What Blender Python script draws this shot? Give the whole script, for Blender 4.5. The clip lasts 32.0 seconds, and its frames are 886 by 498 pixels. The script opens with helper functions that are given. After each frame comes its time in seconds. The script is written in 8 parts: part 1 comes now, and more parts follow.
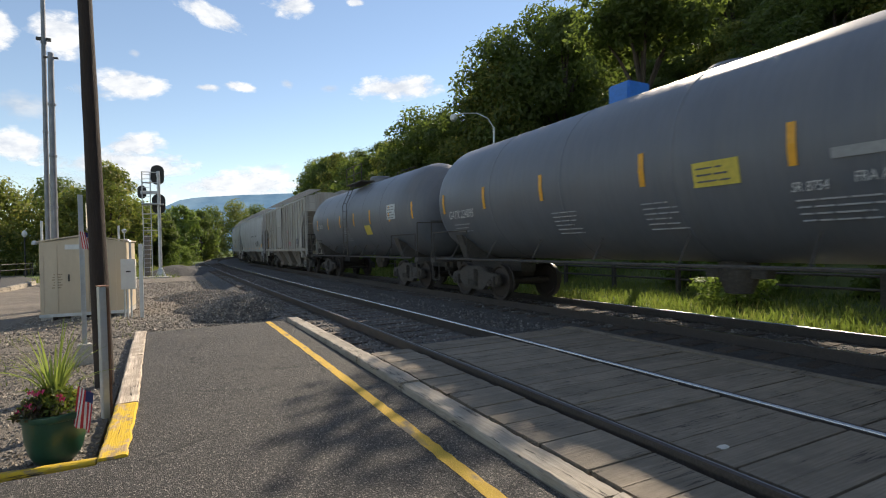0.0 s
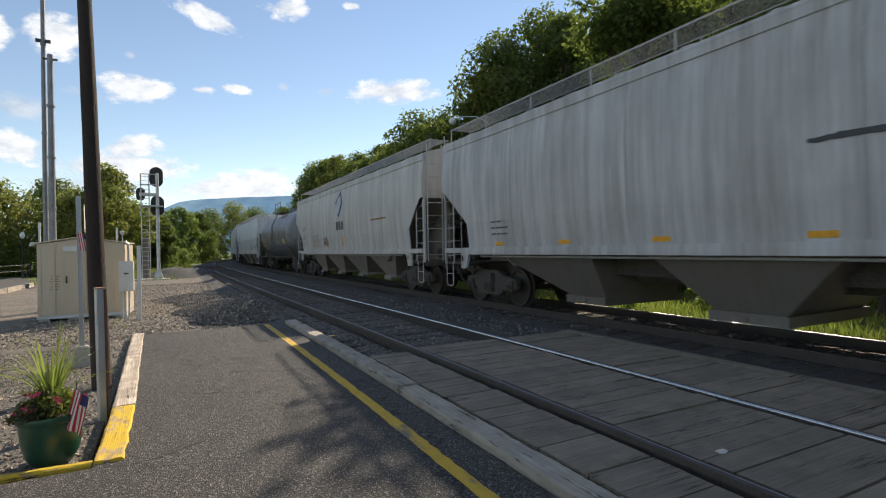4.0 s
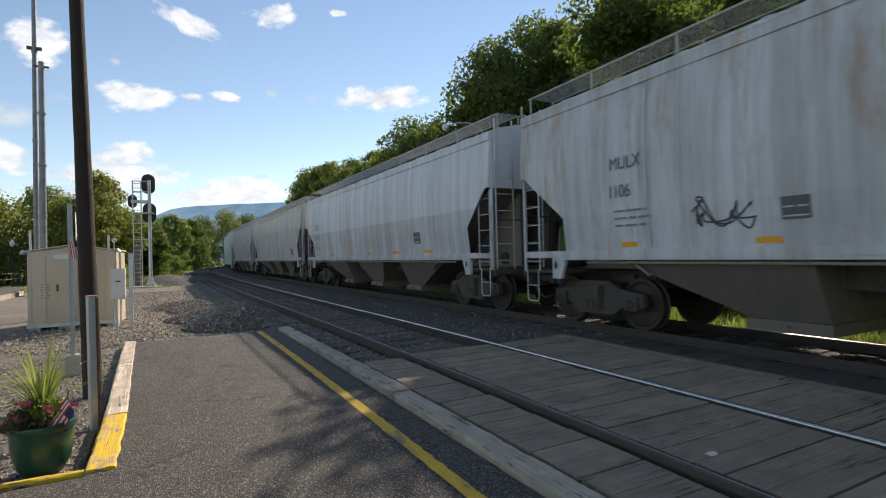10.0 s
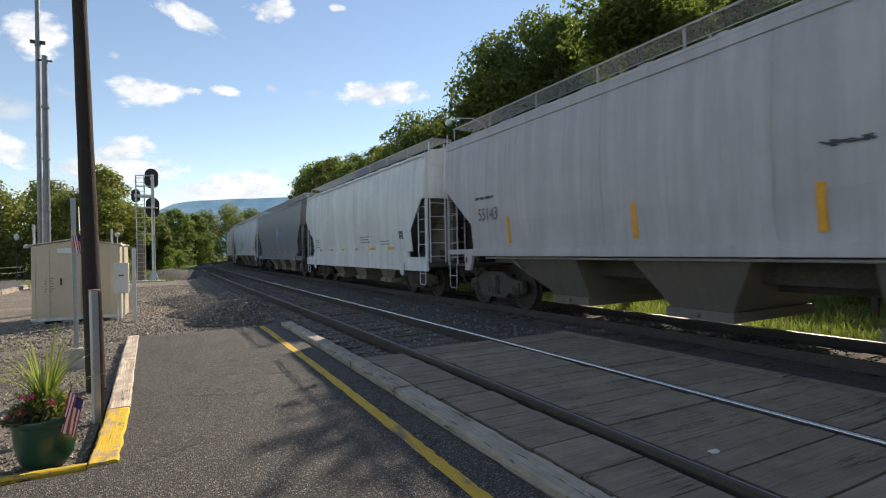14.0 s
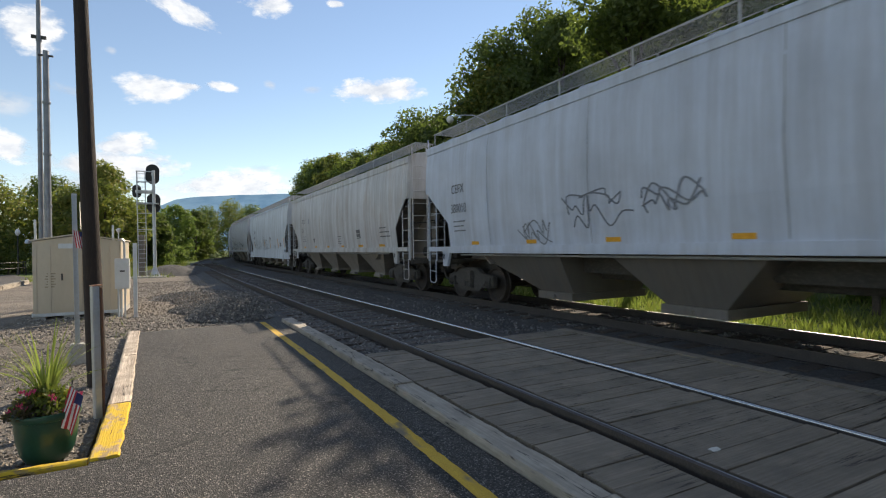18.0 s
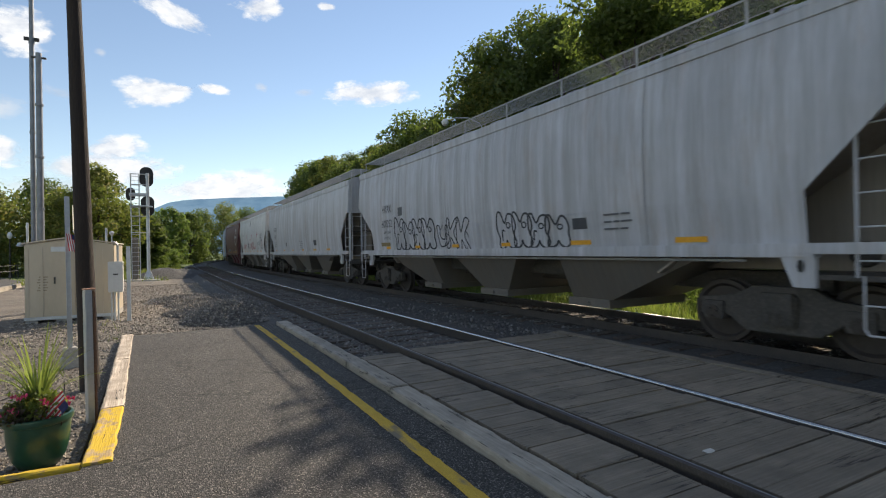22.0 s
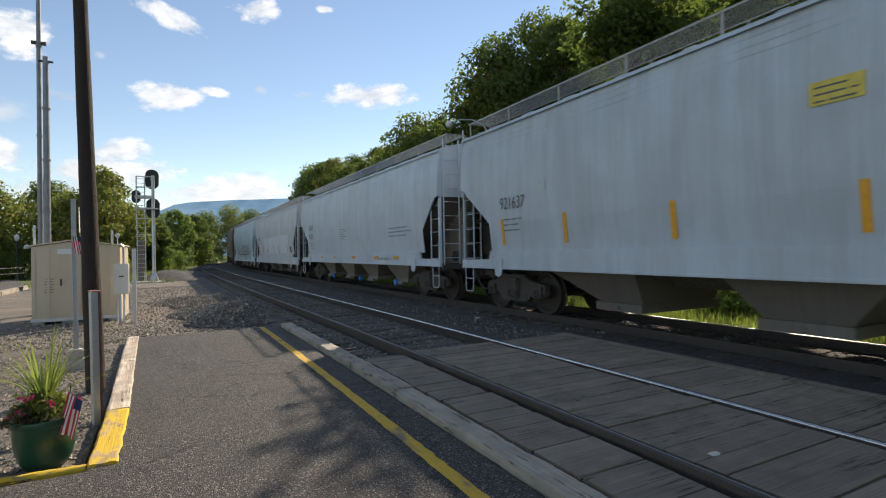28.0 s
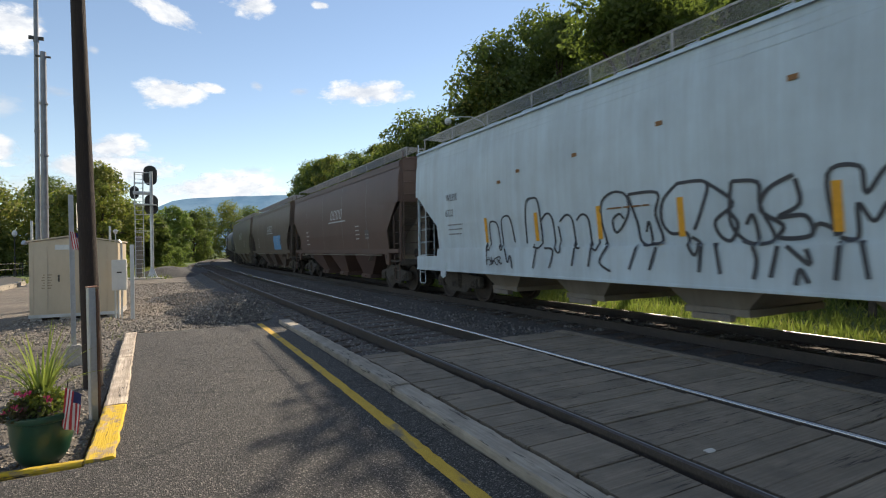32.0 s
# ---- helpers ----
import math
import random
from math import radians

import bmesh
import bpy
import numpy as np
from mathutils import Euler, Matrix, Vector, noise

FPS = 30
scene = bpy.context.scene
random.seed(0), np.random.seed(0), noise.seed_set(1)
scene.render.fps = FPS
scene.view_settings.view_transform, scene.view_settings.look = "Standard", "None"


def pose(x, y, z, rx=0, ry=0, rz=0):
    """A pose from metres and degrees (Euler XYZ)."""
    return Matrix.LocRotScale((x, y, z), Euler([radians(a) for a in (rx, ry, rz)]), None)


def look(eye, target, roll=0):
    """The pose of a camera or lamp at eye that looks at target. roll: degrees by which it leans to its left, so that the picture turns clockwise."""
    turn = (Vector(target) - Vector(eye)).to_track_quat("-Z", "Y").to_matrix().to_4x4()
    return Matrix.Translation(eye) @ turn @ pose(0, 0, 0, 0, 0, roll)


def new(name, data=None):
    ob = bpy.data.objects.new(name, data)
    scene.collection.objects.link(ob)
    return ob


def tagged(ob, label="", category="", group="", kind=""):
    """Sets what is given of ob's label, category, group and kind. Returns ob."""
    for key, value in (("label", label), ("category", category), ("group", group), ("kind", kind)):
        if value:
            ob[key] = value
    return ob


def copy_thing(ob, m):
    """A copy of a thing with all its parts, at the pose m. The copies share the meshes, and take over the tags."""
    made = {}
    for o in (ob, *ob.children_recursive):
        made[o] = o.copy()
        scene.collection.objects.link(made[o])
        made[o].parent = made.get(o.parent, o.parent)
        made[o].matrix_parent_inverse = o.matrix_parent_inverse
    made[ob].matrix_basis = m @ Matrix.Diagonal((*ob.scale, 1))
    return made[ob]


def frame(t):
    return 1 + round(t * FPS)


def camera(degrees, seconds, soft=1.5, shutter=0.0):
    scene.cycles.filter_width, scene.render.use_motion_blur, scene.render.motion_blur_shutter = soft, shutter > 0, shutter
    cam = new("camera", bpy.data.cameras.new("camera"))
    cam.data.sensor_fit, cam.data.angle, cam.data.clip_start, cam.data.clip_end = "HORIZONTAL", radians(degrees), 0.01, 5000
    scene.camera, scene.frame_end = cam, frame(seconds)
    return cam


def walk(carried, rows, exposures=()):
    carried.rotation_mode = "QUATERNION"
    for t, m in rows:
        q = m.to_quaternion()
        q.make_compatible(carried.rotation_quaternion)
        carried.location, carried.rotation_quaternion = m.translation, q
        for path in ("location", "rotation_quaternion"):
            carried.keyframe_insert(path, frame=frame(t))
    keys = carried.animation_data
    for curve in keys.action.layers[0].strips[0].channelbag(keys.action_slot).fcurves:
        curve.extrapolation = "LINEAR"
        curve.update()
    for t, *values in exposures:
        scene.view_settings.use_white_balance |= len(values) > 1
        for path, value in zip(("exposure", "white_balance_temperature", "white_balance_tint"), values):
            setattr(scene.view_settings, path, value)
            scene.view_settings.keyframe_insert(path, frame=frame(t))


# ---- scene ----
cam = camera(82.554, 32.0, soft=1.1, shutter=0.12)
PATH = [
    (0.0, look((-0.000, -0.000, 1.423), (4.473, 8.943, 1.353), -1.22)),
    (0.5, look((0.003, -0.004, 1.423), (4.476, 8.940, 1.350), -1.25)),
    (1.0, look((0.006, -0.009, 1.425), (4.478, 8.935, 1.354), -1.25)),
    (1.5, look((0.005, -0.008, 1.425), (4.475, 8.937, 1.359), -1.22)),
    (2.0, look((0.005, -0.002, 1.423), (4.472, 8.945, 1.363), -1.12)),
    (2.5, look((0.007, -0.001, 1.425), (4.473, 8.946, 1.367), -1.04)),
    (3.0, look((0.007, -0.004, 1.425), (4.474, 8.943, 1.377), -1.03)),
    (3.5, look((0.002, 0.002, 1.423), (4.480, 8.943, 1.399), -1.02)),
    (5.5, look((0.004, -0.006, 1.425), (4.553, 8.899, 1.435), -1.13)),
    (6.0, look((0.006, -0.016, 1.427), (4.562, 8.886, 1.456), -1.21)),
    (6.5, look((0.006, -0.022, 1.428), (4.575, 8.873, 1.473), -1.29)),
    (7.0, look((0.004, -0.023, 1.427), (4.588, 8.864, 1.484), -1.32)),
    (7.5, look((0.002, -0.019, 1.424), (4.596, 8.863, 1.493), -1.30)),
    (8.0, look((0.001, -0.023, 1.423), (4.600, 8.856, 1.501), -1.28)),
    (8.5, look((0.001, -0.033, 1.425), (4.604, 8.845, 1.508), -1.32)),
    (9.0, look((0.002, -0.036, 1.425), (4.604, 8.842, 1.514), -1.37)),
    (9.5, look((0.002, -0.035, 1.425), (4.601, 8.844, 1.520), -1.38)),
    (10.0, look((0.001, -0.031, 1.424), (4.606, 8.845, 1.526), -1.34)),
    (10.5, look((0.000, -0.029, 1.423), (4.613, 8.843, 1.528), -1.26)),
    (11.0, look((-0.001, -0.031, 1.424), (4.611, 8.841, 1.529), -1.20)),
    (11.5, look((-0.002, -0.034, 1.425), (4.601, 8.843, 1.531), -1.20)),
    (12.0, look((-0.003, -0.035, 1.425), (4.583, 8.851, 1.531), -1.19)),
    (12.5, look((-0.003, -0.032, 1.424), (4.561, 8.865, 1.525), -1.13)),
    (13.0, look((-0.002, -0.025, 1.424), (4.552, 8.877, 1.508), -1.12)),
    (13.5, look((0.002, -0.020, 1.425), (4.558, 8.881, 1.476), -1.13)),
    (14.0, look((0.006, -0.023, 1.427), (4.566, 8.877, 1.444), -1.07)),
    (14.5, look((0.004, -0.018, 1.419), (4.568, 8.880, 1.424), -0.95)),
    (16.5, look((0.008, -0.029, 1.425), (4.571, 8.870, 1.427), -0.95)),
    (17.0, look((0.004, -0.030, 1.425), (4.556, 8.874, 1.412), -0.97)),
    (17.5, look((0.003, -0.022, 1.425), (4.546, 8.887, 1.396), -0.92)),
    (18.0, look((0.005, -0.014, 1.424), (4.551, 8.893, 1.383), -0.83)),
    (18.5, look((0.007, -0.013, 1.424), (4.563, 8.888, 1.381), -0.76)),
    (19.0, look((0.011, -0.020, 1.427), (4.573, 8.879, 1.389), -0.76)),
    (19.5, look((0.013, -0.025, 1.430), (4.583, 8.869, 1.404), -0.77)),
    (20.0, look((0.010, -0.023, 1.428), (4.592, 8.865, 1.419), -0.75)),
    (20.5, look((0.009, -0.021, 1.425), (4.602, 8.862, 1.422), -0.74)),
    (21.0, look((0.010, -0.022, 1.425), (4.612, 8.856, 1.420), -0.79)),
    (21.5, look((0.009, -0.019, 1.425), (4.624, 8.852, 1.424), -0.90)),
    (22.0, look((0.008, -0.017, 1.425), (4.636, 8.848, 1.433), -0.92)),
    (22.5, look((0.008, -0.025, 1.426), (4.640, 8.838, 1.441), -0.83)),
    (23.0, look((0.009, -0.036, 1.427), (4.634, 8.830, 1.446), -0.80)),
    (23.5, look((0.011, -0.043, 1.429), (4.626, 8.829, 1.452), -0.86)),
    (24.0, look((0.013, -0.041, 1.429), (4.616, 8.836, 1.465), -0.92)),
    (24.5, look((0.010, -0.037, 1.429), (4.609, 8.842, 1.480), -0.96)),
    (25.0, look((0.008, -0.034, 1.427), (4.606, 8.846, 1.488), -0.95)),
    (25.5, look((0.010, -0.032, 1.424), (4.594, 8.855, 1.485), -0.87)),
    (27.5, look((0.005, -0.028, 1.432), (4.568, 8.870, 1.478), -0.87)),
    (28.0, look((0.008, -0.020, 1.427), (4.565, 8.882, 1.472), -0.97)),
    (28.5, look((0.010, -0.012, 1.425), (4.570, 8.887, 1.466), -1.06)),
    (29.0, look((0.010, -0.016, 1.426), (4.574, 8.881, 1.459), -1.11)),
    (29.5, look((0.010, -0.024, 1.428), (4.574, 8.874, 1.448), -1.07)),
    (30.0, look((0.010, -0.021, 1.426), (4.578, 8.874, 1.432), -0.99)),
    (30.5, look((0.009, -0.014, 1.425), (4.591, 8.875, 1.420), -0.91)),
    (31.0, look((0.010, -0.015, 1.427), (4.602, 8.868, 1.415), -0.85)),
    (31.5, look((0.013, -0.022, 1.427), (4.601, 8.864, 1.412), -0.82)),
    (32.0, look((0.016, -0.027, 1.424), (4.594, 8.864, 1.413), -0.78)),
]

walk(cam, PATH, [(0.0, 0.52, 7000, 12), (32.0, 0.52, 7000, 12)])

# ---- world, sun ----
SUN_AZ, SUN_EL = radians(50.5), radians(34.4)
TO_SUN = Vector((math.sin(SUN_AZ) * math.cos(SUN_EL), math.cos(SUN_AZ) * math.cos(SUN_EL), math.sin(SUN_EL)))


def make_world():
    w = bpy.data.worlds.new("sky")
    scene.world = w
    w.use_nodes = True
    nt = w.node_tree
    nt.nodes.clear()
    out = nt.nodes.new("ShaderNodeOutputWorld")
    bg = nt.nodes.new("ShaderNodeBackground")
    sky = nt.nodes.new("ShaderNodeTexSky")
    sky.sky_type = "NISHITA"
    sky.sun_disc = False
    sky.sun_elevation, sky.sun_rotation = SUN_EL, SUN_AZ
    sky.air_density, sky.dust_density, sky.ozone_density = 1.0, 0.0, 1.0
    bg.inputs["Strength"].default_value = 0.11
    nt.links.new(sky.outputs[0], bg.inputs["Color"])
    nt.links.new(bg.outputs[0], out.inputs["Surface"])


make_world()
sun_data = bpy.data.lights.new("sun", "SUN")
sun_data.energy, sun_data.angle, sun_data.color = 5.0, radians(0.53), (1.0, 0.9, 0.75)
sun = new("sun", sun_data)
sun.matrix_world = look(TO_SUN * 60, (0, 0, 0))

# ---- materials ----
def material(name):
    m = bpy.data.materials.new(name)
    m.use_nodes = True
    nt = m.node_tree
    return m, nt, nt.nodes["Principled BSDF"]


def node(nt, kind, **values):
    n = nt.nodes.new(kind)
    for k, v in values.items():
        if k in n.inputs:
            n.inputs[k].default_value = v
        else:
            setattr(n, k, v)
    return n


def rgba(c):
    return (c[0], c[1], c[2], 1.0)


def coords(nt, scale=(1, 1, 1), space="Object", shift=0.0):
    tc = nt.nodes.new("ShaderNodeTexCoord")
    mp = nt.nodes.new("ShaderNodeMapping")
    mp.inputs["Scale"].default_value = scale
    mp.inputs["Location"].default_value = (shift * 3.1, shift * 7.7, 0)
    nt.links.new(tc.outputs[space], mp.inputs["Vector"])
    return mp.outputs[0]


def noise_tex(nt, vec, scale, detail=4, rough=0.55):
    n = nt.nodes.new("ShaderNodeTexNoise")
    n.inputs["Scale"].default_value, n.inputs["Detail"].default_value, n.inputs["Roughness"].default_value = scale, detail, rough
    nt.links.new(vec, n.inputs["Vector"])
    return n.outputs["Fac"]


def ramp(nt, fac, stops):
    r = nt.nodes.new("ShaderNodeValToRGB")
    els = r.color_ramp.elements
    while len(els) < len(stops):
        els.new(0.5)
    for e, (p, c) in zip(els, stops):
        e.position, e.color = p, rgba(c) if len(c) == 3 else c
    nt.links.new(fac, r.inputs[0])
    return r.outputs[0]


def mix(nt, fac, a, b, blend="MIX"):
    m = nt.nodes.new("ShaderNodeMix")
    m.data_type, m.blend_type = "RGBA", blend
    for sock, v in ((m.inputs[0], fac), (m.inputs[6], a), (m.inputs[7], b)):
        if isinstance(v, bpy.types.NodeSocket):
            nt.links.new(v, sock)
        else:
            sock.default_value = rgba(v) if isinstance(v, (tuple, list)) else v
    return m.outputs[2]


def bump(nt, b, height, strength=0.3, distance=0.01):
    n = nt.nodes.new("ShaderNodeBump")
    n.inputs["Strength"].default_value, n.inputs["Distance"].default_value = strength, distance
    nt.links.new(height, n.inputs["Height"])
    nt.links.new(n.outputs[0], b.inputs["Normal"])


def grainy(name, c1, c2, scale=8, fine=60, rough=0.85, bumps=0.3, dist=0.01, metal=0.0, spots=None, vary=0.0, stretch=(1, 1, 1), space="Object", grit=0.55):
    """Two colours mixed by a coarse and a fine noise, with relief; vary: piece to piece."""
    m, nt, b = material(name)
    v = coords(nt, stretch, space)
    a, d = noise_tex(nt, v, scale, 5), noise_tex(nt, v, fine, 3, 0.7)
    col = mix(nt, ramp(nt, a, [(0.3, (0, 0, 0)), (0.7, (1, 1, 1))]), c1, c2)
    col = mix(nt, grit, col, ramp(nt, d, [(0.25, tuple(0.45 * x for x in c1)), (0.5, c1), (0.8, tuple(min(1, 1.5 * x) for x in c2))]))
    if spots:
        col = mix(nt, ramp(nt, noise_tex(nt, v, scale * 0.35, 3), [(0.55, (0, 0, 0)), (0.68, (1, 1, 1))]), col, spots)
    if vary:
        info = nt.nodes.new("ShaderNodeObjectInfo")
        hsv = nt.nodes.new("ShaderNodeHueSaturation")
        mr = node(nt, "ShaderNodeMapRange")
        mr.inputs["To Min"].default_value, mr.inputs["To Max"].default_value = 1 - vary, 1 + vary
        nt.links.new(info.outputs["Random"], mr.inputs["Value"])
        nt.links.new(mr.outputs[0], hsv.inputs["Value"])
        nt.links.new(col, hsv.inputs["Color"])
        col = hsv.outputs[0]
    nt.links.new(col, b.inputs["Base Color"])
    b.inputs["Roughness"].default_value, b.inputs["Metallic"].default_value = rough, metal
    if bumps:
        bump(nt, b, d, bumps, dist)
    return m


def plain(name, c, rough=0.5, metal=0.0):
    m, nt, b = material(name)
    v = coords(nt)
    n = noise_tex(nt, v, 14, 5, 0.65)
    col = mix(nt, ramp(nt, n, [(0.3, (0, 0, 0)), (0.75, (1, 1, 1))]), c, tuple(0.72 * x for x in c))
    nt.links.new(col, b.inputs["Base Color"])
    b.inputs["Roughness"].default_value, b.inputs["Metallic"].default_value = rough, metal
    return m


def car_paint(name, c, dirt=(0.16, 0.13, 0.1), amount=0.5, rough=0.5, rust=0.0, band=None, seed=0):
    """Weathered paint: streaks that run down the sides, grime towards the sill, rust stains."""
    m, nt, b = material(name)
    v = coords(nt, (1, 1, 1), shift=seed)
    st = coords(nt, (1, 2.2, 0.12), shift=seed)
    streak = ramp(nt, noise_tex(nt, st, 1.6, 6, 0.72), [(0.4, (0, 0, 0)), (0.62, (1, 1, 1))])
    fine = ramp(nt, noise_tex(nt, coords(nt, (1, 6, 0.3), shift=seed), 2.5, 4, 0.7), [(0.42, (0, 0, 0)), (0.65, (1, 1, 1))])
    blot = ramp(nt, noise_tex(nt, v, 0.9, 5, 0.6), [(0.4, (0, 0, 0)), (0.75, (1, 1, 1))])
    col = mix(nt, blot, c, tuple(0.82 * x for x in c))
    f1 = node(nt, "ShaderNodeMath", operation="MULTIPLY")
    nt.links.new(streak, f1.inputs[0])
    f1.inputs[1].default_value = amount
    col = mix(nt, f1.outputs[0], col, dirt)
    f2 = node(nt, "ShaderNodeMath", operation="MULTIPLY")
    nt.links.new(fine, f2.inputs[0])
    f2.inputs[1].default_value = amount * 0.7
    col = mix(nt, f2.outputs[0], col, tuple(0.6 * x for x in c))
    if band:
        sep = nt.nodes.new("ShaderNodeSeparateXYZ")
        nt.links.new(coords(nt), sep.inputs[0])
        wob = node(nt, "ShaderNodeMath", operation="MULTIPLY_ADD")
        nt.links.new(noise_tex(nt, v, 1.2, 3), wob.inputs[0])
        wob.inputs[1].default_value = 0.08
        nt.links.new(sep.outputs["Z"], wob.inputs[2])
        edge = node(nt, "ShaderNodeMath", operation="GREATER_THAN")
        nt.links.new(wob.outputs[0], edge.inputs[0])
        edge.inputs[1].default_value = band[0]
        col = mix(nt, edge.outputs[0], col, mix(nt, streak, band[1], tuple(0.75 * x for x in band[1])))
    if rust:
        rs = ramp(nt, noise_tex(nt, coords(nt, (1, 1.6, 0.4), shift=seed), 1.3, 6, 0.75), [(0.52, (0, 0, 0)), (0.66, (1, 1, 1))])
        f3 = node(nt, "ShaderNodeMath", operation="MULTIPLY")
        nt.links.new(rs, f3.inputs[0])
        f3.inputs[1].default_value = rust
        col = mix(nt, f3.outputs[0], col, (0.3, 0.16, 0.06))
    nt.links.new(col, b.inputs["Base Color"])
    b.inputs["Roughness"].default_value = rough
    bump(nt, b, noise_tex(nt, coords(nt, (1, 0.35, 0.6)), 1.1, 3), 0.12, 0.03)
    return m


def old_timber(name, c1, c2, paint=None, cover=0.5, fine=1.0):
    """Weathered beam: long grain, dark splits, and what is left of a coat of paint."""
    m, nt, b = material(name)
    k = (0.5 * fine, 14 * fine, 14 * fine)
    v = coords(nt, k)
    grain = noise_tex(nt, v, 1.6, 7, 0.7)
    col = ramp(nt, grain, [(0.3, tuple((0.5 if fine == 1.0 else 0.8) * x for x in c1)), (0.46, c1), (0.62, c2), (0.8, tuple(1.15 * x for x in c2))])
    col = mix(nt, ramp(nt, noise_tex(nt, coords(nt), 3.5, 5, 0.6), [(0.42, (0, 0, 0)), (0.68, (0.6, 0.6, 0.6))]), col, tuple(0.62 * x for x in c1))
    wave = noise_tex(nt, coords(nt, tuple(0.55 * q for q in k)), 1.0, 5, 0.55)
    split = ramp(nt, wave, [(0.482, (0, 0, 0)), (0.492, (1, 1, 1)), (0.5, (1, 1, 1)), (0.51, (0, 0, 0))])
    some = ramp(nt, noise_tex(nt, coords(nt), 1.7, 3), [(0.48, (0, 0, 0)), (0.56, (1, 1, 1))])
    if paint:
        left = ramp(nt, noise_tex(nt, coords(nt, tuple(max(1.2, 0.16 * q) for q in k)), 3.4, 6, 0.72), [(cover - 0.03, (1, 1, 1)), (cover + 0.05, (0, 0, 0))])
        col = mix(nt, left, col, mix(nt, grain, paint, tuple(0.78 * x for x in paint)))
    info = nt.nodes.new("ShaderNodeObjectInfo")
    hsv = nt.nodes.new("ShaderNodeHueSaturation")
    mr = node(nt, "ShaderNodeMapRange")
    mr.inputs["To Min"].default_value, mr.inputs["To Max"].default_value = 0.86, 1.12
    nt.links.new(info.outputs["Random"], mr.inputs["Value"])
    nt.links.new(mr.outputs[0], hsv.inputs["Value"])
    nt.links.new(col, hsv.inputs["Color"])
    nt.links.new(mix(nt, mix(nt, 1.0, split, some, "MULTIPLY"), hsv.outputs[0], (0.03, 0.024, 0.018)), b.inputs["Base Color"])
    b.inputs["Roughness"].default_value = 0.9
    bump(nt, b, grain, 0.8, 0.012)
    return m


def make_asphalt():
    """Worn asphalt: pale and dark aggregate showing in the binder, patches and dust."""
    m, nt, b = material("asphalt")
    v = coords(nt)
    vor = nt.nodes.new("ShaderNodeTexVoronoi")
    vor.inputs["Scale"].default_value = 125
    nt.links.new(v, vor.inputs["Vector"])
    chip = ramp(nt, vor.outputs["Color"], [(0.3, (0.007, 0.0065, 0.006)), (0.55, (0.026, 0.0235, 0.021)), (0.74, (0.09, 0.082, 0.071)), (0.92, (0.35, 0.315, 0.27))])
    patch = mix(nt, ramp(nt, noise_tex(nt, v, 0.9, 5), [(0.35, (0, 0, 0)), (0.7, (1, 1, 1))]), (0.052, 0.047, 0.042), (0.095, 0.086, 0.075))
    col = mix(nt, 0.8, patch, chip)
    col = mix(nt, ramp(nt, noise_tex(nt, v, 14, 6, 0.7), [(0.55, (0, 0, 0)), (0.8, (1, 1, 1))]), col, (0.05, 0.048, 0.046))
    # a few wandering cracks
    warp = node(nt, "ShaderNodeVectorMath", operation="ADD")
    wn = nt.nodes.new("ShaderNodeTexNoise")
    wn.inputs["Scale"].default_value, wn.inputs["Detail"].default_value = 2.2, 6
    nt.links.new(coords(nt, (0.5, 1, 1)), wn.inputs["Vector"])
    nt.links.new(coords(nt, (0.5, 1, 1)), warp.inputs[0])
    nt.links.new(wn.outputs["Color"], warp.inputs[1])
    edge = node(nt, "ShaderNodeTexVoronoi", feature="DISTANCE_TO_EDGE")
    edge.inputs["Scale"].default_value = 0.62
    nt.links.new(warp.outputs[0], edge.inputs["Vector"])
    line = ramp(nt, edge.outputs["Distance"], [(0.003, (1, 1, 1)), (0.010, (0, 0, 0))])
    some = ramp(nt, noise_tex(nt, v, 0.8, 2), [(0.42, (0, 0, 0)), (0.5, (1, 1, 1))])
    col = mix(nt, mix(nt, 1.0, line, some, "MULTIPLY"), col, (0.012, 0.011, 0.01))
    nt.links.new(col, b.inputs["Base Color"])
    b.inputs["Roughness"].default_value = 0.8
    bump(nt, b, vor.outputs["Distance"], 1.0, 0.009)
    return m


ASPHALT = make_asphalt()
OLD_ASPHALT = grainy("road_asphalt", (0.055, 0.053, 0.05), (0.1, 0.095, 0.088), 1.6, 90, 0.85, 0.9, 0.012, spots=(0.075, 0.07, 0.066))
GRAVEL = grainy("gravel", (0.1, 0.086, 0.07), (0.24, 0.21, 0.175), 1.2, 34, 0.95, 1.0, 0.05, spots=(0.19, 0.16, 0.12))
BALLAST = grainy("ballast", (0.065, 0.062, 0.06), (0.13, 0.124, 0.118), 0.9, 26, 0.95, 1.0, 0.05)
RAIL = grainy("rail_steel", (0.045, 0.037, 0.033), (0.085, 0.068, 0.056), 6, 60, 0.7, 0.3, 0.004)
RAIL_TOP = plain("polished_rail_head", (0.8, 0.78, 0.75), 0.26, 1.0)
RAIL_GREY = plain("grey_rail_head", (0.3, 0.29, 0.28), 0.4, 0.9)
RAIL_DULL = plain("worn_rail_head", (0.68, 0.66, 0.63), 0.24, 1.0)
PLANK = old_timber("crossing_timber", (0.195, 0.162, 0.122), (0.25, 0.207, 0.156), fine=1.9)
TIE = grainy("tie_timber", (0.07, 0.055, 0.045), (0.13, 0.105, 0.085), 2, 14, 0.95, 0.6, 0.01, vary=0.3, stretch=(1, 6, 6))
KERB = old_timber("kerb_timber", (0.33, 0.29, 0.235), (0.43, 0.38, 0.31), fine=1.3)
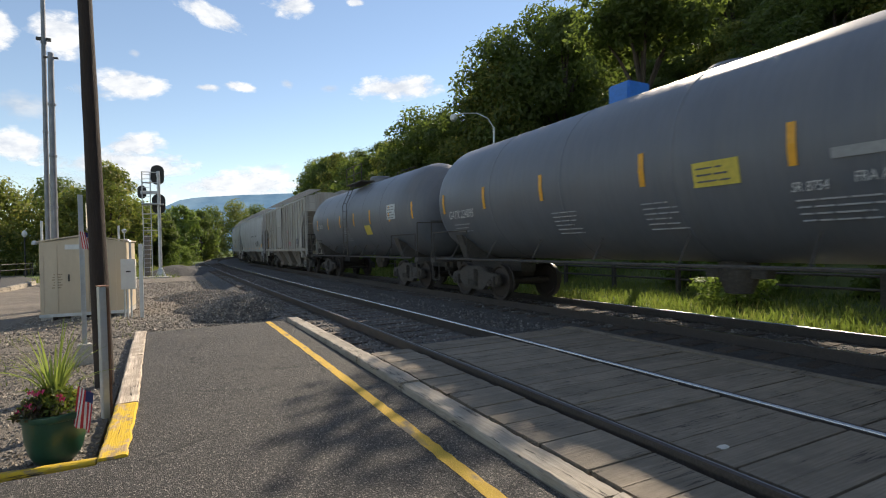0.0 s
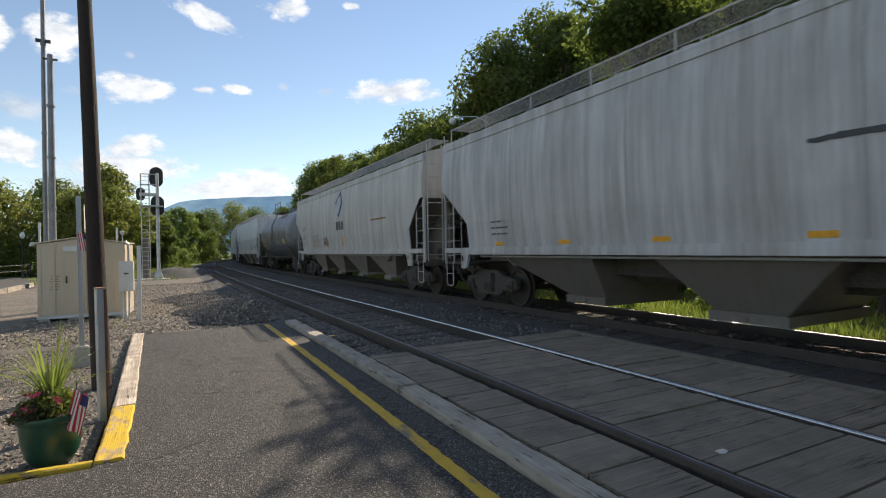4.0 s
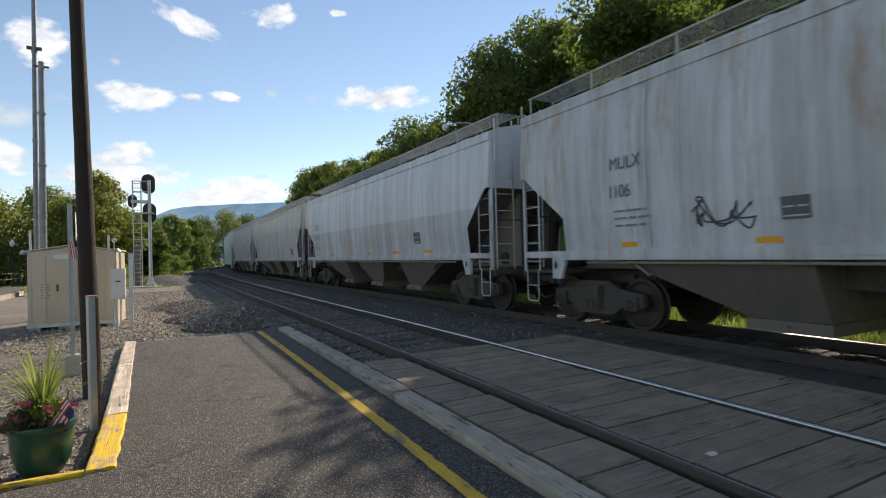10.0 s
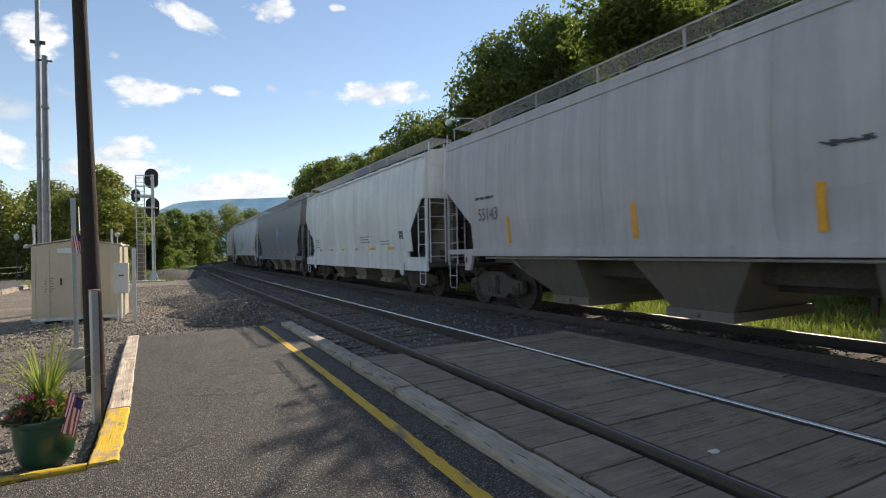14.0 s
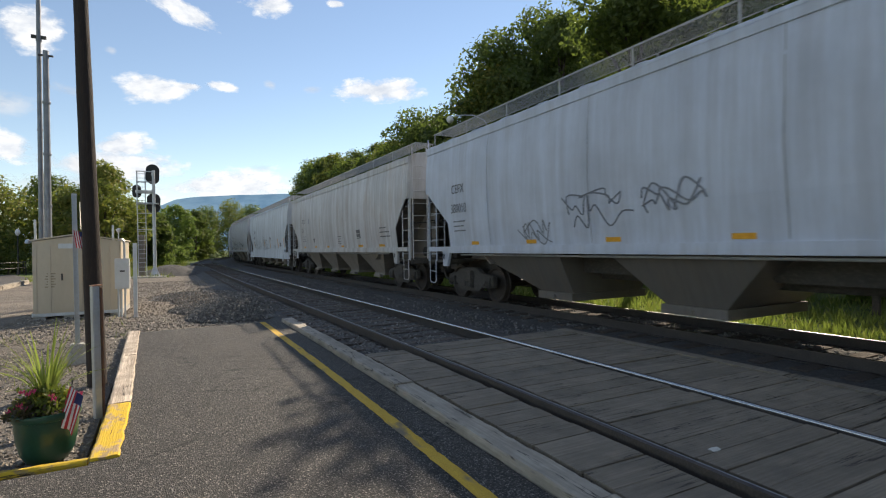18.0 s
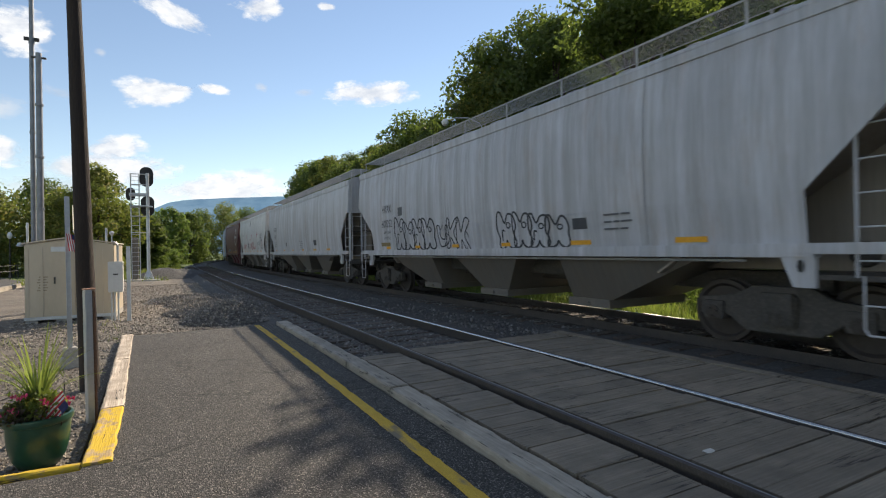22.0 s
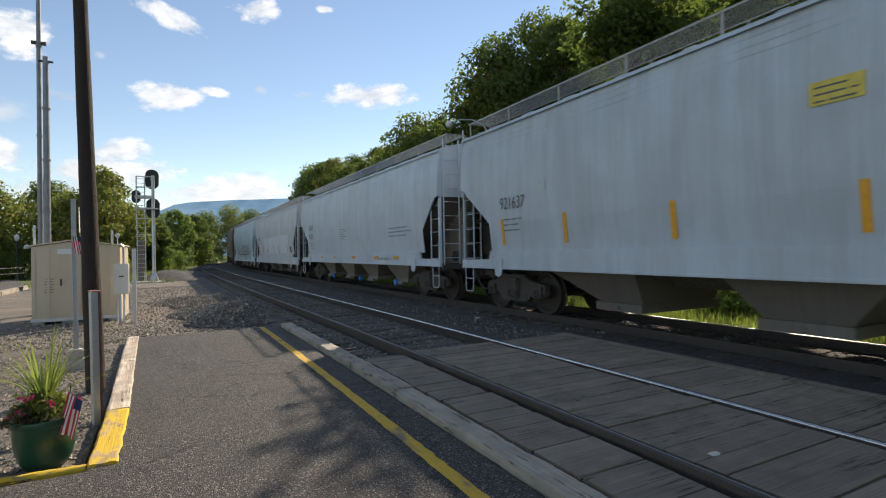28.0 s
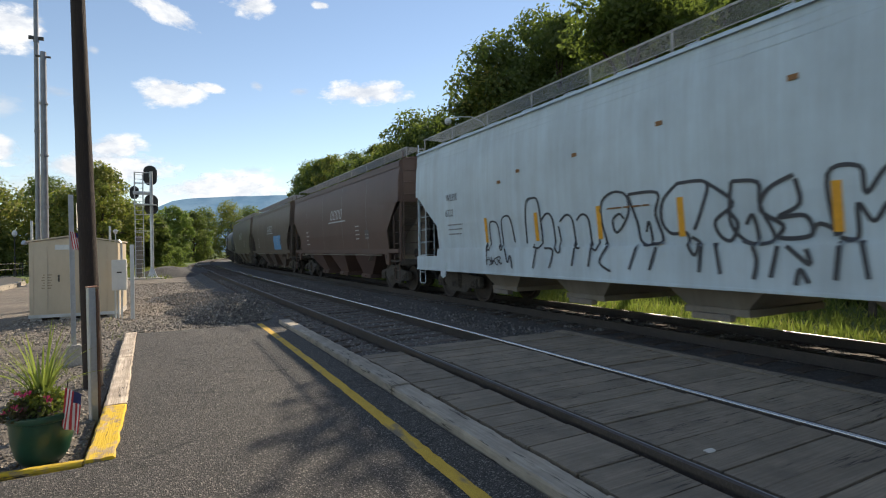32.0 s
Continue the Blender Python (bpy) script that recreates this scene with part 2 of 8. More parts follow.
YELLOW = grainy("worn_yellow_paint", (0.48, 0.29, 0.025), (0.62, 0.4, 0.04), 7, 70, 0.8, 0.7, 0.005, spots=(0.17, 0.135, 0.09), stretch=(2.6, 0.9, 1), grit=0.4)
MAST = grainy("weathered_mast_steel", (0.17, 0.18, 0.2), (0.26, 0.275, 0.3), 4, 30, 0.5, 0.1, 0.002, metal=0.3, grit=0.15)
YELLOW_END = old_timber("worn_yellow_timber", (0.34, 0.24, 0.13), (0.5, 0.36, 0.2), paint=(0.68, 0.45, 0.03), cover=0.53)
EDGE = old_timber("cracked_sleeper_timber", (0.38, 0.31, 0.24), (0.66, 0.56, 0.45))
GALV = grainy("galvanised_steel", (0.42, 0.44, 0.46), (0.56, 0.58, 0.6), 2.5, 30, 0.45, 0.05, 0.001, metal=0.6, grit=0.12)
BLACKM = plain("black_paint", (0.012, 0.012, 0.013), 0.5)
BEIGE = grainy("beige_enamel", (0.5, 0.42, 0.31), (0.57, 0.49, 0.37), 0.9, 12, 0.45, 0.04, 0.002, spots=(0.46, 0.37, 0.26), stretch=(1, 1, 0.4), grit=0.1)
BOX_GREY = grainy("pale_grey_enamel", (0.56, 0.55, 0.52), (0.64, 0.63, 0.6), 1.5, 14, 0.45, 0.04, 0.002, grit=0.1)
CREOSOTE = grainy("creosoted_pole_wood", (0.022, 0.015, 0.012), (0.05, 0.032, 0.023), 3, 20, 0.85, 0.8, 0.01, stretch=(6, 6, 0.5))
CONCRETE = grainy("concrete", (0.34, 0.32, 0.29), (0.46, 0.44, 0.4), 3, 40, 0.9, 0.4, 0.006)
UNDER = grainy("grimy_underframe_steel", (0.05, 0.046, 0.042), (0.1, 0.088, 0.078), 3, 24, 0.75, 0.3, 0.004)
WHEEL = plain("wheel_steel", (0.06, 0.05, 0.045), 0.55, 0.4)

# ---- geometry helpers ----
class Geo:
    """Vertices and faces gathered for one mesh."""

    def __init__(self):
        self.v, self.f, self.smooth = [], [], False

    def add(self, verts, faces):
        n = len(self.v)
        self.v += [tuple(p) for p in verts]
        self.f += [tuple(i + n for i in q) for q in faces]
        return self

    def box(self, x0, x1, y0, y1, z0, z1):
        return self.add([(x0, y0, z0), (x1, y0, z0), (x1, y1, z0), (x0, y1, z0), (x0, y0, z1), (x1, y0, z1), (x1, y1, z1), (x0, y1, z1)],
                        [(3, 2, 1, 0), (4, 5, 6, 7), (0, 1, 5, 4), (1, 2, 6, 5), (2, 3, 7, 6), (3, 0, 4, 7)])

    def prism(self, pts, a0, a1, axis="x"):
        """A flat outline, pushed along an axis from a0 to a1."""
        n = len(pts)
        put = {"x": lambda p, a: (a, p[0], p[1]), "y": lambda p, a: (p[0], a, p[1]), "z": lambda p, a: (p[0], p[1], a)}[axis]
        vs = [put(p, a0) for p in pts] + [put(p, a1) for p in pts]
        fs = [tuple(range(n))[::-1], tuple(range(n, 2 * n))] + [(i, (i + 1) % n, n + (i + 1) % n, n + i) for i in range(n)]
        return self.add(vs, fs)

    def tube(self, p, q, r, n=6, r2=None):
        p, q = Vector(p), Vector(q)
        d = (q - p).normalized()
        a = d.orthogonal().normalized()
        b = d.cross(a)
        r2 = r if r2 is None else r2
        vs = []
        for c, rr in ((p, r), (q, r2)):
            vs += [c + (a * math.cos(6.28319 * i / n) + b * math.sin(6.28319 * i / n)) * rr for i in range(n)]
        return self.add(vs, [tuple(range(n))[::-1], tuple(range(n, 2 * n))] + [(i, (i + 1) % n, n + (i + 1) % n, n + i) for i in range(n)])

    def path(self, pts, r, n=6):
        for p, q in zip(pts[:-1], pts[1:]):
            self.tube(p, q, r, n)
        return self

    def lathe(self, prof, n=24, axis="z", c=(0, 0, 0)):
        """Rings of (radius, height) round an axis."""
        vs, fs = [], []
        for r, h in prof:
            for i in range(n):
                a = 6.283185 * i / n
                u, w = r * math.cos(a), r * math.sin(a)
                vs.append({"z": (u, w, h), "y": (u, h, w), "x": (h, u, w)}[axis])
        vs = [(x + c[0], y + c[1], z + c[2]) for x, y, z in vs]
        k = len(prof)
        for j in range(k - 1):
            for i in range(n):
                fs.append((j * n + i, j * n + (i + 1) % n, (j + 1) * n + (i + 1) % n, (j + 1) * n + i))
        fs += [tuple(range(n))[::-1], tuple(range((k - 1) * n, k * n))]
        return self.add(vs, fs)

    def mesh(self, name, bevel=0.0, smooth=False):
        me = bpy.data.meshes.new(name)
        me.from_pydata(self.v, [], self.f)
        bm = bmesh.new()
        bm.from_mesh(me)
        bmesh.ops.recalc_face_normals(bm, faces=bm.faces)
        if bevel:
            es = [e for e in bm.edges if len(e.link_faces) == 2 and e.calc_face_angle(0) > 0.6]
            bmesh.ops.bevel(bm, geom=es, offset=bevel, segments=2, affect="EDGES", clamp_overlap=True)
        for fc in bm.faces:
            fc.smooth = smooth
        bm.to_mesh(me)
        bm.free()
        if smooth:
            me.set_sharp_from_angle(angle=radians(38))
        return me


def part(name, geo, mat, parent=None, label="", bevel=0.0, smooth=False, m=None):
    """One mesh object under a thing, or a thing by itself."""
    me = geo if isinstance(geo, bpy.types.Mesh) else geo.mesh(name, bevel, smooth)
    if mat and not me.materials:
        for x in mat if isinstance(mat, (list, tuple)) else (mat,):
            me.materials.append(x)
    ob = new(name, me)
    if parent:
        ob.parent = parent
    if m is not None:
        ob.matrix_basis = m
    if label:
        ob["label"] = label
    return ob


def empty(name, m=None):
    ob = new(name)
    ob.empty_display_size = 0.2
    if m is not None:
        ob.matrix_basis = m
    return ob


# ---- the line of the tracks ----
def heading(s):
    """Turn to the left of the line, in radians, s metres on from the eye."""
    return 0.0033 * min(max(s, 0), 12.17) - 0.0005 * min(max(s - 12.17, 0), 47.8) - 0.005 * min(max(s - 60, 0), 260)


LINE = []


def make_line():
    x = y = 0.0
    for i in range(0, 1300):
        s = i * 0.5
        a = heading(s)
        LINE.append((x, y, a))
        b = heading(s + 0.25)
        x -= 0.5 * math.sin(b)
        y += 0.5 * math.cos(b)


make_line()


def on(s, X=0.0, z=0.0):
    """The place s metres along the line and X to its right, and the heading there."""
    if s <= 0:
        return Vector((X, s, z)), 0.0
    i = min(int(s / 0.5), len(LINE) - 2)
    k = s / 0.5 - i
    p, q = LINE[i], LINE[i + 1]
    x, y, a = (p[j] + (q[j] - p[j]) * k for j in range(3))
    return Vector((x + X * math.cos(a), y + X * math.sin(a), z)), a


T1, T2 = 3.714, 8.062
GAUGE = 0.7525
ARC2 = [i * 0.5 + T2 * heading(i * 0.5) for i in range(1300)]


def along_t2(u):
    """The line's parameter for a length u measured on the second track."""
    if u <= 0:
        return u
    return float(np.interp(u, ARC2, [i * 0.5 for i in range(1300)]))


def strip(geo, X0, X1, s0, s1, z0, z1, step=2.0, top=None):
    """A bar that follows the line."""
    n = max(1, int((s1 - s0) / step))
    rows = []
    for i in range(n + 1):
        s = s0 + (s1 - s0) * i / n
        rows.append([on(s, X, z)[0] for X, z in ((X0, z0), (X1, z0), (X1, z1), (X0, z1))])
    vs = [p for r in rows for p in r]
    fs = [(0, 1, 2, 3), tuple(range(4 * n, 4 * n + 4))[::-1]]
    for i in range(n):
        for j in range(4):
            fs.append((4 * i + j, 4 * i + (j + 1) % 4, 4 * i + 4 + (j + 1) % 4, 4 * i + 4 + j))
    return geo.add(vs, fs)

# ---- ground ----
def ground_height(x, y):
    i = min(max(int(y / 0.5), 0), len(LINE) - 1)
    X = x - LINE[i][0] if y > 0 else x
    h = -0.34 + 0.14 * min(max((X - 9.0) / 1.0, 0), 1)
    if X > 15.5:
        h += min(X - 15.5, 30) * 0.42
        h += 0.5 * noise.noise((x * 0.11, y * 0.11, 0.3))
    if X > 11:
        h += 0.12 * noise.noise((x * 0.5, y * 0.5, 2.0))
    if X < -14:
        h += 0.25 * noise.noise((x * 0.05, y * 0.05, 5.0))
    return h


def make_ground():
    xs = sorted(set([-1500, -900, -500, -300, -200, -140, -100, -75, -60, -50] + [x * 2.5 for x in range(-16, 8)] + [8.8, 9.4, 10.6, 11.4] + [float(x) for x in range(18, 48, 2)] + [52, 60, 80, 110, 160, 240, 400, 700, 1200]))
    ys = sorted(set([-1200, -700, -450, -300, -200, -130, -90, -60, -40, -30, -22] + [y * 3.0 for y in range(-6, 40)] + [124, 132, 145, 160, 180, 210, 250, 320, 420, 600, 900, 1400]))
    g = Geo()
    n = len(ys)
    g.v = [(x, y, ground_height(x, y)) for x in xs for y in ys]
    g.f = [(i * n + j, (i + 1) * n + j, (i + 1) * n + j + 1, i * n + j + 1) for i in range(len(xs) - 1) for j in range(n - 1)]
    m, nt, b = material("ground_cover")
    v = coords(nt)
    sep = nt.nodes.new("ShaderNodeSeparateXYZ")
    nt.links.new(v, sep.inputs[0])

    def step(sock, at, width, wob=3.0):
        ad = node(nt, "ShaderNodeMath", operation="MULTIPLY_ADD")
        nt.links.new(noise_tex(nt, v, 0.35, 4), ad.inputs[0])
        ad.inputs[1].default_value = wob
        nt.links.new(sock, ad.inputs[2])
        mr = node(nt, "ShaderNodeMapRange")
        mr.inputs["From Min"].default_value, mr.inputs["From Max"].default_value = at, at + width
        nt.links.new(ad.outputs[0], mr.inputs["Value"])
        return mr.outputs[0]

    grass = mix(nt, ramp(nt, noise_tex(nt, v, 1.3, 5), [(0.35, (0, 0, 0)), (0.7, (1, 1, 1))]), (0.055, 0.1, 0.018), (0.13, 0.15, 0.04))
    grass = mix(nt, 0.5, grass, ramp(nt, noise_tex(nt, v, 30, 3, 0.7), [(0.3, (0.02, 0.045, 0.008)), (0.7, (0.15, 0.19, 0.05))]))
    stones = mix(nt, ramp(nt, noise_tex(nt, v, 0.8, 5), [(0.35, (0, 0, 0)), (0.7, (1, 1, 1))]), (0.12, 0.1, 0.078), (0.27, 0.225, 0.175))
    stones = mix(nt, 0.5, stones, ramp(nt, noise_tex(nt, v, 26, 3, 0.7), [(0.34, (0.03, 0.026, 0.022)), (0.52, (0.15, 0.13, 0.11)), (0.68, (0.44, 0.4, 0.345))]))
    inside = node(nt, "ShaderNodeMath", operation="MULTIPLY")
    nt.links.new(step(sep.outputs["X"], -9.0, 1.0, 2.0), inside.inputs[0])
    far = node(nt, "ShaderNodeMath", operation="SUBTRACT")
    far.inputs[0].default_value = 1.0
    nt.links.new(step(sep.outputs["Y"], 50.0, 6.0, 8.0), far.inputs[1])
    nt.links.new(far.outputs[0], inside.inputs[1])
    right = node(nt, "ShaderNodeMath", operation="SUBTRACT")
    right.inputs[0].default_value = 1.0
    nt.links.new(step(sep.outputs["X"], 9.6, 0.4, 0.8), right.inputs[1])
    yard = node(nt, "ShaderNodeMath", operation="MULTIPLY")
    nt.links.new(inside.outputs[0], yard.inputs[0])
    nt.links.new(right.outputs[0], yard.inputs[1])
    nt.links.new(mix(nt, yard.outputs[0], grass, stones), b.inputs["Base Color"])
    b.inputs["Roughness"].default_value = 0.95
    bump(nt, b, noise_tex(nt, v, 22, 4, 0.7), 1.0, 0.05)
    tagged(part("ground", g, m, smooth=True), "gravel yard and grass beside the railway", "ground", kind="structure")


make_ground()


def make_tracks():
    g = Geo()
    rows = []
    prof = [(1.75, -0.36), (2.35, -0.2), (T1 - 1.2, -0.17), (T1 + 1.2, -0.17), (5.9, -0.26), (T2 - 1.2, -0.17), (T2 + 1.25, -0.18), (T2 + 1.6, -0.24), (T2 + 1.9, -0.42)]
    ss = [-420, -200, -100, -50, -20, -8] + [i * 1.0 for i in range(0, 60)] + [60 + 4.0 * i for i in range(0, 95)]
    for s in ss:
        rows.append([on(s, X, z + (0.03 * noise.noise((X * 1.7, s * 0.9, 1)) if -8 < s < 60 else 0))[0] for X, z in prof])
    n = len(prof)
    g.v = [p for r in rows for p in r]
    g.f = [(i * n + j, i * n + j + 1, (i + 1) * n + j + 1, (i + 1) * n + j) for i in range(len(rows) - 1) for j in range(n - 1)]
    bed = tagged(part("track_bed", g, BALLAST, smooth=True), "dark crushed-stone ballast bed under two tracks", "track bed", kind="structure")
    for name, c, label in (("near_track", T1, "railway track with shiny rail heads beside the platform"), ("far_track", T2, "railway track that the freight train runs on")):
        tr = tagged(empty(name), label, "railway track", kind="structure")
        for X in (c - GAUGE, c + GAUGE):
            r = Geo()
            side = 1 if X < c else -1
            inner = 0.01 if c == T2 else 0.019
            top = (-0.036, inner) if side > 0 else (-inner, 0.036)
            for x0, x1, z0, z1 in ((-0.07, 0.07, -0.17, -0.155), (-0.012, 0.012, -0.155, -0.04), (-0.036, 0.036, -0.045, -0.021), (*top, -0.022, -0.0035)):
                strip(r, X + x0, X + x1, -420, -10, z0, z1, 60)
                strip(r, X + x0, X + x1, -10, 60, z0, z1, 1.0)
                strip(r, X + x0, X + x1, 60, 430, z0, z1, 4.0)
            rail = part("rail", r, RAIL, tr, "brown rusted rail web")
            t = Geo()
            crown = [(dx * side, dz) for dx, dz in ((-0.014, -0.0026), (-0.004, 0.0004), (0.006, 0.0006), (0.015, -0.0018), (0.023, -0.0056), (0.03, -0.0105), (0.035, -0.0175))]
            if c == T1:
                crown = [(side * (0.017 + 0.42 * (dx * side - 0.017)), dz) for dx, dz in crown]
            ss = [-420 + 41 * i for i in range(10)] + [-10 + i for i in range(70)] + [60 + 4.0 * i for i in range(93)]
            t.v = [on(s, X + dx, dz)[0] for s in ss for dx, dz in crown]
            t.f = [(7 * i + j, 7 * i + j + 1, 7 * i + 8 + j, 7 * i + 7 + j) for i in range(len(ss) - 1) for j in range(6)]
            part("rail_head", t, RAIL_TOP if c == T2 else RAIL_DULL if X > c else RAIL_GREY, rail, "polished steel running surface", smooth=True)
        tie = Geo().box(-1.3, 1.3, -0.11, 0.11, -0.3, -0.155).mesh("tie", 0.012)
        tie.materials.append(TIE)
        for i in range(110):
            s = (7.6 if c == T1 else -3.0) + i * 0.54
            p, a = on(s, c)
            part("tie", tie, None, tr, m=Matrix.Translation(p) @ pose(0, 0, 0, 0, 0, math.degrees(a) + random.uniform(-1, 1)))


make_tracks()

# ---- platform ----
PZ = -0.13


def make_platform():
    g = Geo()
    prof_s = [-30 + 1.0 * i for i in range(0, 42)] + [11.3]
    vs, n = [], 0
    rows = []
    for s in prof_s:
        xl = -0.48 if s > 4.5 else -14
        row = []
        for k in range(9):
            X = xl + (2.02 - xl) * k / 8
            p = on(s, X, PZ)[0]
            if s > 4.5:
                p.x = -0.62 - 0.052 * (s - 4.5) if k == 0 else p.x
            row.append(p)
        rows.append(row)
    # the part beside the planting strip, and the wide part behind the eye
    far = [r for s, r in zip(prof_s, rows) if s > 4.5]
    first = [on(4.45, -0.62 + (2.02 + 0.62) * k / 8, PZ)[0] for k in range(9)]
    near = [r for s, r in zip(prof_s, rows) if s <= 4.5] + [[on(4.45, -14 + 16.02 * k / 8, PZ)[0] for k in range(9)]]
    for block in ([first] + far, near):
        vs = [p for r in block for p in r]
        base = len(g.v)
        fs = [(i * 9 + j, i * 9 + j + 1, (i + 1) * 9 + j + 1, (i + 1) * 9 + j) for i in range(len(block) - 1) for j in range(8)]
        g.add(vs, fs)
        edge = [i for i in range(9)] + [9 * r + 8 for r in range(1, len(block))] + [9 * (len(block) - 1) + j for j in range(7, -1, -1)] + [9 * r for r in range(len(block) - 2, 0, -1)]
        lo = [Vector((vs[i].x, vs[i].y, -0.45)) for i in edge]
        top = [vs[i] for i in edge]
        m_ = len(edge)
        g.add(top + lo, [(i, (i + 1) % m_, m_ + (i + 1) % m_, m_ + i) for i in range(m_)])
    tagged(part("platform", g, ASPHALT), "worn grey asphalt station platform with a yellow edge line", "platform", kind="structure")
    line = Geo()
    rows = []
    for i in range(414):
        s = -30 + i * 0.1
        e = [0.012 * noise.noise((s * 2.3, k, 0)) + 0.012 * noise.noise((s * 9.0, k, 3)) for k in (1.0, 5.0)]
        rows.append([on(s, 1.6 + e[0], PZ + 0.004)[0], on(s, 1.71 + e[1], PZ + 0.004)[0]])
    line.v = [p for r in rows for p in r]
    line.f = [(2 * i, 2 * i + 1, 2 * i + 3, 2 * i + 2) for i in range(len(rows) - 1)]
    tagged(part("platform_line", line, YELLOW), "worn yellow safety line painted along the platform", "painted line", kind="structure")


make_platform()


def worn_beam(length, wide, z0, z1, seed):
    """A weathered beam along x: edges rounded off, chipped and uneven, its top cupped and split."""
    g = Geo()
    n = max(8, int(length / 0.045))
    e = 0.014 if wide > 0 else -0.014
    ring = [(0, z0), (0, z1 - 0.03), (0.15 * e, z1 - 0.012), (e, z1), (wide * 0.25, z1 + 0.001), (wide * 0.5, z1 - 0.003), (wide * 0.75, z1 + 0.001), (wide - e, z1), (wide - 0.15 * e, z1 - 0.012), (wide, z1 - 0.03), (wide, z0)]
    m = len(ring)
    for i in range(n + 1):
        x = length * i / n
        for k, (y, z) in enumerate(ring):
            rim = 1.0 if k in (1, 2, 3, 7, 8, 9) else 0.35
            dy = 0.011 * rim * noise.noise((x * 5, y * 9 + seed, 1)) + 0.007 * rim * noise.noise((x * 19, y * 30 + seed, 4))
            dz = 0.008 * rim * noise.noise((x * 4, y * 11 + seed, 7)) + 0.005 * noise.noise((x * 16, y * 34 + seed, 2))
            dx = 0.012 * noise.noise((y * 22, z * 22, seed)) if i in (0, n) else 0
            g.v.append((x + dx, y + (dy if z > z0 else 0), z + (dz if z > z0 else 0)))
    g.f = [(i * m + k, i * m + k + 1, (i + 1) * m + k + 1, (i + 1) * m + k) for i in range(n) for k in range(m - 1)]
    g.f += [tuple(range(m))[::-1], tuple(range(n * m, n * m + m))]
    return g


def make_kerb_and_crossing():
    kerb = tagged(empty("platform_kerb"), "weathered square timbers along the platform edge", "kerb", kind="structure")
    cuts = [-20, -15, -10, -6, -2.3, 2.18, 5.05, 6.55, 8.75, 11.2]
    for a, b in zip(cuts[:-1], cuts[1:]):
        p, q = on(a + 0.012, 2.04)[0], on(b - 0.012, 2.04)[0]
        g = worn_beam((q - p).length, -0.23, -0.33, -0.055 + random.uniform(-0.008, 0.008), a)
        part("timber", g, KERB, kerb, smooth=True, m=Matrix.Translation(p) @ pose(0, 0, 0, 0, 0, math.degrees(math.atan2(q.y - p.y, q.x - p.x))))
    deck = tagged(empty("track_crossing"), "grey weathered plank walkway laid across the track", "plank crossing", kind="structure")
    s = -6.0
    while s < 6.75:
        w = random.uniform(0.2, 0.27)
        if random.random() < 0.1:
            w *= 0.6
        for X0, X1, k in ((2.285, T1 - GAUGE - 0.085, 0), (T1 - GAUGE + 0.085, T1 + GAUGE - 0.085, 1), (T1 + GAUGE + 0.07, 5.74, 2)):
            z = (-0.058, -0.022, -0.022)[k] + random.uniform(-0.003, 0.002)
            g = Geo().box(X0 + random.uniform(0, 0.015), X1 - random.uniform(0, 0.012), s + 0.001, s + w - 0.001, -0.16, z)
            ob = part("plank", g, PLANK, deck, bevel=0.0018)
            p, a = on(s, 0)
            ob.matrix_basis = Matrix.Translation((p.x, 0, 0)) @ pose(0, 0, 0, 0, random.uniform(-0.08, 0.08), random.uniform(-0.12, 0.12))
        s += w + 0.007
    for a, b in ((-6.0, -1.2), (-1.18, 3.1), (3.12, 6.7)):
        g = Geo()
        strip(g, 5.76, 5.93, a, b, -0.2, -0.014, 1.0)
        part("edge_timber", g, PLANK, deck, "long timber along the edge of the planks", bevel=0.006)
    # timbers round the planting strip
    edge = tagged(empty("planting_strip_edging"), "grey sleeper edging with a yellow painted end", "edging", kind="structure")

    def timber(p, q, w, z0, z1, mat, lab):
        d = Vector((q[0] - p[0], q[1] - p[1], 0))
        g = worn_beam(d.length, -w, z0, z1, p[1])
        ob = part("timber", g, mat, edge, lab, smooth=True)
        ob.matrix_basis = Matrix.Translation((p[0], p[1], 0)) @ pose(0, 0, 0, 0, 0, math.degrees(math.atan2(d.y, d.x)))

    timber((-0.71, 6.02), (-0.66, 4.5), -0.2, -0.34, -0.108, YELLOW_END, "timber end painted yellow and worn")
    timber((-0.86, 8.75), (-0.715, 6.05), -0.2, -0.34, -0.11, EDGE, "grey cracked timber")
    timber((-1.0, 11.4), (-0.865, 8.78), -0.2, -0.34, -0.114, EDGE, "grey cracked timber")
    timber((-3.2, 4.62), (-0.67, 4.52), -0.07, -0.34, -0.118, YELLOW_END, "yellow painted edge board")


make_kerb_and_crossing()

# ---- freight cars ----
GRATING = grainy("weathered_grating", (0.3, 0.3, 0.29), (0.42, 0.42, 0.4), 6, 40, 0.6, 0.1, 0.002, metal=0.3)
# bay paints darker than the car sides, DEEP_LOW the darkest
DEEP_LOW = car_paint("dark_streaked_bay_paint", (0.15, 0.138, 0.125), amount=0.5)
TAN_LOW = car_paint("tan_streaked_bay_paint", (0.25, 0.225, 0.2), amount=0.5)
SPEED = 11.7
CACHE = {}


def shared(key, build, bevel=0.0, smooth=False, mat=None):
    """One mesh for all pieces that are alike."""
    if key not in CACHE:
        CACHE[key] = build().mesh(key[0] if isinstance(key, tuple) else key, bevel, smooth)
        CACHE[key].materials.append(mat)
    return CACHE[key]


def painted(ob, mat):
    ob.material_slots[0].link = "OBJECT"
    ob.material_slots[0].material = mat
    return ob


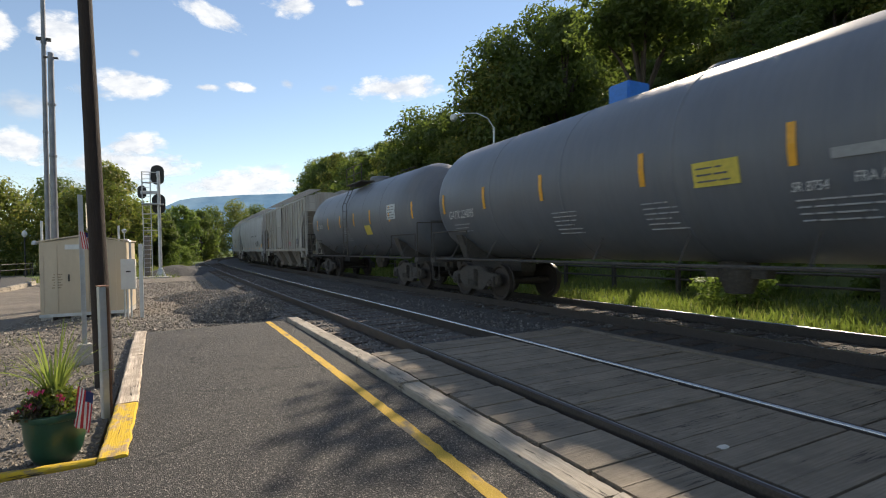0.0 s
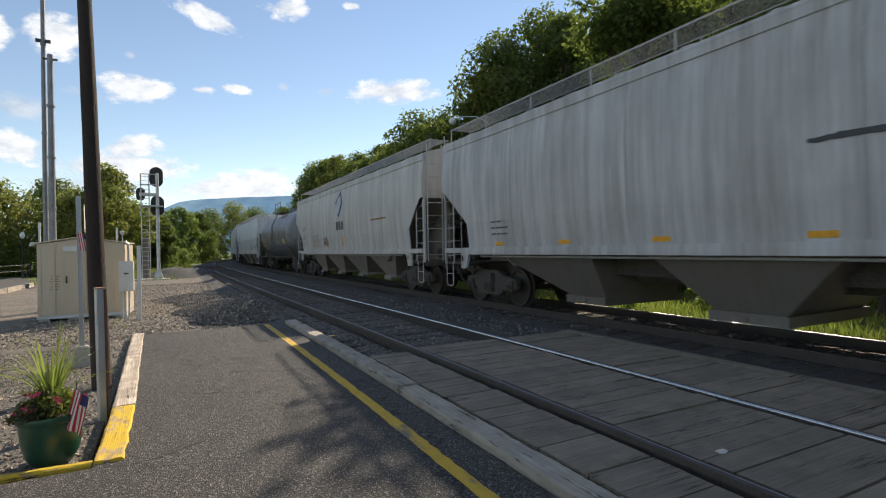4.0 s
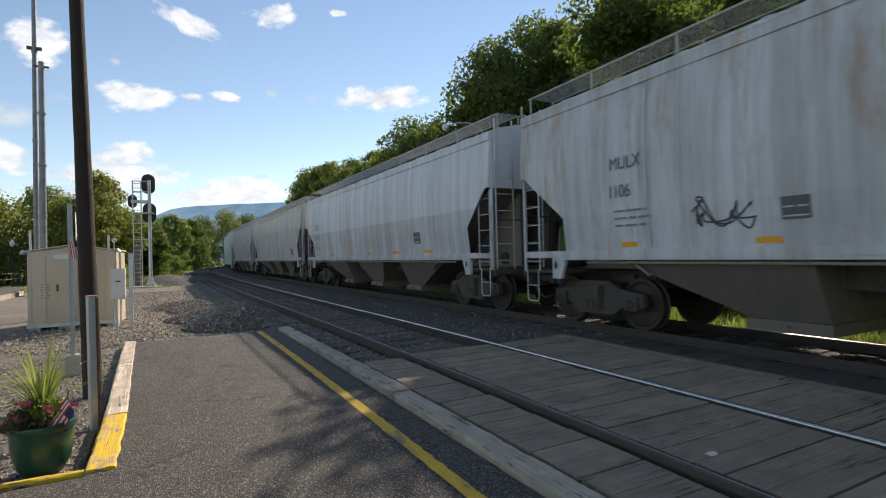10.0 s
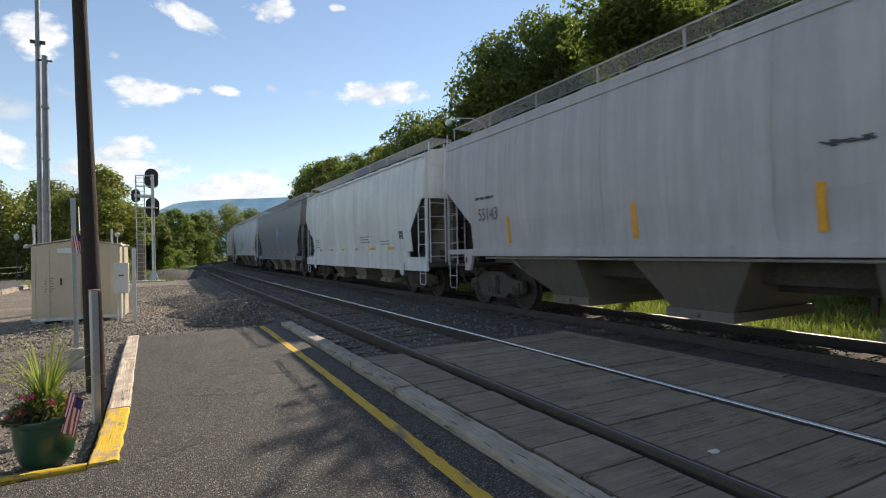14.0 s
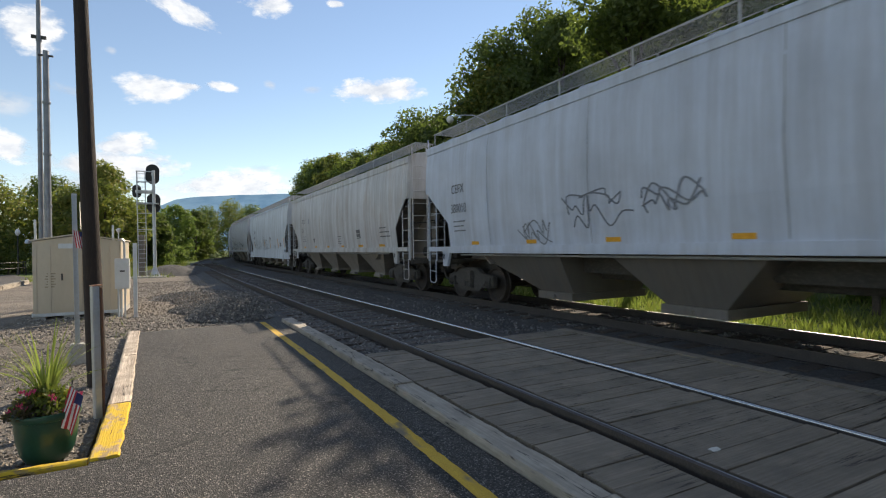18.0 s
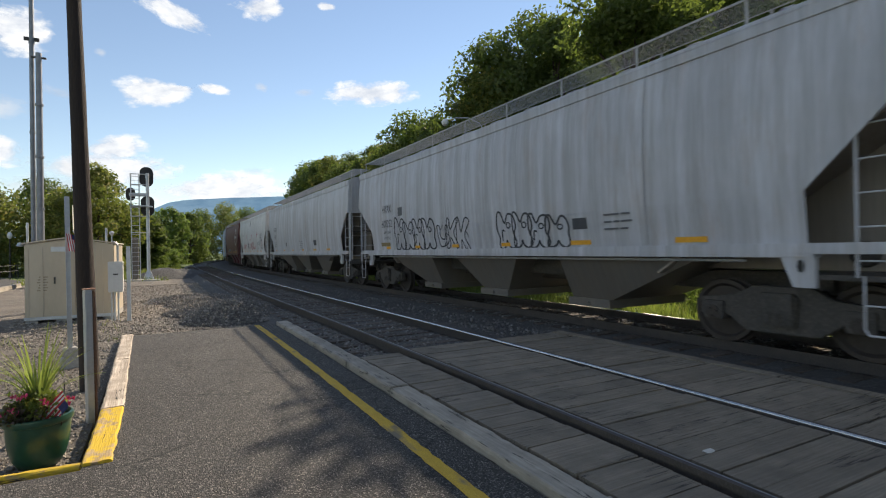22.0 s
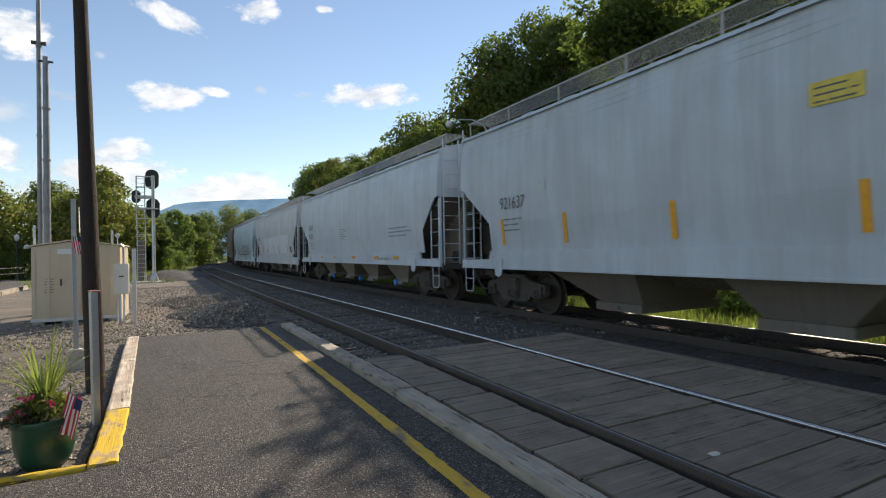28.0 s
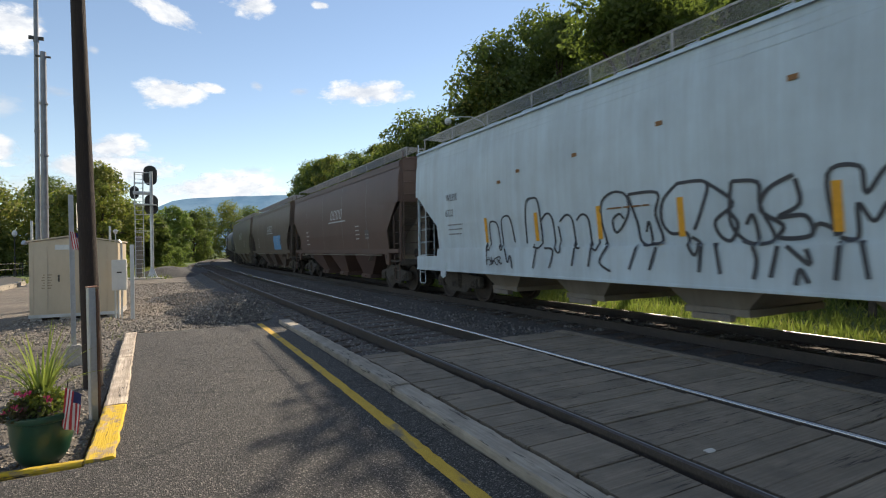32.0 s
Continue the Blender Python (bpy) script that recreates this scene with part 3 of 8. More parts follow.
def wheel_geo():
    g = Geo()
    prof = [(0.08, -0.07), (0.1, -0.03), (0.36, -0.02), (0.4, -0.06), (0.457, -0.06), (0.462, 0.05), (0.488, 0.06), (0.488, 0.085), (0.4, 0.085), (0.34, 0.03), (0.1, 0.05), (0.08, 0.09)]
    g.lathe(prof, 28, "x")
    return g


def axle_geo():
    g = Geo().tube((-1.05, 0, 0), (1.05, 0, 0), 0.085, 10)
    for sx in (-1, 1):
        k = len(g.v)
        wheel = wheel_geo()
        m = Matrix.Translation((sx * GAUGE, 0, 0)) @ (Matrix.Rotation(math.pi, 4, "Z") if sx > 0 else Matrix.Identity(4))
        g.add([tuple(m @ Vector(p)) for p in wheel.v], wheel.f)
    # bolts on the bearing caps
    for sx in (-1, 1):
        g.tube((sx * 1.05, 0, 0), (sx * 1.12, 0, 0), 0.1, 8)
        for i in range(3):
            a = i * 2.094
            g.tube((sx * 1.12, 0.06 * math.cos(a), 0.06 * math.sin(a)), (sx * 1.14, 0.06 * math.cos(a), 0.06 * math.sin(a)), 0.018, 6)
    return g


def truck_side_geo():
    g = Geo()
    pts = [(-1.12, 0.42), (-1.12, 0.66), (-0.62, 0.72), (-0.35, 0.86), (0.35, 0.86), (0.62, 0.72), (1.12, 0.66), (1.12, 0.42), (0.72, 0.44), (0.45, 0.24), (-0.45, 0.24), (-0.72, 0.44)]
    for sx in (-1, 1):
        g.prism(pts, sx * 0.98 - 0.07, sx * 0.98 + 0.07, "x")
        g.prism([(-0.2, 0.33), (0.2, 0.33), (0.24, 0.74), (-0.24, 0.74)], sx * 1.03 - 0.08, sx * 1.03 + 0.08, "x")
        for y in (-0.14, 0, 0.14):
            g.tube((sx * 1.1, y, 0.36), (sx * 1.1, y, 0.7), 0.055, 8)
        for y in (-0.889, 0.889):
            g.box(sx * 1.0 - 0.11, sx * 1.0 + 0.11, y - 0.15, y + 0.15, 0.36, 0.62)
    g.box(-1.15, 1.15, -0.2, 0.2, 0.5, 0.78)
    g.box(-0.3, 0.3, -0.3, 0.3, 0.78, 0.95)
    return g


AXLES = []


def add_trucks(car, yc):
    for sy in (-1, 1):
        me = shared("truck_frame", truck_side_geo, 0.015, False, UNDER)
        tr = part("truck_frame", me, None, car, "dark cast-steel side frame with coil springs", m=Matrix.Translation((0, sy * yc, 0)))
        for ay in (-0.889, 0.889):
            ax = part("wheelset", shared("wheelset", axle_geo, 0.0, True, WHEEL), None, tr, "steel wheels on an axle", m=Matrix.Translation((0, ay, 0.457)))
            AXLES.append((ax, ay, car))


def coupler_geo():
    g = Geo().box(-0.09, 0.09, 0, 0.55, 0.72, 0.92).box(-0.16, 0.16, 0.42, 0.6, 0.68, 0.98).box(-0.35, 0.35, -0.12, 0.02, 0.62, 1.08)
    g.path([(0.3, 0.0, 0.75), (0.34, 0.2, 0.5), (0.3, 0.4, 0.35), (0.2, 0.58, 0.4)], 0.028, 6)
    return g


def ladder_geo(h, w, n, r=0.011):
    g = Geo()
    for y in (0, w):
        g.box(-0.012, 0.014, y - 0.014, y + 0.014, 0, h)
    for i in range(n):
        z = h * (i + 0.5) / n
        g.tube((-0.02, 0, z), (-0.02, w, z), r, 6)
    return g


def sill_step_geo():
    g = Geo().path([(0, 0.02, 0.64), (0, 0.02, 0.06), (0, 0.06, 0.0), (0, 0.34, 0.0), (0, 0.38, 0.06), (0, 0.38, 0.64)], 0.013, 6)
    return g.tube((0, 0.02, 0.32), (0, 0.38, 0.32), 0.011, 6)


def side_profile(kind):
    if kind == "rib":
        return [(1.50, 1.44), (1.50, 2.05), (1.50, 3.0), (1.50, 3.6), (1.50, 4.23)]
    return [(1.47, 1.40), (1.545, 2.05), (1.575, 2.6), (1.575, 3.1), (1.55, 3.7), (1.47, 4.22)]


def sheet(g, outer, inner):
    """A curved plate: two grids of points, with closed rims."""
    r, c = len(outer), len(outer[0])
    vs = [p for row in outer for p in row] + [p for row in inner for p in row]
    k = r * c
    fs = []
    for i in range(r - 1):
        for j in range(c - 1):
            q = (i * c + j, i * c + j + 1, (i + 1) * c + j + 1, (i + 1) * c + j)
            fs += [q, tuple(k + x for x in reversed(q))]
    rim = [j for j in range(c)] + [i * c + c - 1 for i in range(1, r)] + [(r - 1) * c + j for j in range(c - 2, -1, -1)] + [i * c for i in range(r - 2, 0, -1)]
    for x, y in zip(rim, rim[1:] + rim[:1]):
        fs.append((x, y, k + y, k + x))
    return g.add(vs, fs)


def hopper_body(car, L, kind, paint):
    H = L / 2 - 0.62
    prof = side_profile(kind)
    apex = 3.5 if kind == "rib" else 2.95

    def ye(z, depth):
        if z >= apex:
            return H
        if z >= apex - 0.9:
            return H - 0.12 - (depth - 0.12) * (apex - z) / 0.9
        return H - depth

    def xat(z):
        return float(np.interp(z, [p[1] for p in prof], [p[0] for p in prof]))

    levels = sorted(set([z for _, z in prof] + [apex - 0.9, apex - 0.01, apex + 0.001]))
    nseg = 24
    for sx in (-1, 1):
        grids = []
        for off in (0.0, 0.03):
            grid = []
            for z in levels:
                front, rear = ye(z, 1.0), ye(z, 1.26)
                row = []
                for k in range(nseg + 1):
                    y = -front + (front + rear) * k / nseg
                    # the sheets bulge a little between the inner posts
                    bulge = 0.010 * math.sin(k * math.pi / 4) ** 2 if kind != "rib" else 0
                    row.append((sx * (xat(z) + bulge - off), y, z))
                grid.append(row)
            grids.append(grid)
        part("side_panel", sheet(Geo(), *grids), paint, car, smooth=True)
        if kind == "rib":
            for k in range(19):
                y = -H + 0.2 + (2 * H - 0.4) * (k + 0.5) / 19
                z0 = 1.44 if abs(y) < H - 1.27 else apex - 0.85 + (abs(y) - (H - 1.27)) * 0.8
                part("side_rib", Geo().prism([(y - 0.05, z0), (y + 0.05, z0), (y + 0.05, 4.16), (y - 0.05, 4.16)], sx * 1.50, sx * 1.565, "x"), paint, car, bevel=0.012)
        if kind == "skirt":
            for z in (3.86, 3.98, 4.1):
                part("roof_edge_ridge", Geo().box(*sorted((sx * (xat(z) - 0.012), sx * (xat(z) + 0.008))), -H + 0.1, H - 0.1, z - 0.012, z + 0.012), paint, car)
    for sy in (-1, 1):
        w = 1.42
        top, low = (sy * (H - 0.02), apex + 0.03), (sy * (H - 3.1), 1.0)
        n = Vector((0, sy * 0.54, -0.84)) * 0.03
        outer = [[(-w, top[0], top[1]), (w, top[0], top[1])], [(-w, low[0], low[1]), (w, low[0], low[1])]]
        inner = [[(x, y - n.y, z - n.z) for x, y, z in row] for row in outer]
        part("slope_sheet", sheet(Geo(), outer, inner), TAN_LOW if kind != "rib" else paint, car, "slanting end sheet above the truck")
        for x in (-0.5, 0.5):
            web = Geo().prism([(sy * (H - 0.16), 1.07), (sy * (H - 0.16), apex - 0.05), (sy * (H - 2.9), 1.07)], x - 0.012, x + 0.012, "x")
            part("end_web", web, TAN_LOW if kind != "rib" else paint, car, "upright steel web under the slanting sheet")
        ring = [(-xat(z) + 0.02, z) for z in (apex, apex + 0.15, 3.7, 4.2)] + [(-1.28, 4.32), (-0.7, 4.46), (0, 4.52), (0.7, 4.46), (1.28, 4.32)] + [(xat(z) - 0.02, z) for z in (4.2, 3.7, apex + 0.15, apex)]
        part("end_wall", Geo().prism(ring, sy * H - 0.02, sy * H + 0.02, "y"), paint, car)
    return H, xat


def roof_geo(H):
    g = Geo()
    ring = [(-1.53, 4.2), (-1.5, 4.27), (-1.28, 4.36), (-0.7, 4.49), (0, 4.55), (0.7, 4.49), (1.28, 4.36), (1.5, 4.27), (1.53, 4.2)]
    n = len(ring)
    g.add([(x, y, z) for y in (-H - 0.03, H + 0.03) for x, z in ring], [(i, i + 1, n + i + 1, n + i) for i in range(n - 1)] + [tuple(range(n)), tuple(range(n, 2 * n))])
    # roof seams
    k = int(2 * H / 1.2)
    for j in range(1, k):
        y = -H + 2 * H * j / k
        for a, b in zip(ring[1:-2], ring[2:-1]):
            g.add([(a[0], y - 0.02, a[1] + 0.002), (b[0], y - 0.02, b[1] + 0.002), (b[0], y + 0.02, b[1] + 0.002), (a[0], y + 0.02, a[1] + 0.002),
                   (a[0], y - 0.02, a[1] + 0.025), (b[0], y - 0.02, b[1] + 0.025), (b[0], y + 0.02, b[1] + 0.025), (a[0], y + 0.02, a[1] + 0.025)],
                  [(4, 5, 6, 7), (0, 1, 5, 4), (2, 3, 7, 6)])
    return g


def walkway_geo(H, x0, x1):
    """Grating of the roof walk: edge bars, fine mesh between them, and posts."""
    g = Geo()
    z = 4.72
    out, inn = (x0, x1) if x0 < 0 else (x1, x0)
    g.box(out - 0.005, out + 0.005, -H - 0.06, H + 0.06, z - 0.03, z)
    g.box(inn - 0.003, inn + 0.003, -H - 0.06, H + 0.06, z - 0.016, z)
    n = int(2 * (H + 0.06) / 0.045)
    for i in range(n):
        y = -H - 0.03 + i * 0.045
        g.box(x0, x1, y, y + 0.004, z - 0.009, z - 0.002)
    k = int(2 * H / 1.65)
    for j in range(k + 1):
        y = -H + 2 * H * j / k
        for x in (x0 + 0.012, x1 - 0.012):
            g.box(x - 0.005, x + 0.005, y - 0.022, y + 0.022, 4.3, z - 0.015)
    return g


def bay_geo(y0, y1, wide):
    """A discharge bay that narrows down to its gate."""
    yc = (y0 + y1) / 2
    g = Geo()
    w, b = wide, 0.95
    h0, h1 = 1.32, 0.46
    g.add([(-w, y0, h0), (w, y0, h0), (w, y1, h0), (-w, y1, h0), (-b, yc - 0.42, h1), (b, yc - 0.42, h1), (b, yc + 0.42, h1), (-b, yc + 0.42, h1)],
          [(0, 1, 5, 4), (1, 2, 6, 5), (2, 3, 7, 6), (3, 0, 4, 7), (4, 5, 6, 7)])
    g.box(-1.0, 1.0, yc - 0.5, yc + 0.5, 0.4, 0.5)
    g.box(-1.12, -0.98, yc - 0.3, yc + 0.3, 0.33, 0.42)
    g.tube((-0.95, yc, 0.42), (0.95, yc, 0.42), 0.03, 6)
    return g


def end_bay_geo(y_end, y_in, wide):
    """A bay that slants on its outer side and stands upright on its inner side."""
    d = 1 if y_end > y_in else -1
    w, b, h0, h1 = wide, 0.98, 1.32, 0.44
    foot = y_in + d * 0.95
    g = Geo().add([(-w, y_in, h0), (w, y_in, h0), (w, y_end, h0), (-w, y_end, h0), (-b, y_in, h1), (b, y_in, h1), (b, foot, h1), (-b, foot, h1)],
                  [(0, 1, 5, 4), (1, 2, 6, 5), (2, 3, 7, 6), (3, 0, 4, 7), (4, 5, 6, 7), (0, 1, 2, 3)])
    lo, hi = min(y_in, foot), max(y_in, foot)
    g.box(-1.06, 1.06, lo - 0.04, hi + 0.06, 0.3, 0.45)
    g.tube((-1.1, (lo + hi) / 2, 0.37), (1.1, (lo + hi) / 2, 0.37), 0.035, 8)
    return g


def mid_bay_geo(yc, half, wide):
    """A bay that narrows evenly down to its gate, with a low frame round it."""
    w, b, h0, h1 = wide, 0.98, 1.32, 0.44
    g = Geo().add([(-w, yc - half, h0), (w, yc - half, h0), (w, yc + half, h0), (-w, yc + half, h0), (-b, yc - 0.5, h1), (b, yc - 0.5, h1), (b, yc + 0.5, h1), (-b, yc + 0.5, h1)],
                  [(0, 1, 5, 4), (1, 2, 6, 5), (2, 3, 7, 6), (3, 0, 4, 7), (4, 5, 6, 7), (0, 1, 2, 3)])
    g.box(-1.06, 1.06, yc - 0.56, yc + 0.56, 0.3, 0.45)
    g.tube((-1.1, yc, 0.37), (1.1, yc, 0.37), 0.035, 8)
    return g


def text_mesh(body, size, mat, depth=0.0):
    cu = bpy.data.curves.new("lettering", "FONT")
    cu.body, cu.size, cu.align_x = body, size, "LEFT"
    ob = bpy.data.objects.new("lettering", cu)
    scene.collection.objects.link(ob)
    dg = bpy.context.evaluated_depsgraph_get()
    me = bpy.data.meshes.new_from_object(ob.evaluated_get(dg))
    bpy.data.objects.remove(ob)
    bpy.data.curves.remove(cu)
    me.materials.clear()
    me.materials.append(mat)
    return me


def lettering(car, body, size, y, z, mat, xat, squeeze=0.8, label=""):
    """Letters on the side that faces the platform; y is where they begin."""
    x = -(max(xat(z), xat(z + size * 0.7)) + 0.02)
    me = text_mesh(body, size, mat)
    ob = part("lettering", me, None, car, label or ("stencilled car marks" if len(body) > 3 else "stencilled letters"))
    ob.matrix_basis = Matrix(((0, 0, -1, x), (-squeeze, 0, 0, y), (0, 1, 0, z), (0, 0, 0, 1)))
    return ob


def bars(car, y, z, w, rows, pitch, mat, xat, name="marking", label="small stencilled line"):
    """Lines of writing too small to read, as plain bars, broken where words end."""
    rnd = random.Random(int(abs(y * 100) + z * 10))
    for i in range(rows):
        ww = w * rnd.uniform(0.65, 1.0)
        zz = z - i * pitch
        h = min(pitch * 0.26, 0.06)
        x = -(max(xat(zz), xat(zz + h)) + 0.0205)
        g, q = Geo(), y
        while q > y - ww:
            e = max(q - rnd.uniform(0.12, 0.34), y - ww)
            g.box(x, x + 0.004, e, q, zz, zz + h)
            q = e - 0.035
        part(name, g, mat, car, label.replace("lines", "line"))


def plate(car, y0, y1, z0, z1, mat, xat, name="marking", label="", thick=0.006):
    """A thin sheet stuck on the side, following its curve."""
    g = Geo()
    n = max(2, int((z1 - z0) / 0.25) + 1)
    vs = []
    for i in range(n):
        z = z0 + (z1 - z0) * i / (n - 1)
        x = -(xat(z) + 0.0135)
        vs += [(x, y0, z), (x, y1, z), (x - thick, y1, z), (x - thick, y0, z)]
    fs = [(0, 1, 2, 3), tuple(range(4 * n - 4, 4 * n))]
    for i in range(n - 1):
        for j in range(4):
            fs.append((4 * i + j, 4 * i + (j + 1) % 4, 4 * i + 4 + (j + 1) % 4, 4 * i + 4 + j))
    g.add(vs, fs)
    return part(name, g, mat, car, label)


def add_end_gear(car, H, key, m):
    """The open end of a hopper: deck, end beam, struts, brake gear and handrail."""
    def put(name, build, label, bevel=0.0, smooth=False):
        ob = part(name, shared((name, key), build, bevel, smooth, UNDER), None, car, label, m=m)
        return ob

    put("end_deck", lambda: Geo().box(-1.45, 1.45, H - 1.15, H + 0.08, 1.0, 1.06), "grimy steel end deck")
    put("end_beam", lambda: Geo().box(-1.47, 1.47, H + 0.0, H + 0.1, 0.92, 1.1), "steel beam across the car end", 0.008)
    for side, x in (("left", -0.45), ("right", 0.45)):
        def strut(x=x):
            g = Geo().box(x - 0.06, x + 0.06, H - 2.6, H - 0.1, 1.06, 1.2)
            return g.add([(x - 0.05, H - 0.25, 1.06), (x + 0.05, H - 0.25, 1.06), (x + 0.05, H - 0.1, 2.98), (x - 0.05, H - 0.1, 2.98),
                          (x - 0.05, H - 0.15, 1.06), (x + 0.05, H - 0.15, 1.06), (x + 0.05, H - 0.0, 2.98), (x - 0.05, H - 0.0, 2.98)],
                         [(0, 1, 2, 3), (4, 5, 6, 7), (0, 1, 5, 4), (1, 2, 6, 5), (2, 3, 7, 6), (3, 0, 4, 7)])
        part("end_strut", shared(("end_strut", key, side), strut, 0, False, UNDER), None, car, "upright strut under the slanting sheet", m=m)
    put("brake_cylinder", lambda: Geo().lathe([(0.05, -0.24), (0.15, -0.22), (0.17, -0.16), (0.17, 0.5), (0.15, 0.56), (0.05, 0.6)], 14, "x", (0, H - 0.8, 1.28)), "round brake cylinder", 0, True)
    put("air_reservoir", lambda: Geo().lathe([(0.03, -1.05), (0.1, -1.02), (0.12, -0.95), (0.12, -0.55), (0.1, -0.48), (0.03, -0.45)], 14, "x", (0, H - 0.7, 1.2)), "small air reservoir", 0, True)
    put("brake_pipe", lambda: Geo().path([(-0.5, H - 0.7, 1.2), (-0.3, H - 0.5, 1.15), (0.2, H - 0.5, 1.12)], 0.02), "bent air pipe")
    put("crossover_handrail", lambda: Geo().path([(-1.4, H + 0.05, 1.1), (-1.4, H + 0.05, 2.2), (1.4, H + 0.05, 2.2), (1.4, H + 0.05, 1.1)], 0.016), "handrail across the car end")


def hopper(L, paint, kind="bay", bays=3, name="covered_hopper", label="", low=None, foot=0.84):
    """A covered hopper car; foot: height of a skirt's lower edge; kind: bay, skirt or rib."""
    car = tagged(empty(name), label, "railcar", group="freight train")
    H, xat = hopper_body(car, L, kind, paint)
    key = round(L, 2)
    painted(part("roof", shared(("roof", key), lambda: roof_geo(H), 0, False, paint), None, car), paint)
    for x0, x1 in ((-1.26, -0.62), (0.62, 1.26)):
        painted(part("roof_walk", shared(("roof_walk", key, x0), lambda: walkway_geo(H, x0, x1), 0, False, GRATING), None, car, "steel grating walkway on posts"), GRATING)
    hatch = Geo().box(-0.42, 0.42, -H + 0.8, H - 0.8, 4.53, 4.66)
    for j in range(9):
        y = -H + 1.4 + (2 * H - 2.8) * j / 8
        hatch.box(-0.5, 0.5, y - 0.04, y + 0.04, 4.53, 4.7)
    painted(part("trough_hatch", hatch, paint, car, "long roof hatch with clamps", bevel=0.02), paint)
    # sills
    for sx in (-1, 1):
        s = Geo()
        if kind == "skirt":
            z0, z1, e = foot, 1.42, H + 0.05
            s.prism([(-e, z0), (e, z0), (e, z1 - 0.22), (H - 1.2, z1 - 0.2), (H - 1.25, z1), (-H + 1.25, z1), (-H + 1.2, z1 - 0.2), (-e, z1 - 0.22)], sx * 1.44, sx * 1.53, "x")
            s.box(sx * 1.5 - 0.05, sx * 1.5 + 0.05, -e, e, z0 - 0.03, z0 + 0.02)
            for sy in (-1, 1):
                pad = Geo().prism([(sy * (H - 1.75), foot - 0.16), (sy * (H - 1.62), foot - 0.22), (sy * (H - 1.49), foot - 0.16), (sy * (H - 1.45), foot + 0.2), (sy * (H - 1.79), foot + 0.2)], sx * 1.535, sx * 1.56, "x")
                part("jacking_lug", pad, paint, car, "hanging steel lug on the sill", bevel=0.006)
        else:
            s.box(sx * 1.49 - 0.05, sx * 1.49 + 0.05, -H + 0.08, H - 0.08, 1.3, 1.43)
            s.box(sx * 1.45 - 0.09, sx * 1.45 + 0.09, -H + 0.9, H - 0.9, 1.26, 1.31)
            for sy in (-1, 1):
                pad = Geo().prism([(sy * (H - 1.34), 1.42), (sy * (H - 0.9), 1.42), (sy * (H - 0.9), 0.9), (sy * (H - 1.14), 0.9)], sx * 1.5 - 0.02, sx * 1.5 + 0.055, "x")
                plate_ob = part("jacking_plate", pad, paint, car, "tapered steel plate at the end of the sill", bevel=0.006)
                slot = Geo().prism([(sy * (H - 1.04) + 0.035 * math.cos(k * 0.7854), 1.16 + 0.08 * math.sin(k * 0.7854)) for k in range(8)], sx * 1.559 - 0.003, sx * 1.559 + 0.003, "x")
                part("slot", slot, BLACKM, plate_ob, "dark slot in the plate")
        part("side_sill", s, paint, car, bevel=0.008)
        for sy in (-1, 1):
            post = Geo().box(sx * 1.47 - 0.03, sx * 1.47 + 0.03, sy * H - 0.03, sy * H + 0.03, 1.02, 4.24)
            part("corner_post", post, paint, car, bevel=0.01)
    # bays under the body
    wide = 1.4 if kind != "skirt" else 1.3
    pitch = (2 * H - 4.7) / bays
    for k in range(bays):
        y0 = -H + 2.35 + pitch * k
        y1 = y0 + pitch
        if bays == 3 and k == 1:
            g = mid_bay_geo((y0 + y1) / 2, 0.5 * pitch - 0.5, wide)
        elif bays == 3:
            g = end_bay_geo(y0 - 0.1, y1 - 0.75, wide) if k == 0 else end_bay_geo(y1 + 0.1, y0 + 0.75, wide)
        else:
            g = bay_geo(y0 + 0.04, y1 - 0.04, wide)
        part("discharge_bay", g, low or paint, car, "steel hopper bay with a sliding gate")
    if bays == 3:
        # added dark blocks stand in for the shaded sheets between bays
        for k in (1, 2):
            yc = -H + 2.35 + pitch * k
            hood = Geo().prism([(yc - 1.1, 1.34), (yc - 0.9, 0.86), (yc + 0.9, 0.86), (yc + 1.1, 1.34)], -0.7, 0.7, "x")
            part("bay_hood", hood, UNDER, car, "dark block added for the shaded gap between two bays")
    if kind == "bay":
        for sx in (-1, 1):
            pipe = Geo().tube((sx * 1.43, -H + 1.75, 1.215), (sx * 1.43, H - 1.75, 1.215), 0.022, 8)
            part("sill_pipe", pipe, GRATING, car, "pale pipe hung under the sill", smooth=True)
            x = xat(4.06) + 0.03
            band = Geo().box(*sorted((sx * (x - 0.07), sx * x)), -H - 0.02, H + 0.02, 4.06, 4.245)
            part("side_plate", band, paint, car, "flat plate along the top of the side", bevel=0.006)
    sill = Geo().box(-0.2, 0.2, -H - 0.1, H + 0.1, 0.72, 1.02)
    part("centre_sill", sill, UNDER, car)
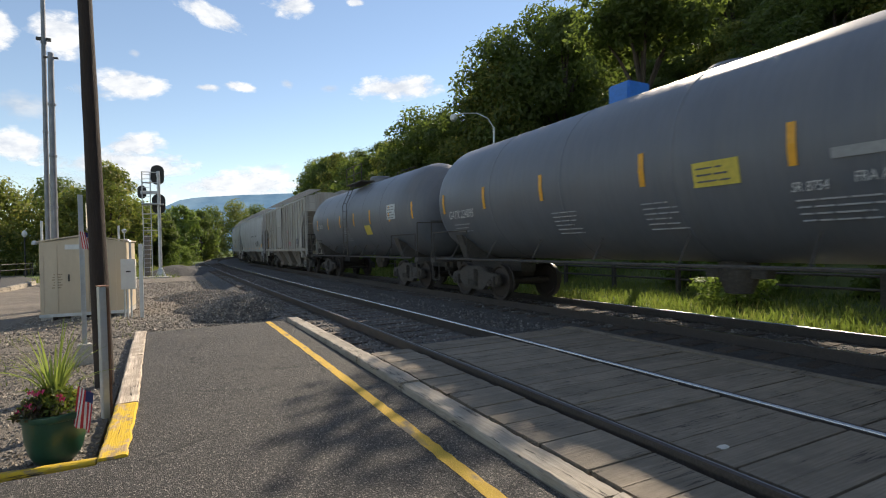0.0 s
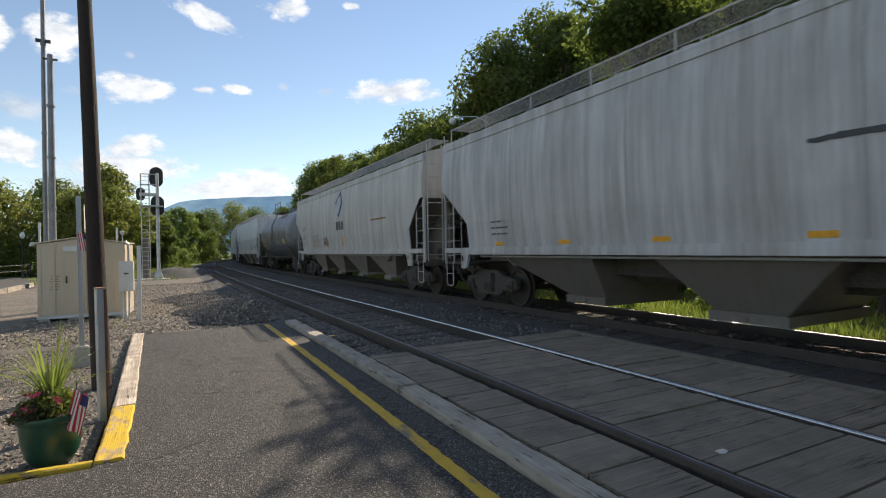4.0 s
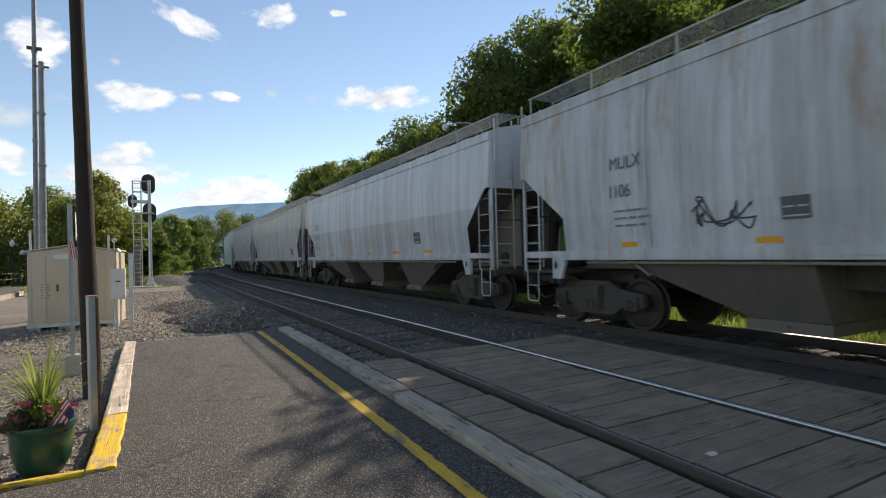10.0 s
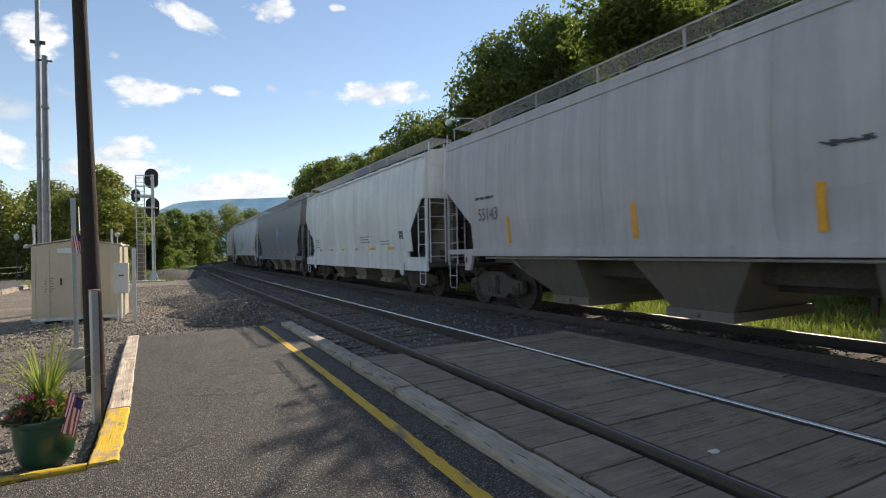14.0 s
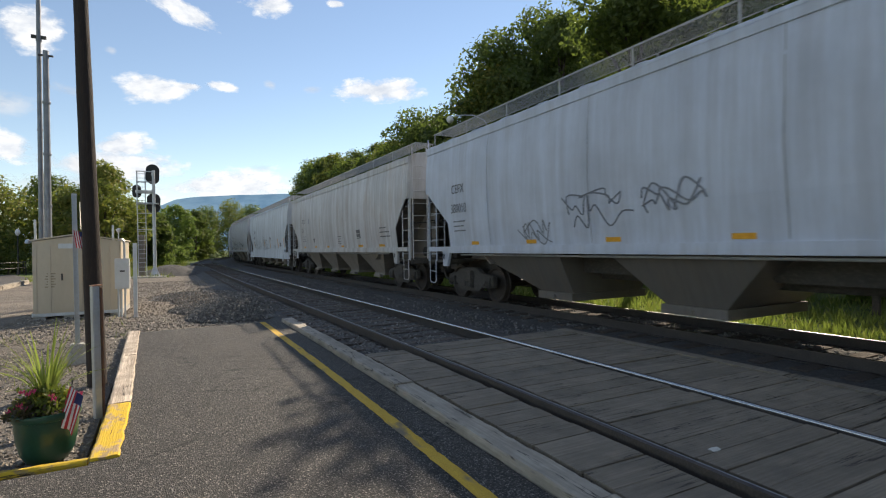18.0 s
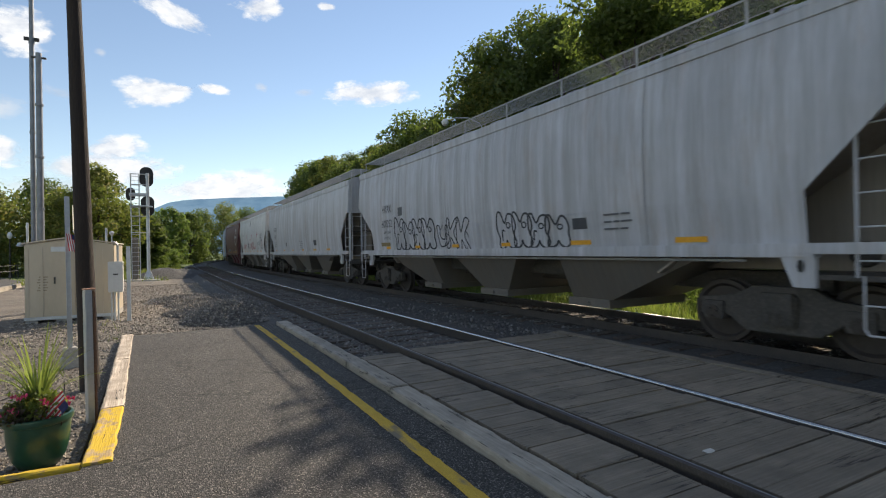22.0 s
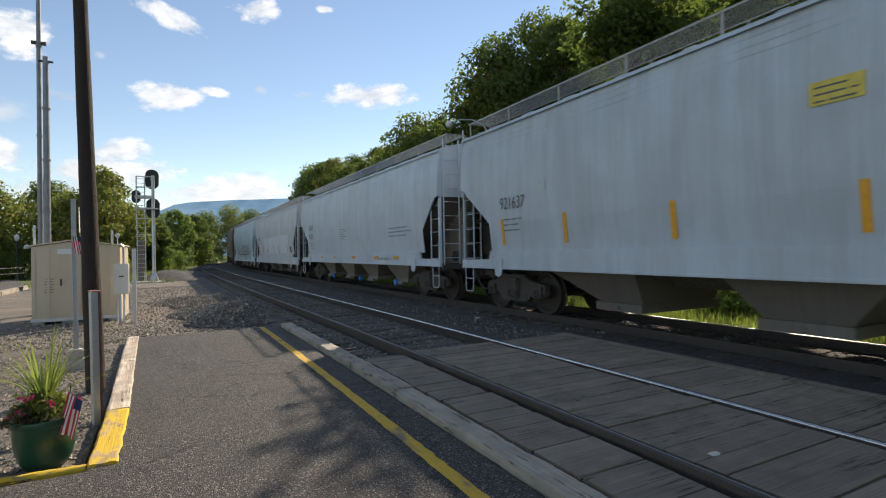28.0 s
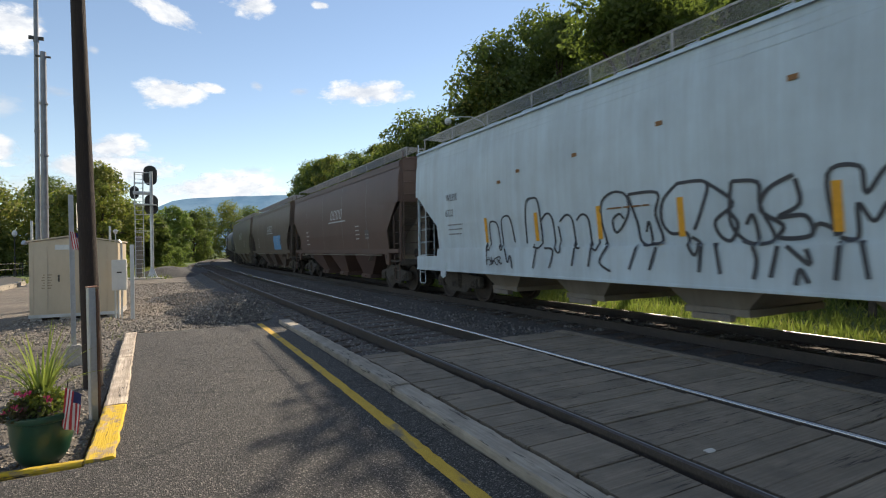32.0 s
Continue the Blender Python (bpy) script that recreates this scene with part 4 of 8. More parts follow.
    for sy in (-1, 1):
        m = Matrix.Identity(4) if sy > 0 else Matrix.Rotation(math.pi, 4, "Z")
        add_end_gear(car, H, key, m)
        part("coupler", shared("coupler", coupler_geo, 0.012, False, UNDER), None, car, "rusty knuckle coupler with air hose", m=m @ Matrix.Translation((0, L / 2 - 0.6, 0)))
        # ladders at each corner of the end and the side
        for sx in (-1, 1):
            lad = part("end_ladder", shared("end_ladder", lambda: ladder_geo(3.5, 0.5, 9), 0, False, GALV), None, car)
            lad.matrix_basis = Matrix(((0, 1 if sx < 0 else -1, 0, sx * 1.42), (sy, 0, 0, sy * (H + 0.1)), (0, 0, 1, 1.05), (0, 0, 0, 1)))
            painted(lad, paint)
            sl = part("side_ladder", shared(("side_ladder", kind == "rib"), lambda: ladder_geo(2.35 if kind == "rib" else 1.86, 0.46, 6 if kind == "rib" else 5), 0, False, GALV), None, car)
            sl.matrix_basis = Matrix(((1 if sx > 0 else -1, 0, 0, sx * 1.5), (0, -sy, 0, sy * (H - 0.04)), (0, 0, 1, 1.04), (0, 0, 0, 1)))
            painted(sl, paint)
            stp = part("sill_step", shared("sill_step", sill_step_geo, 0, False, GALV), None, car, "bent steel stirrup step under the corner")
            stp.matrix_basis = Matrix(((1 if sx > 0 else -1, 0, 0, sx * 1.5), (0, -sy, 0, sy * (H - 0.06)), (0, 0, 1, 0.42), (0, 0, 0, 1)))
            painted(stp, paint)
    add_trucks(car, L / 2 - 2.15)
    return car, H, xat


def tank_car(L, paint, label, rail_top=True, cover=None):
    car = tagged(empty("tank_car"), label, "railcar", group="freight train")
    R, zc, H = 1.58, 2.63, L / 2 - 0.5
    prof = [(0.02, -H), (0.5, -H + 0.05), (0.95, -H + 0.17), (1.3, -H + 0.36), (1.5, -H + 0.6), (R, -H + 0.85)]
    mid = [(R, -H + 0.85 + (2 * H - 1.7) * i / 12) for i in range(1, 12)]
    prof = prof + mid + [(r, -y) for r, y in reversed(prof)]
    body = Geo().lathe(prof, 48, "y", (0, 0, zc))
    part("tank", body, paint, car, smooth=True)
    for i in range(1, 6):
        y = -H + 0.85 + (2 * H - 1.7) * i / 6
        bands = Geo().lathe([(R + 0.001, y - 0.03), (R + 0.008, y - 0.02), (R + 0.008, y + 0.02), (R + 0.001, y + 0.03)], 48, "y", (0, 0, zc))
        part("weld_seam", bands, paint, car, smooth=True)
    for sy in (-1, 1):
        m = Matrix.Identity(4) if sy > 0 else Matrix.Rotation(math.pi, 4, "Z")
        st = Geo()
        st.box(-0.24, 0.24, H - 2.7, H + 0.15, 0.72, 1.06)
        st.box(-1.45, 1.45, H - 0.15, H + 0.12, 0.94, 1.06)
        st.prism([(-1.2, 1.04), (1.2, 1.04), (1.45, 1.7), (1.1, 1.5), (0.6, 1.2), (-0.6, 1.2), (-1.1, 1.5), (-1.45, 1.7)], H - 1.75, H - 1.45, "y")
        for x in (-1.44, 1.44):
            st.path([(x, H, 0.96), (x, H, 0.44), (x, H - 0.4, 0.44), (x, H - 0.4, 0.96)], 0.018)
            st.path([(x, H + 0.05, 1.05), (x, H + 0.05, 2.15), (x * 0.55, H + 0.05, 2.15), (-x * 0.0, H + 0.05, 2.15)], 0.018)
            st.path([(x, H - 2.0, 1.05), (x, H - 2.0, 1.8), (x, H - 0.1, 1.8), (x, H - 0.1, 1.05)], 0.014)
        part("stub_sill", st, UNDER, car, "end sill with handrails and steps", m=m)
        part("coupler", shared("coupler", coupler_geo, 0.012, False, UNDER), None, car, "rusty knuckle coupler with air hose", m=m @ Matrix.Translation((0, L / 2 - 0.6, 0)))
    for sx in (-1, 1):
        rail = Geo().path([(sx * 1.47, -H + 0.3, 1.05), (sx * 1.47, H - 0.3, 1.05)], 0.03)
        n = 9
        for i in range(n):
            y = -H + 1.2 + (2 * H - 2.4) * i / (n - 1)
            rail.path([(sx * 1.47, y, 1.05), (sx * 1.2, y, 1.5)], 0.016)
        part("side_handrail", rail, UNDER, car, "running rail along the tank foot")
    top = Geo()
    hi = 4.42 if rail_top else 4.18
    top.lathe([(0.45, 4.1), (0.45, hi), (0.4, hi + 0.05), (0.05, hi + 0.08)], 20)
    part("manway", top, paint, car, "round manway housing", smooth=True)
    if rail_top:
        for sx in (-1, 1):
            wk = Geo()
            wk.box(sx * 0.95 - 0.3, sx * 0.95 + 0.3, -1.0, 1.0, 4.12, 4.16)
            for y in (-0.95, 0, 0.95):
                wk.tube((sx * 1.22, y, 4.14), (sx * 1.22, y, 4.85), 0.018)
            for z in (4.5, 4.85):
                wk.path([(sx * 1.22, -0.95, z), (sx * 1.22, 0.95, z)], 0.018)
            for y in (-0.25, 0.25):
                wk.path([(sx * 1.22, y, 4.15), (sx * 1.66, y, 3.2), (sx * 1.66, y, 1.05)], 0.016)
            for i in range(9):
                z = 1.3 + i * 0.33
                x = 1.66 if z < 3.2 else 1.66 - (z - 3.2) * 0.46
                wk.tube((sx * x, -0.25, z), (sx * x, 0.25, z), 0.012)
            part("top_platform", wk, UNDER, car, "small railed platform with ladder round the manway")
    if cover:
        cv = Geo().box(-0.3, 0.3, 1.92, 2.45, 4.12, 4.55)
        part("valve_cover", cv, cover, car, "bright blue cover over the valve housing", bevel=0.03)
    bot = Geo().lathe([(0.2, 0.55), (0.28, 0.75), (0.3, 1.12)], 14)
    bot.box(-0.12, 0.12, -0.5, 0.5, 0.8, 0.95)
    part("bottom_outlet", bot, UNDER, car, "bottom outlet valve")
    add_trucks(car, L / 2 - 2.15)

    def xat(z):
        return math.sqrt(max(0.01, R * R - (z - zc) ** 2))

    return car, H, xat


INK = plain("stencil_ink", (0.12, 0.12, 0.13), 0.6)
WHITE = plain("white_stencil", (0.55, 0.55, 0.54), 0.6)
ORANGE = plain("orange_reflector", (0.85, 0.4, 0.03), 0.4)
LEMON = plain("yellow_placard", (0.7, 0.56, 0.1), 0.5)
BLUE = plain("blue_plastic", (0.04, 0.22, 0.7), 0.4)


# ---- the train ----
TRAIN = []
DEEP = (3, 6, 7, 8, 9, 10, 13, 16, 17, 18, 20, 22)
GAPS = (-3.6, 13.95, 27.9, 42.5, 59.9, 77.5, 91.3, 108.9, 126.3, 143.9, 161.2, 176.5, 191.3, 207.0, 224.5, 241.75, 259.1, 276.4, 294.1, 309.0, 322.9, 339.5, 356.2, 372.2, 388.8, 404.3, 420.1, 435.0, 449.2, 463.4)
# how far each car's markings sit from their drawn places towards its front
SLIDE = (0.75, 0.84, 0.3, 0.52, 0.47, 0.45, 0.59, 0.64, -0.2, 0.59, 0.36, 0.35, 0.39, 0.41, 0.69, 0.74, 0.47, 0.05, 0.62, 0.65, 0.48, 0.28, 0.42, 0.0, 0.45, 0.65)
RED = plain("red_spray_paint", (0.5, 0.03, 0.05), 0.6)
SPRAY = plain("dark_spray_paint", (0.06, 0.064, 0.074), 0.6)
SEAM = plain("seam_grime", (0.33, 0.34, 0.35), 0.75)
FADED = plain("faded_spray_paint", (0.22, 0.23, 0.26), 0.65)
FAINT = plain("faint_spray_paint", (0.36, 0.38, 0.42), 0.65)
PALE = plain("pale_spray_paint", (0.55, 0.6, 0.62), 0.6)
CYAN = plain("light_blue_paint", (0.12, 0.33, 0.62), 0.5)
NAVY = plain("navy_paint", (0.03, 0.05, 0.22), 0.5)
PATCH = car_paint("fresh_white_patch_paint", (0.68, 0.73, 0.79), amount=0.1)
RUSTY = plain("rust_spot", (0.3, 0.15, 0.06), 0.8)
DIM_WHITE = plain("faded_white_stencil", (0.34, 0.35, 0.36), 0.6)
YELLOW_INK = plain("yellow_stencil", (0.7, 0.5, 0.06), 0.6)


def stroke(g, pts, w, xat, lift=0.016, closed=False):
    """A flat painted line on the side, through points (y, z)."""
    if closed:
        pts = pts + [pts[0]]
    n = len(pts)
    row = []
    for i, (y, z) in enumerate(pts):
        a, b = pts[max(0, i - 1)], pts[min(n - 1, i + 1)]
        if closed and i in (0, n - 1):
            a, b = pts[-2], pts[1]
        d = Vector((b[0] - a[0], b[1] - a[1]))
        d = d.normalized() if d.length > 1e-6 else Vector((1, 0))
        o = Vector((-d.y, d.x)) * w / 2
        for s in (1, -1):
            yy, zz = y + s * o.x, z + s * o.y
            row.append((-(xat(zz) + lift), yy, zz))
    g.add(row, [(2 * i, 2 * i + 1, 2 * i + 3, 2 * i + 2) for i in range(n - 1)])


def smooth_loop(pts, k=5, closed=True):
    out, n = [], len(pts)
    for i in range(n if closed else n - 1):
        p0, p1, p2, p3 = (pts[(i + j) % n] if closed else pts[min(max(i + j, 0), n - 1)] for j in (-1, 0, 1, 2))
        for q in range(k):
            t = q / k
            out.append(tuple(0.5 * (2 * p1[c] + (p2[c] - p0[c]) * t + (2 * p0[c] - 5 * p1[c] + 4 * p2[c] - p3[c]) * t * t + (3 * p1[c] - p0[c] - 3 * p2[c] + p3[c]) * t ** 3) for c in (0, 1)))
    return out


def graffiti(car, y0, y1, z0, z1, n, mat, xat, seed, w=0.035, rise=0.0, label="sprayed graffiti outlines"):
    """Bubble shapes side by side, outlined with a spray can."""
    rnd = random.Random(seed)
    g = Geo()
    for i in range(n):
        a = y0 + (y1 - y0) * i / n
        b = y0 + (y1 - y0) * (i + 1.18) / n
        top = z1 + rise * i / max(1, n - 1) + rnd.uniform(-0.12, 0.12)
        bot = z0 + rnd.uniform(-0.05, 0.1)
        h, c, hw = top - bot, (a + b) / 2, (b - a) / 2
        shape = rnd.choice(("arch", "bowl", "bolt", "ring", "fork"))
        if shape == "arch":
            pts = [(-1, 0), (-1, 0.6), (-0.6, 0.98), (0.5, 1), (1, 0.65), (0.95, 0), (0.45, 0), (0.4, 0.5), (-0.1, 0.55), (-0.35, 0.4), (-0.4, 0)]
        elif shape == "bowl":
            pts = [(-1, 1), (-0.9, 0.2), (-0.5, -0.02), (0.6, 0), (1, 0.3), (0.95, 0.95), (0.5, 1), (0.45, 0.45), (0, 0.35), (-0.4, 0.5), (-0.5, 0.98)]
        elif shape == "bolt":
            pts = [(-0.8, 1), (0.9, 0.95), (0.3, 0.6), (1, 0.5), (0.2, 0.05), (-0.7, -0.02), (-0.3, 0.3), (-1, 0.42), (-0.2, 0.7)]
        elif shape == "ring":
            pts = [(-1, 0.5), (-0.7, 0.95), (0.2, 1.02), (0.95, 0.75), (1, 0.25), (0.4, -0.02), (-0.6, 0.03)]
        else:
            pts = [(-1, 0), (-1, 1), (-0.45, 1), (-0.3, 0.62), (0.4, 1.02), (1, 0.95), (0.3, 0.5), (1, 0.02), (0.4, -0.02), (-0.3, 0.36), (-0.4, 0)]
        lean = rnd.uniform(-0.12, 0.12)
        pts = [(c + hw * (px + rnd.uniform(-0.1, 0.1)) + lean * (pz - 0.5), bot + h * (pz + rnd.uniform(-0.04, 0.04))) for px, pz in pts]
        stroke(g, smooth_loop(pts), w, xat, 0.016 + 0.0004 * i, True)
        if shape == "ring":
            inner = [(c + hw * 0.3 * math.cos(q * 1.05), bot + h * (0.5 + 0.18 * math.sin(q * 1.05))) for q in range(6)]
            stroke(g, smooth_loop(inner), w * 0.8, xat, 0.0165 + 0.0004 * i, True)
        for q in range(2):
            p = [(c + rnd.uniform(-0.7, 0.7) * hw, bot + h * rnd.uniform(0.1, 0.9))]
            for _ in range(2):
                p.append((p[-1][0] + rnd.uniform(-0.4, 0.4) * hw, p[-1][1] + rnd.uniform(-0.3, 0.3) * h))
            stroke(g, smooth_loop(p, 4, False), w * 0.7, xat, 0.017)
    return part("graffiti", g, mat, car, label)


def bubbles(car, y0, y1, z0, z1, n, mat, xat, seed, w):
    """Fat rounded letters, each an outline with two lobes at its foot and a small hole."""
    rnd = random.Random(seed)
    g = Geo()
    for i in range(n):
        c = y0 + (y1 - y0) * (i + 0.5) / n
        hw = abs(y1 - y0) / n * 0.6
        top = z1 + rnd.uniform(-0.1, 0.08) - 0.06 * i
        h = top - z0
        dip = rnd.uniform(0.3, 0.5)
        out = [(0.95, 0.98), (1.0, 0.55), (0.8, 0.3), (0.92, 0.06), (0.55, -0.02), (0.12, 0.08), (0.0, 0.2), (-0.15, 0.06), (-0.6, -0.02), (-0.98, 0.12), (-0.85, 0.4),
               (-1.0, 0.62), (-0.8, 0.9), (-0.3, 0.97), (0.1, 0.8 - 0.2 * dip), (0.35, 0.9), (0.6, 1.02)]
        stroke(g, smooth_loop([(c + hw * (px + rnd.uniform(-0.06, 0.06)), z0 + h * (pz + rnd.uniform(-0.02, 0.02))) for px, pz in out], 4), w, xat, 0.016 + 0.0004 * i, True)
        hole = [(c - hw * 0.25 + hw * 0.22 * math.cos(q * 1.05), z0 + h * (0.64 + 0.08 * math.sin(q * 1.05))) for q in range(6)]
        stroke(g, smooth_loop(hole, 3), w * 0.7, xat, 0.0162 + 0.0004 * i, True)
        if i % 2 == 0:
            stroke(g, smooth_loop([(c + hw * 0.5, z0 + h * 0.2), (c + hw * 0.45, z0 + h * 0.5), (c + hw * 0.1, z0 + h * 0.45)], 4, False), w * 0.8, xat, 0.0175)
    return part("graffiti", g, mat, car, "dark outlined bubble letters sprayed on the side")


def drawn(car, lines, mat, xat, w, label):
    """Sprayed lines, each through a few given points (y, z)."""
    g = Geo()
    for k, pts in enumerate(lines):
        stroke(g, smooth_loop(list(pts), 5, False), w, xat, 0.016 + 0.0003 * k)
    return part("graffiti", g, mat, car, label)


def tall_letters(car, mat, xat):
    """A row of tall outlined letters with long drips over the sill, placed to fit the camera's view."""
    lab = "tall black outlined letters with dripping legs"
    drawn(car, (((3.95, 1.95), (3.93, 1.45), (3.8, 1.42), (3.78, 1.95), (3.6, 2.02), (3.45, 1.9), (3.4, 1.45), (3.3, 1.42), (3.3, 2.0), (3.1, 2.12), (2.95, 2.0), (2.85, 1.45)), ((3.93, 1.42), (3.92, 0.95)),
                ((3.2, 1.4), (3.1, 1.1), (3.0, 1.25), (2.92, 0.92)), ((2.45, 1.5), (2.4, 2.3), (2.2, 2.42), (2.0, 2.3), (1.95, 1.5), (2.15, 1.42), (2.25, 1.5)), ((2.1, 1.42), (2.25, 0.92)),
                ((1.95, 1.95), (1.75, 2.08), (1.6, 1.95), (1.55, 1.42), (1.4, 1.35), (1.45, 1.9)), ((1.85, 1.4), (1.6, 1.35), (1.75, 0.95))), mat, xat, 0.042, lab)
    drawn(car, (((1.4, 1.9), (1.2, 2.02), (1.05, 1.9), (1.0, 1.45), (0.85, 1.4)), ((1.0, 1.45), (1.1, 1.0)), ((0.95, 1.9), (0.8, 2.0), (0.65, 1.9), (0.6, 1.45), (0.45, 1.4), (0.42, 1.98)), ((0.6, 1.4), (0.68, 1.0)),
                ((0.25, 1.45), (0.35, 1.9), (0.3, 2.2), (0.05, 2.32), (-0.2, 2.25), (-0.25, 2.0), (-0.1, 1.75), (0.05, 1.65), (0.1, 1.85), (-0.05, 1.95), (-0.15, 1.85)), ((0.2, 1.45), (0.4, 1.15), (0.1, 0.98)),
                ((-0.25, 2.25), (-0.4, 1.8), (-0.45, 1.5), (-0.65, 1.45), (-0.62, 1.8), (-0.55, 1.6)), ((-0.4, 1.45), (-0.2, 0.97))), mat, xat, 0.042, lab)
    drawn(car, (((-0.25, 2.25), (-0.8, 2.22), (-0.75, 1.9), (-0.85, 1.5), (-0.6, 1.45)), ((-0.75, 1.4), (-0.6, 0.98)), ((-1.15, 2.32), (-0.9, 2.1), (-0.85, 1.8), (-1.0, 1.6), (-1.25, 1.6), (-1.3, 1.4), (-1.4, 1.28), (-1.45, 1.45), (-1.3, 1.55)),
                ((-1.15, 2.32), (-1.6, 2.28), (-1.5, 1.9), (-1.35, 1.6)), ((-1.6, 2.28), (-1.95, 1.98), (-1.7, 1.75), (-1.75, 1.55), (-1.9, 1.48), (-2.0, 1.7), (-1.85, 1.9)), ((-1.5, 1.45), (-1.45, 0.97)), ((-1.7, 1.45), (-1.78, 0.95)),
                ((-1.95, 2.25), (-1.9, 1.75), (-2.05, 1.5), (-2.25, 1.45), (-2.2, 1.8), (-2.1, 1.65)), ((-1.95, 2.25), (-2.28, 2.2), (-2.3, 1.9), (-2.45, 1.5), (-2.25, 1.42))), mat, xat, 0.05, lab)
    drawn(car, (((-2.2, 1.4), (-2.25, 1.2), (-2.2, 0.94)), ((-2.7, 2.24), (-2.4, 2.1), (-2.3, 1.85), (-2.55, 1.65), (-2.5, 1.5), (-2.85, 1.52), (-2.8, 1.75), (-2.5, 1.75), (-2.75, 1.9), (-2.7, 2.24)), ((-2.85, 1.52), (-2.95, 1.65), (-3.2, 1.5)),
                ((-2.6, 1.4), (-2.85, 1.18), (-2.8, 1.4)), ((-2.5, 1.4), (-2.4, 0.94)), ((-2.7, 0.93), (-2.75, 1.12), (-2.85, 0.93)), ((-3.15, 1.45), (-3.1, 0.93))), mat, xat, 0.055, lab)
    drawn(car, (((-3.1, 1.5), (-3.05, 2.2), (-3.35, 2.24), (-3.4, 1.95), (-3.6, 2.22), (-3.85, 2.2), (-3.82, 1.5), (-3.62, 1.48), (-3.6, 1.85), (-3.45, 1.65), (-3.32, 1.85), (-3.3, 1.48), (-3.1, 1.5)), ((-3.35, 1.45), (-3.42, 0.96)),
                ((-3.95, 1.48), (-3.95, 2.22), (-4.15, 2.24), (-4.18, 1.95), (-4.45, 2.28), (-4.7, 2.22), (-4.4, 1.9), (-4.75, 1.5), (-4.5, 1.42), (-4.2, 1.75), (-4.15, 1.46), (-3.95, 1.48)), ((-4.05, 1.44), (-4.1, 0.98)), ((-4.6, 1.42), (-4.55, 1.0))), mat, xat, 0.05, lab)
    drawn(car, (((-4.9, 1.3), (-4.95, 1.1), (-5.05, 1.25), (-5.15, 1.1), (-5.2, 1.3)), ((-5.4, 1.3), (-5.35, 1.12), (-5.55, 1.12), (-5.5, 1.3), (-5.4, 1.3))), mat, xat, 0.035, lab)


def palms(car, y, z, xat):
    """Two sprayed palm trees: pale lines with a dark shadow."""
    for mat, dy, w in ((PALE, 0.03, 0.045), (SPRAY, 0.0, 0.026)):
        lines = []
        for cy, h in ((y, 0.42), (y - 0.55, 0.5)):
            q = cy + dy
            lines += [((q - 0.18, z), (q - 0.12, z + 0.25), (q - 0.2, z + h)), ((q - 0.2, z + h), (q - 0.05, z + h + 0.1), (q + 0.15, z + h - 0.05)), ((q - 0.2, z + h), (q, z + h), (q + 0.08, z + h - 0.18)),
                      ((q - 0.2, z + h), (q - 0.35, z + h + 0.1), (q - 0.5, z + h - 0.04)), ((q - 0.2, z + h), (q - 0.34, z + h - 0.02), (q - 0.4, z + h - 0.2))]
        drawn(car, lines, mat, xat, w, "sprayed outline of two palm trees")


def tag(car, y, z, w, h, mat, xat, seed, width=0.022):
    """A quick scribbled line."""
    rnd = random.Random(seed)
    g = Geo()
    for k in range(3):
        pts, n = [], 9
        for i in range(n):
            pts.append((y - w * i / (n - 1) + rnd.uniform(-0.15, 0.15) * w, z + h * rnd.uniform(0, 1)))
        stroke(g, smooth_loop(pts, 5, False), width, xat, 0.016 + 0.0005 * k)
    return part("graffiti", g, mat, car, "scribbled spray tag")


def ring_sign(car, y, z, r, xat):
    g = Geo()
    pts = [(y + r * math.cos(i * 0.5236), z + r * math.sin(i * 0.5236)) for i in range(12)]
    stroke(g, smooth_loop(pts, 2), r * 0.28, xat, 0.018, True)
    k = r * 0.6
    stroke(g, [(y - k, z - k), (y + k, z + k)], r * 0.2, xat, 0.0185)
    stroke(g, [(y - k, z + k), (y + k, z - k)], r * 0.2, xat, 0.019)
    d = Geo()
    d.add([(-(xat(z) + 0.0145), y + r * 1.05 * math.cos(i * 0.3927), z + r * 1.05 * math.sin(i * 0.3927)) for i in range(16)], [tuple(range(16))])
    part("round_sign", d, PATCH, car, "white round warning sign")
    part("sign_symbol", g, RED, car, "red crossed ring")


def reflectors(car, H, xat, style, ys=()):
    """Reflective strips: h lies along the sill, v stands, tank stands higher."""
    if style == "h":
        for k in range(6):
            y = H - 2.0 - (2 * H - 5.2) * k / 5
            w = 0.32 if k < 4 else 0.5
            plate(car, y, y - w, 1.47, 1.55, ORANGE, xat, "reflector", "orange reflective strip")
    elif style == "v":
        for y in ys or [H - 2.9 - (2 * H - 4.2) * k / 4 for k in range(5)]:
            plate(car, y, y - 0.1, 1.55, 2.12, ORANGE, xat, "reflector", "upright orange reflective strip")
    elif style == "tank":
        for y in ys or [H - 0.9 - (2 * H - 1.8) * k / 6 for k in range(7)]:
            plate(car, y, y - 0.1, 2.28, 2.8, ORANGE, xat, "reflector", "upright yellow reflective strip")


def car_code(car, H, xat, mark, number, ink, z=2.7, size=0.38, inset=1.85, small=True, gap=0.46):
    if mark:
        lettering(car, mark, size, H - inset, z, ink, xat)
    if number:
        lettering(car, number, size, H - inset + 0.05, z - gap, ink, xat)
    if small:
        bars(car, H - inset - 0.05, z - gap - 0.24, 0.75, 3, 0.12, FADED, xat)


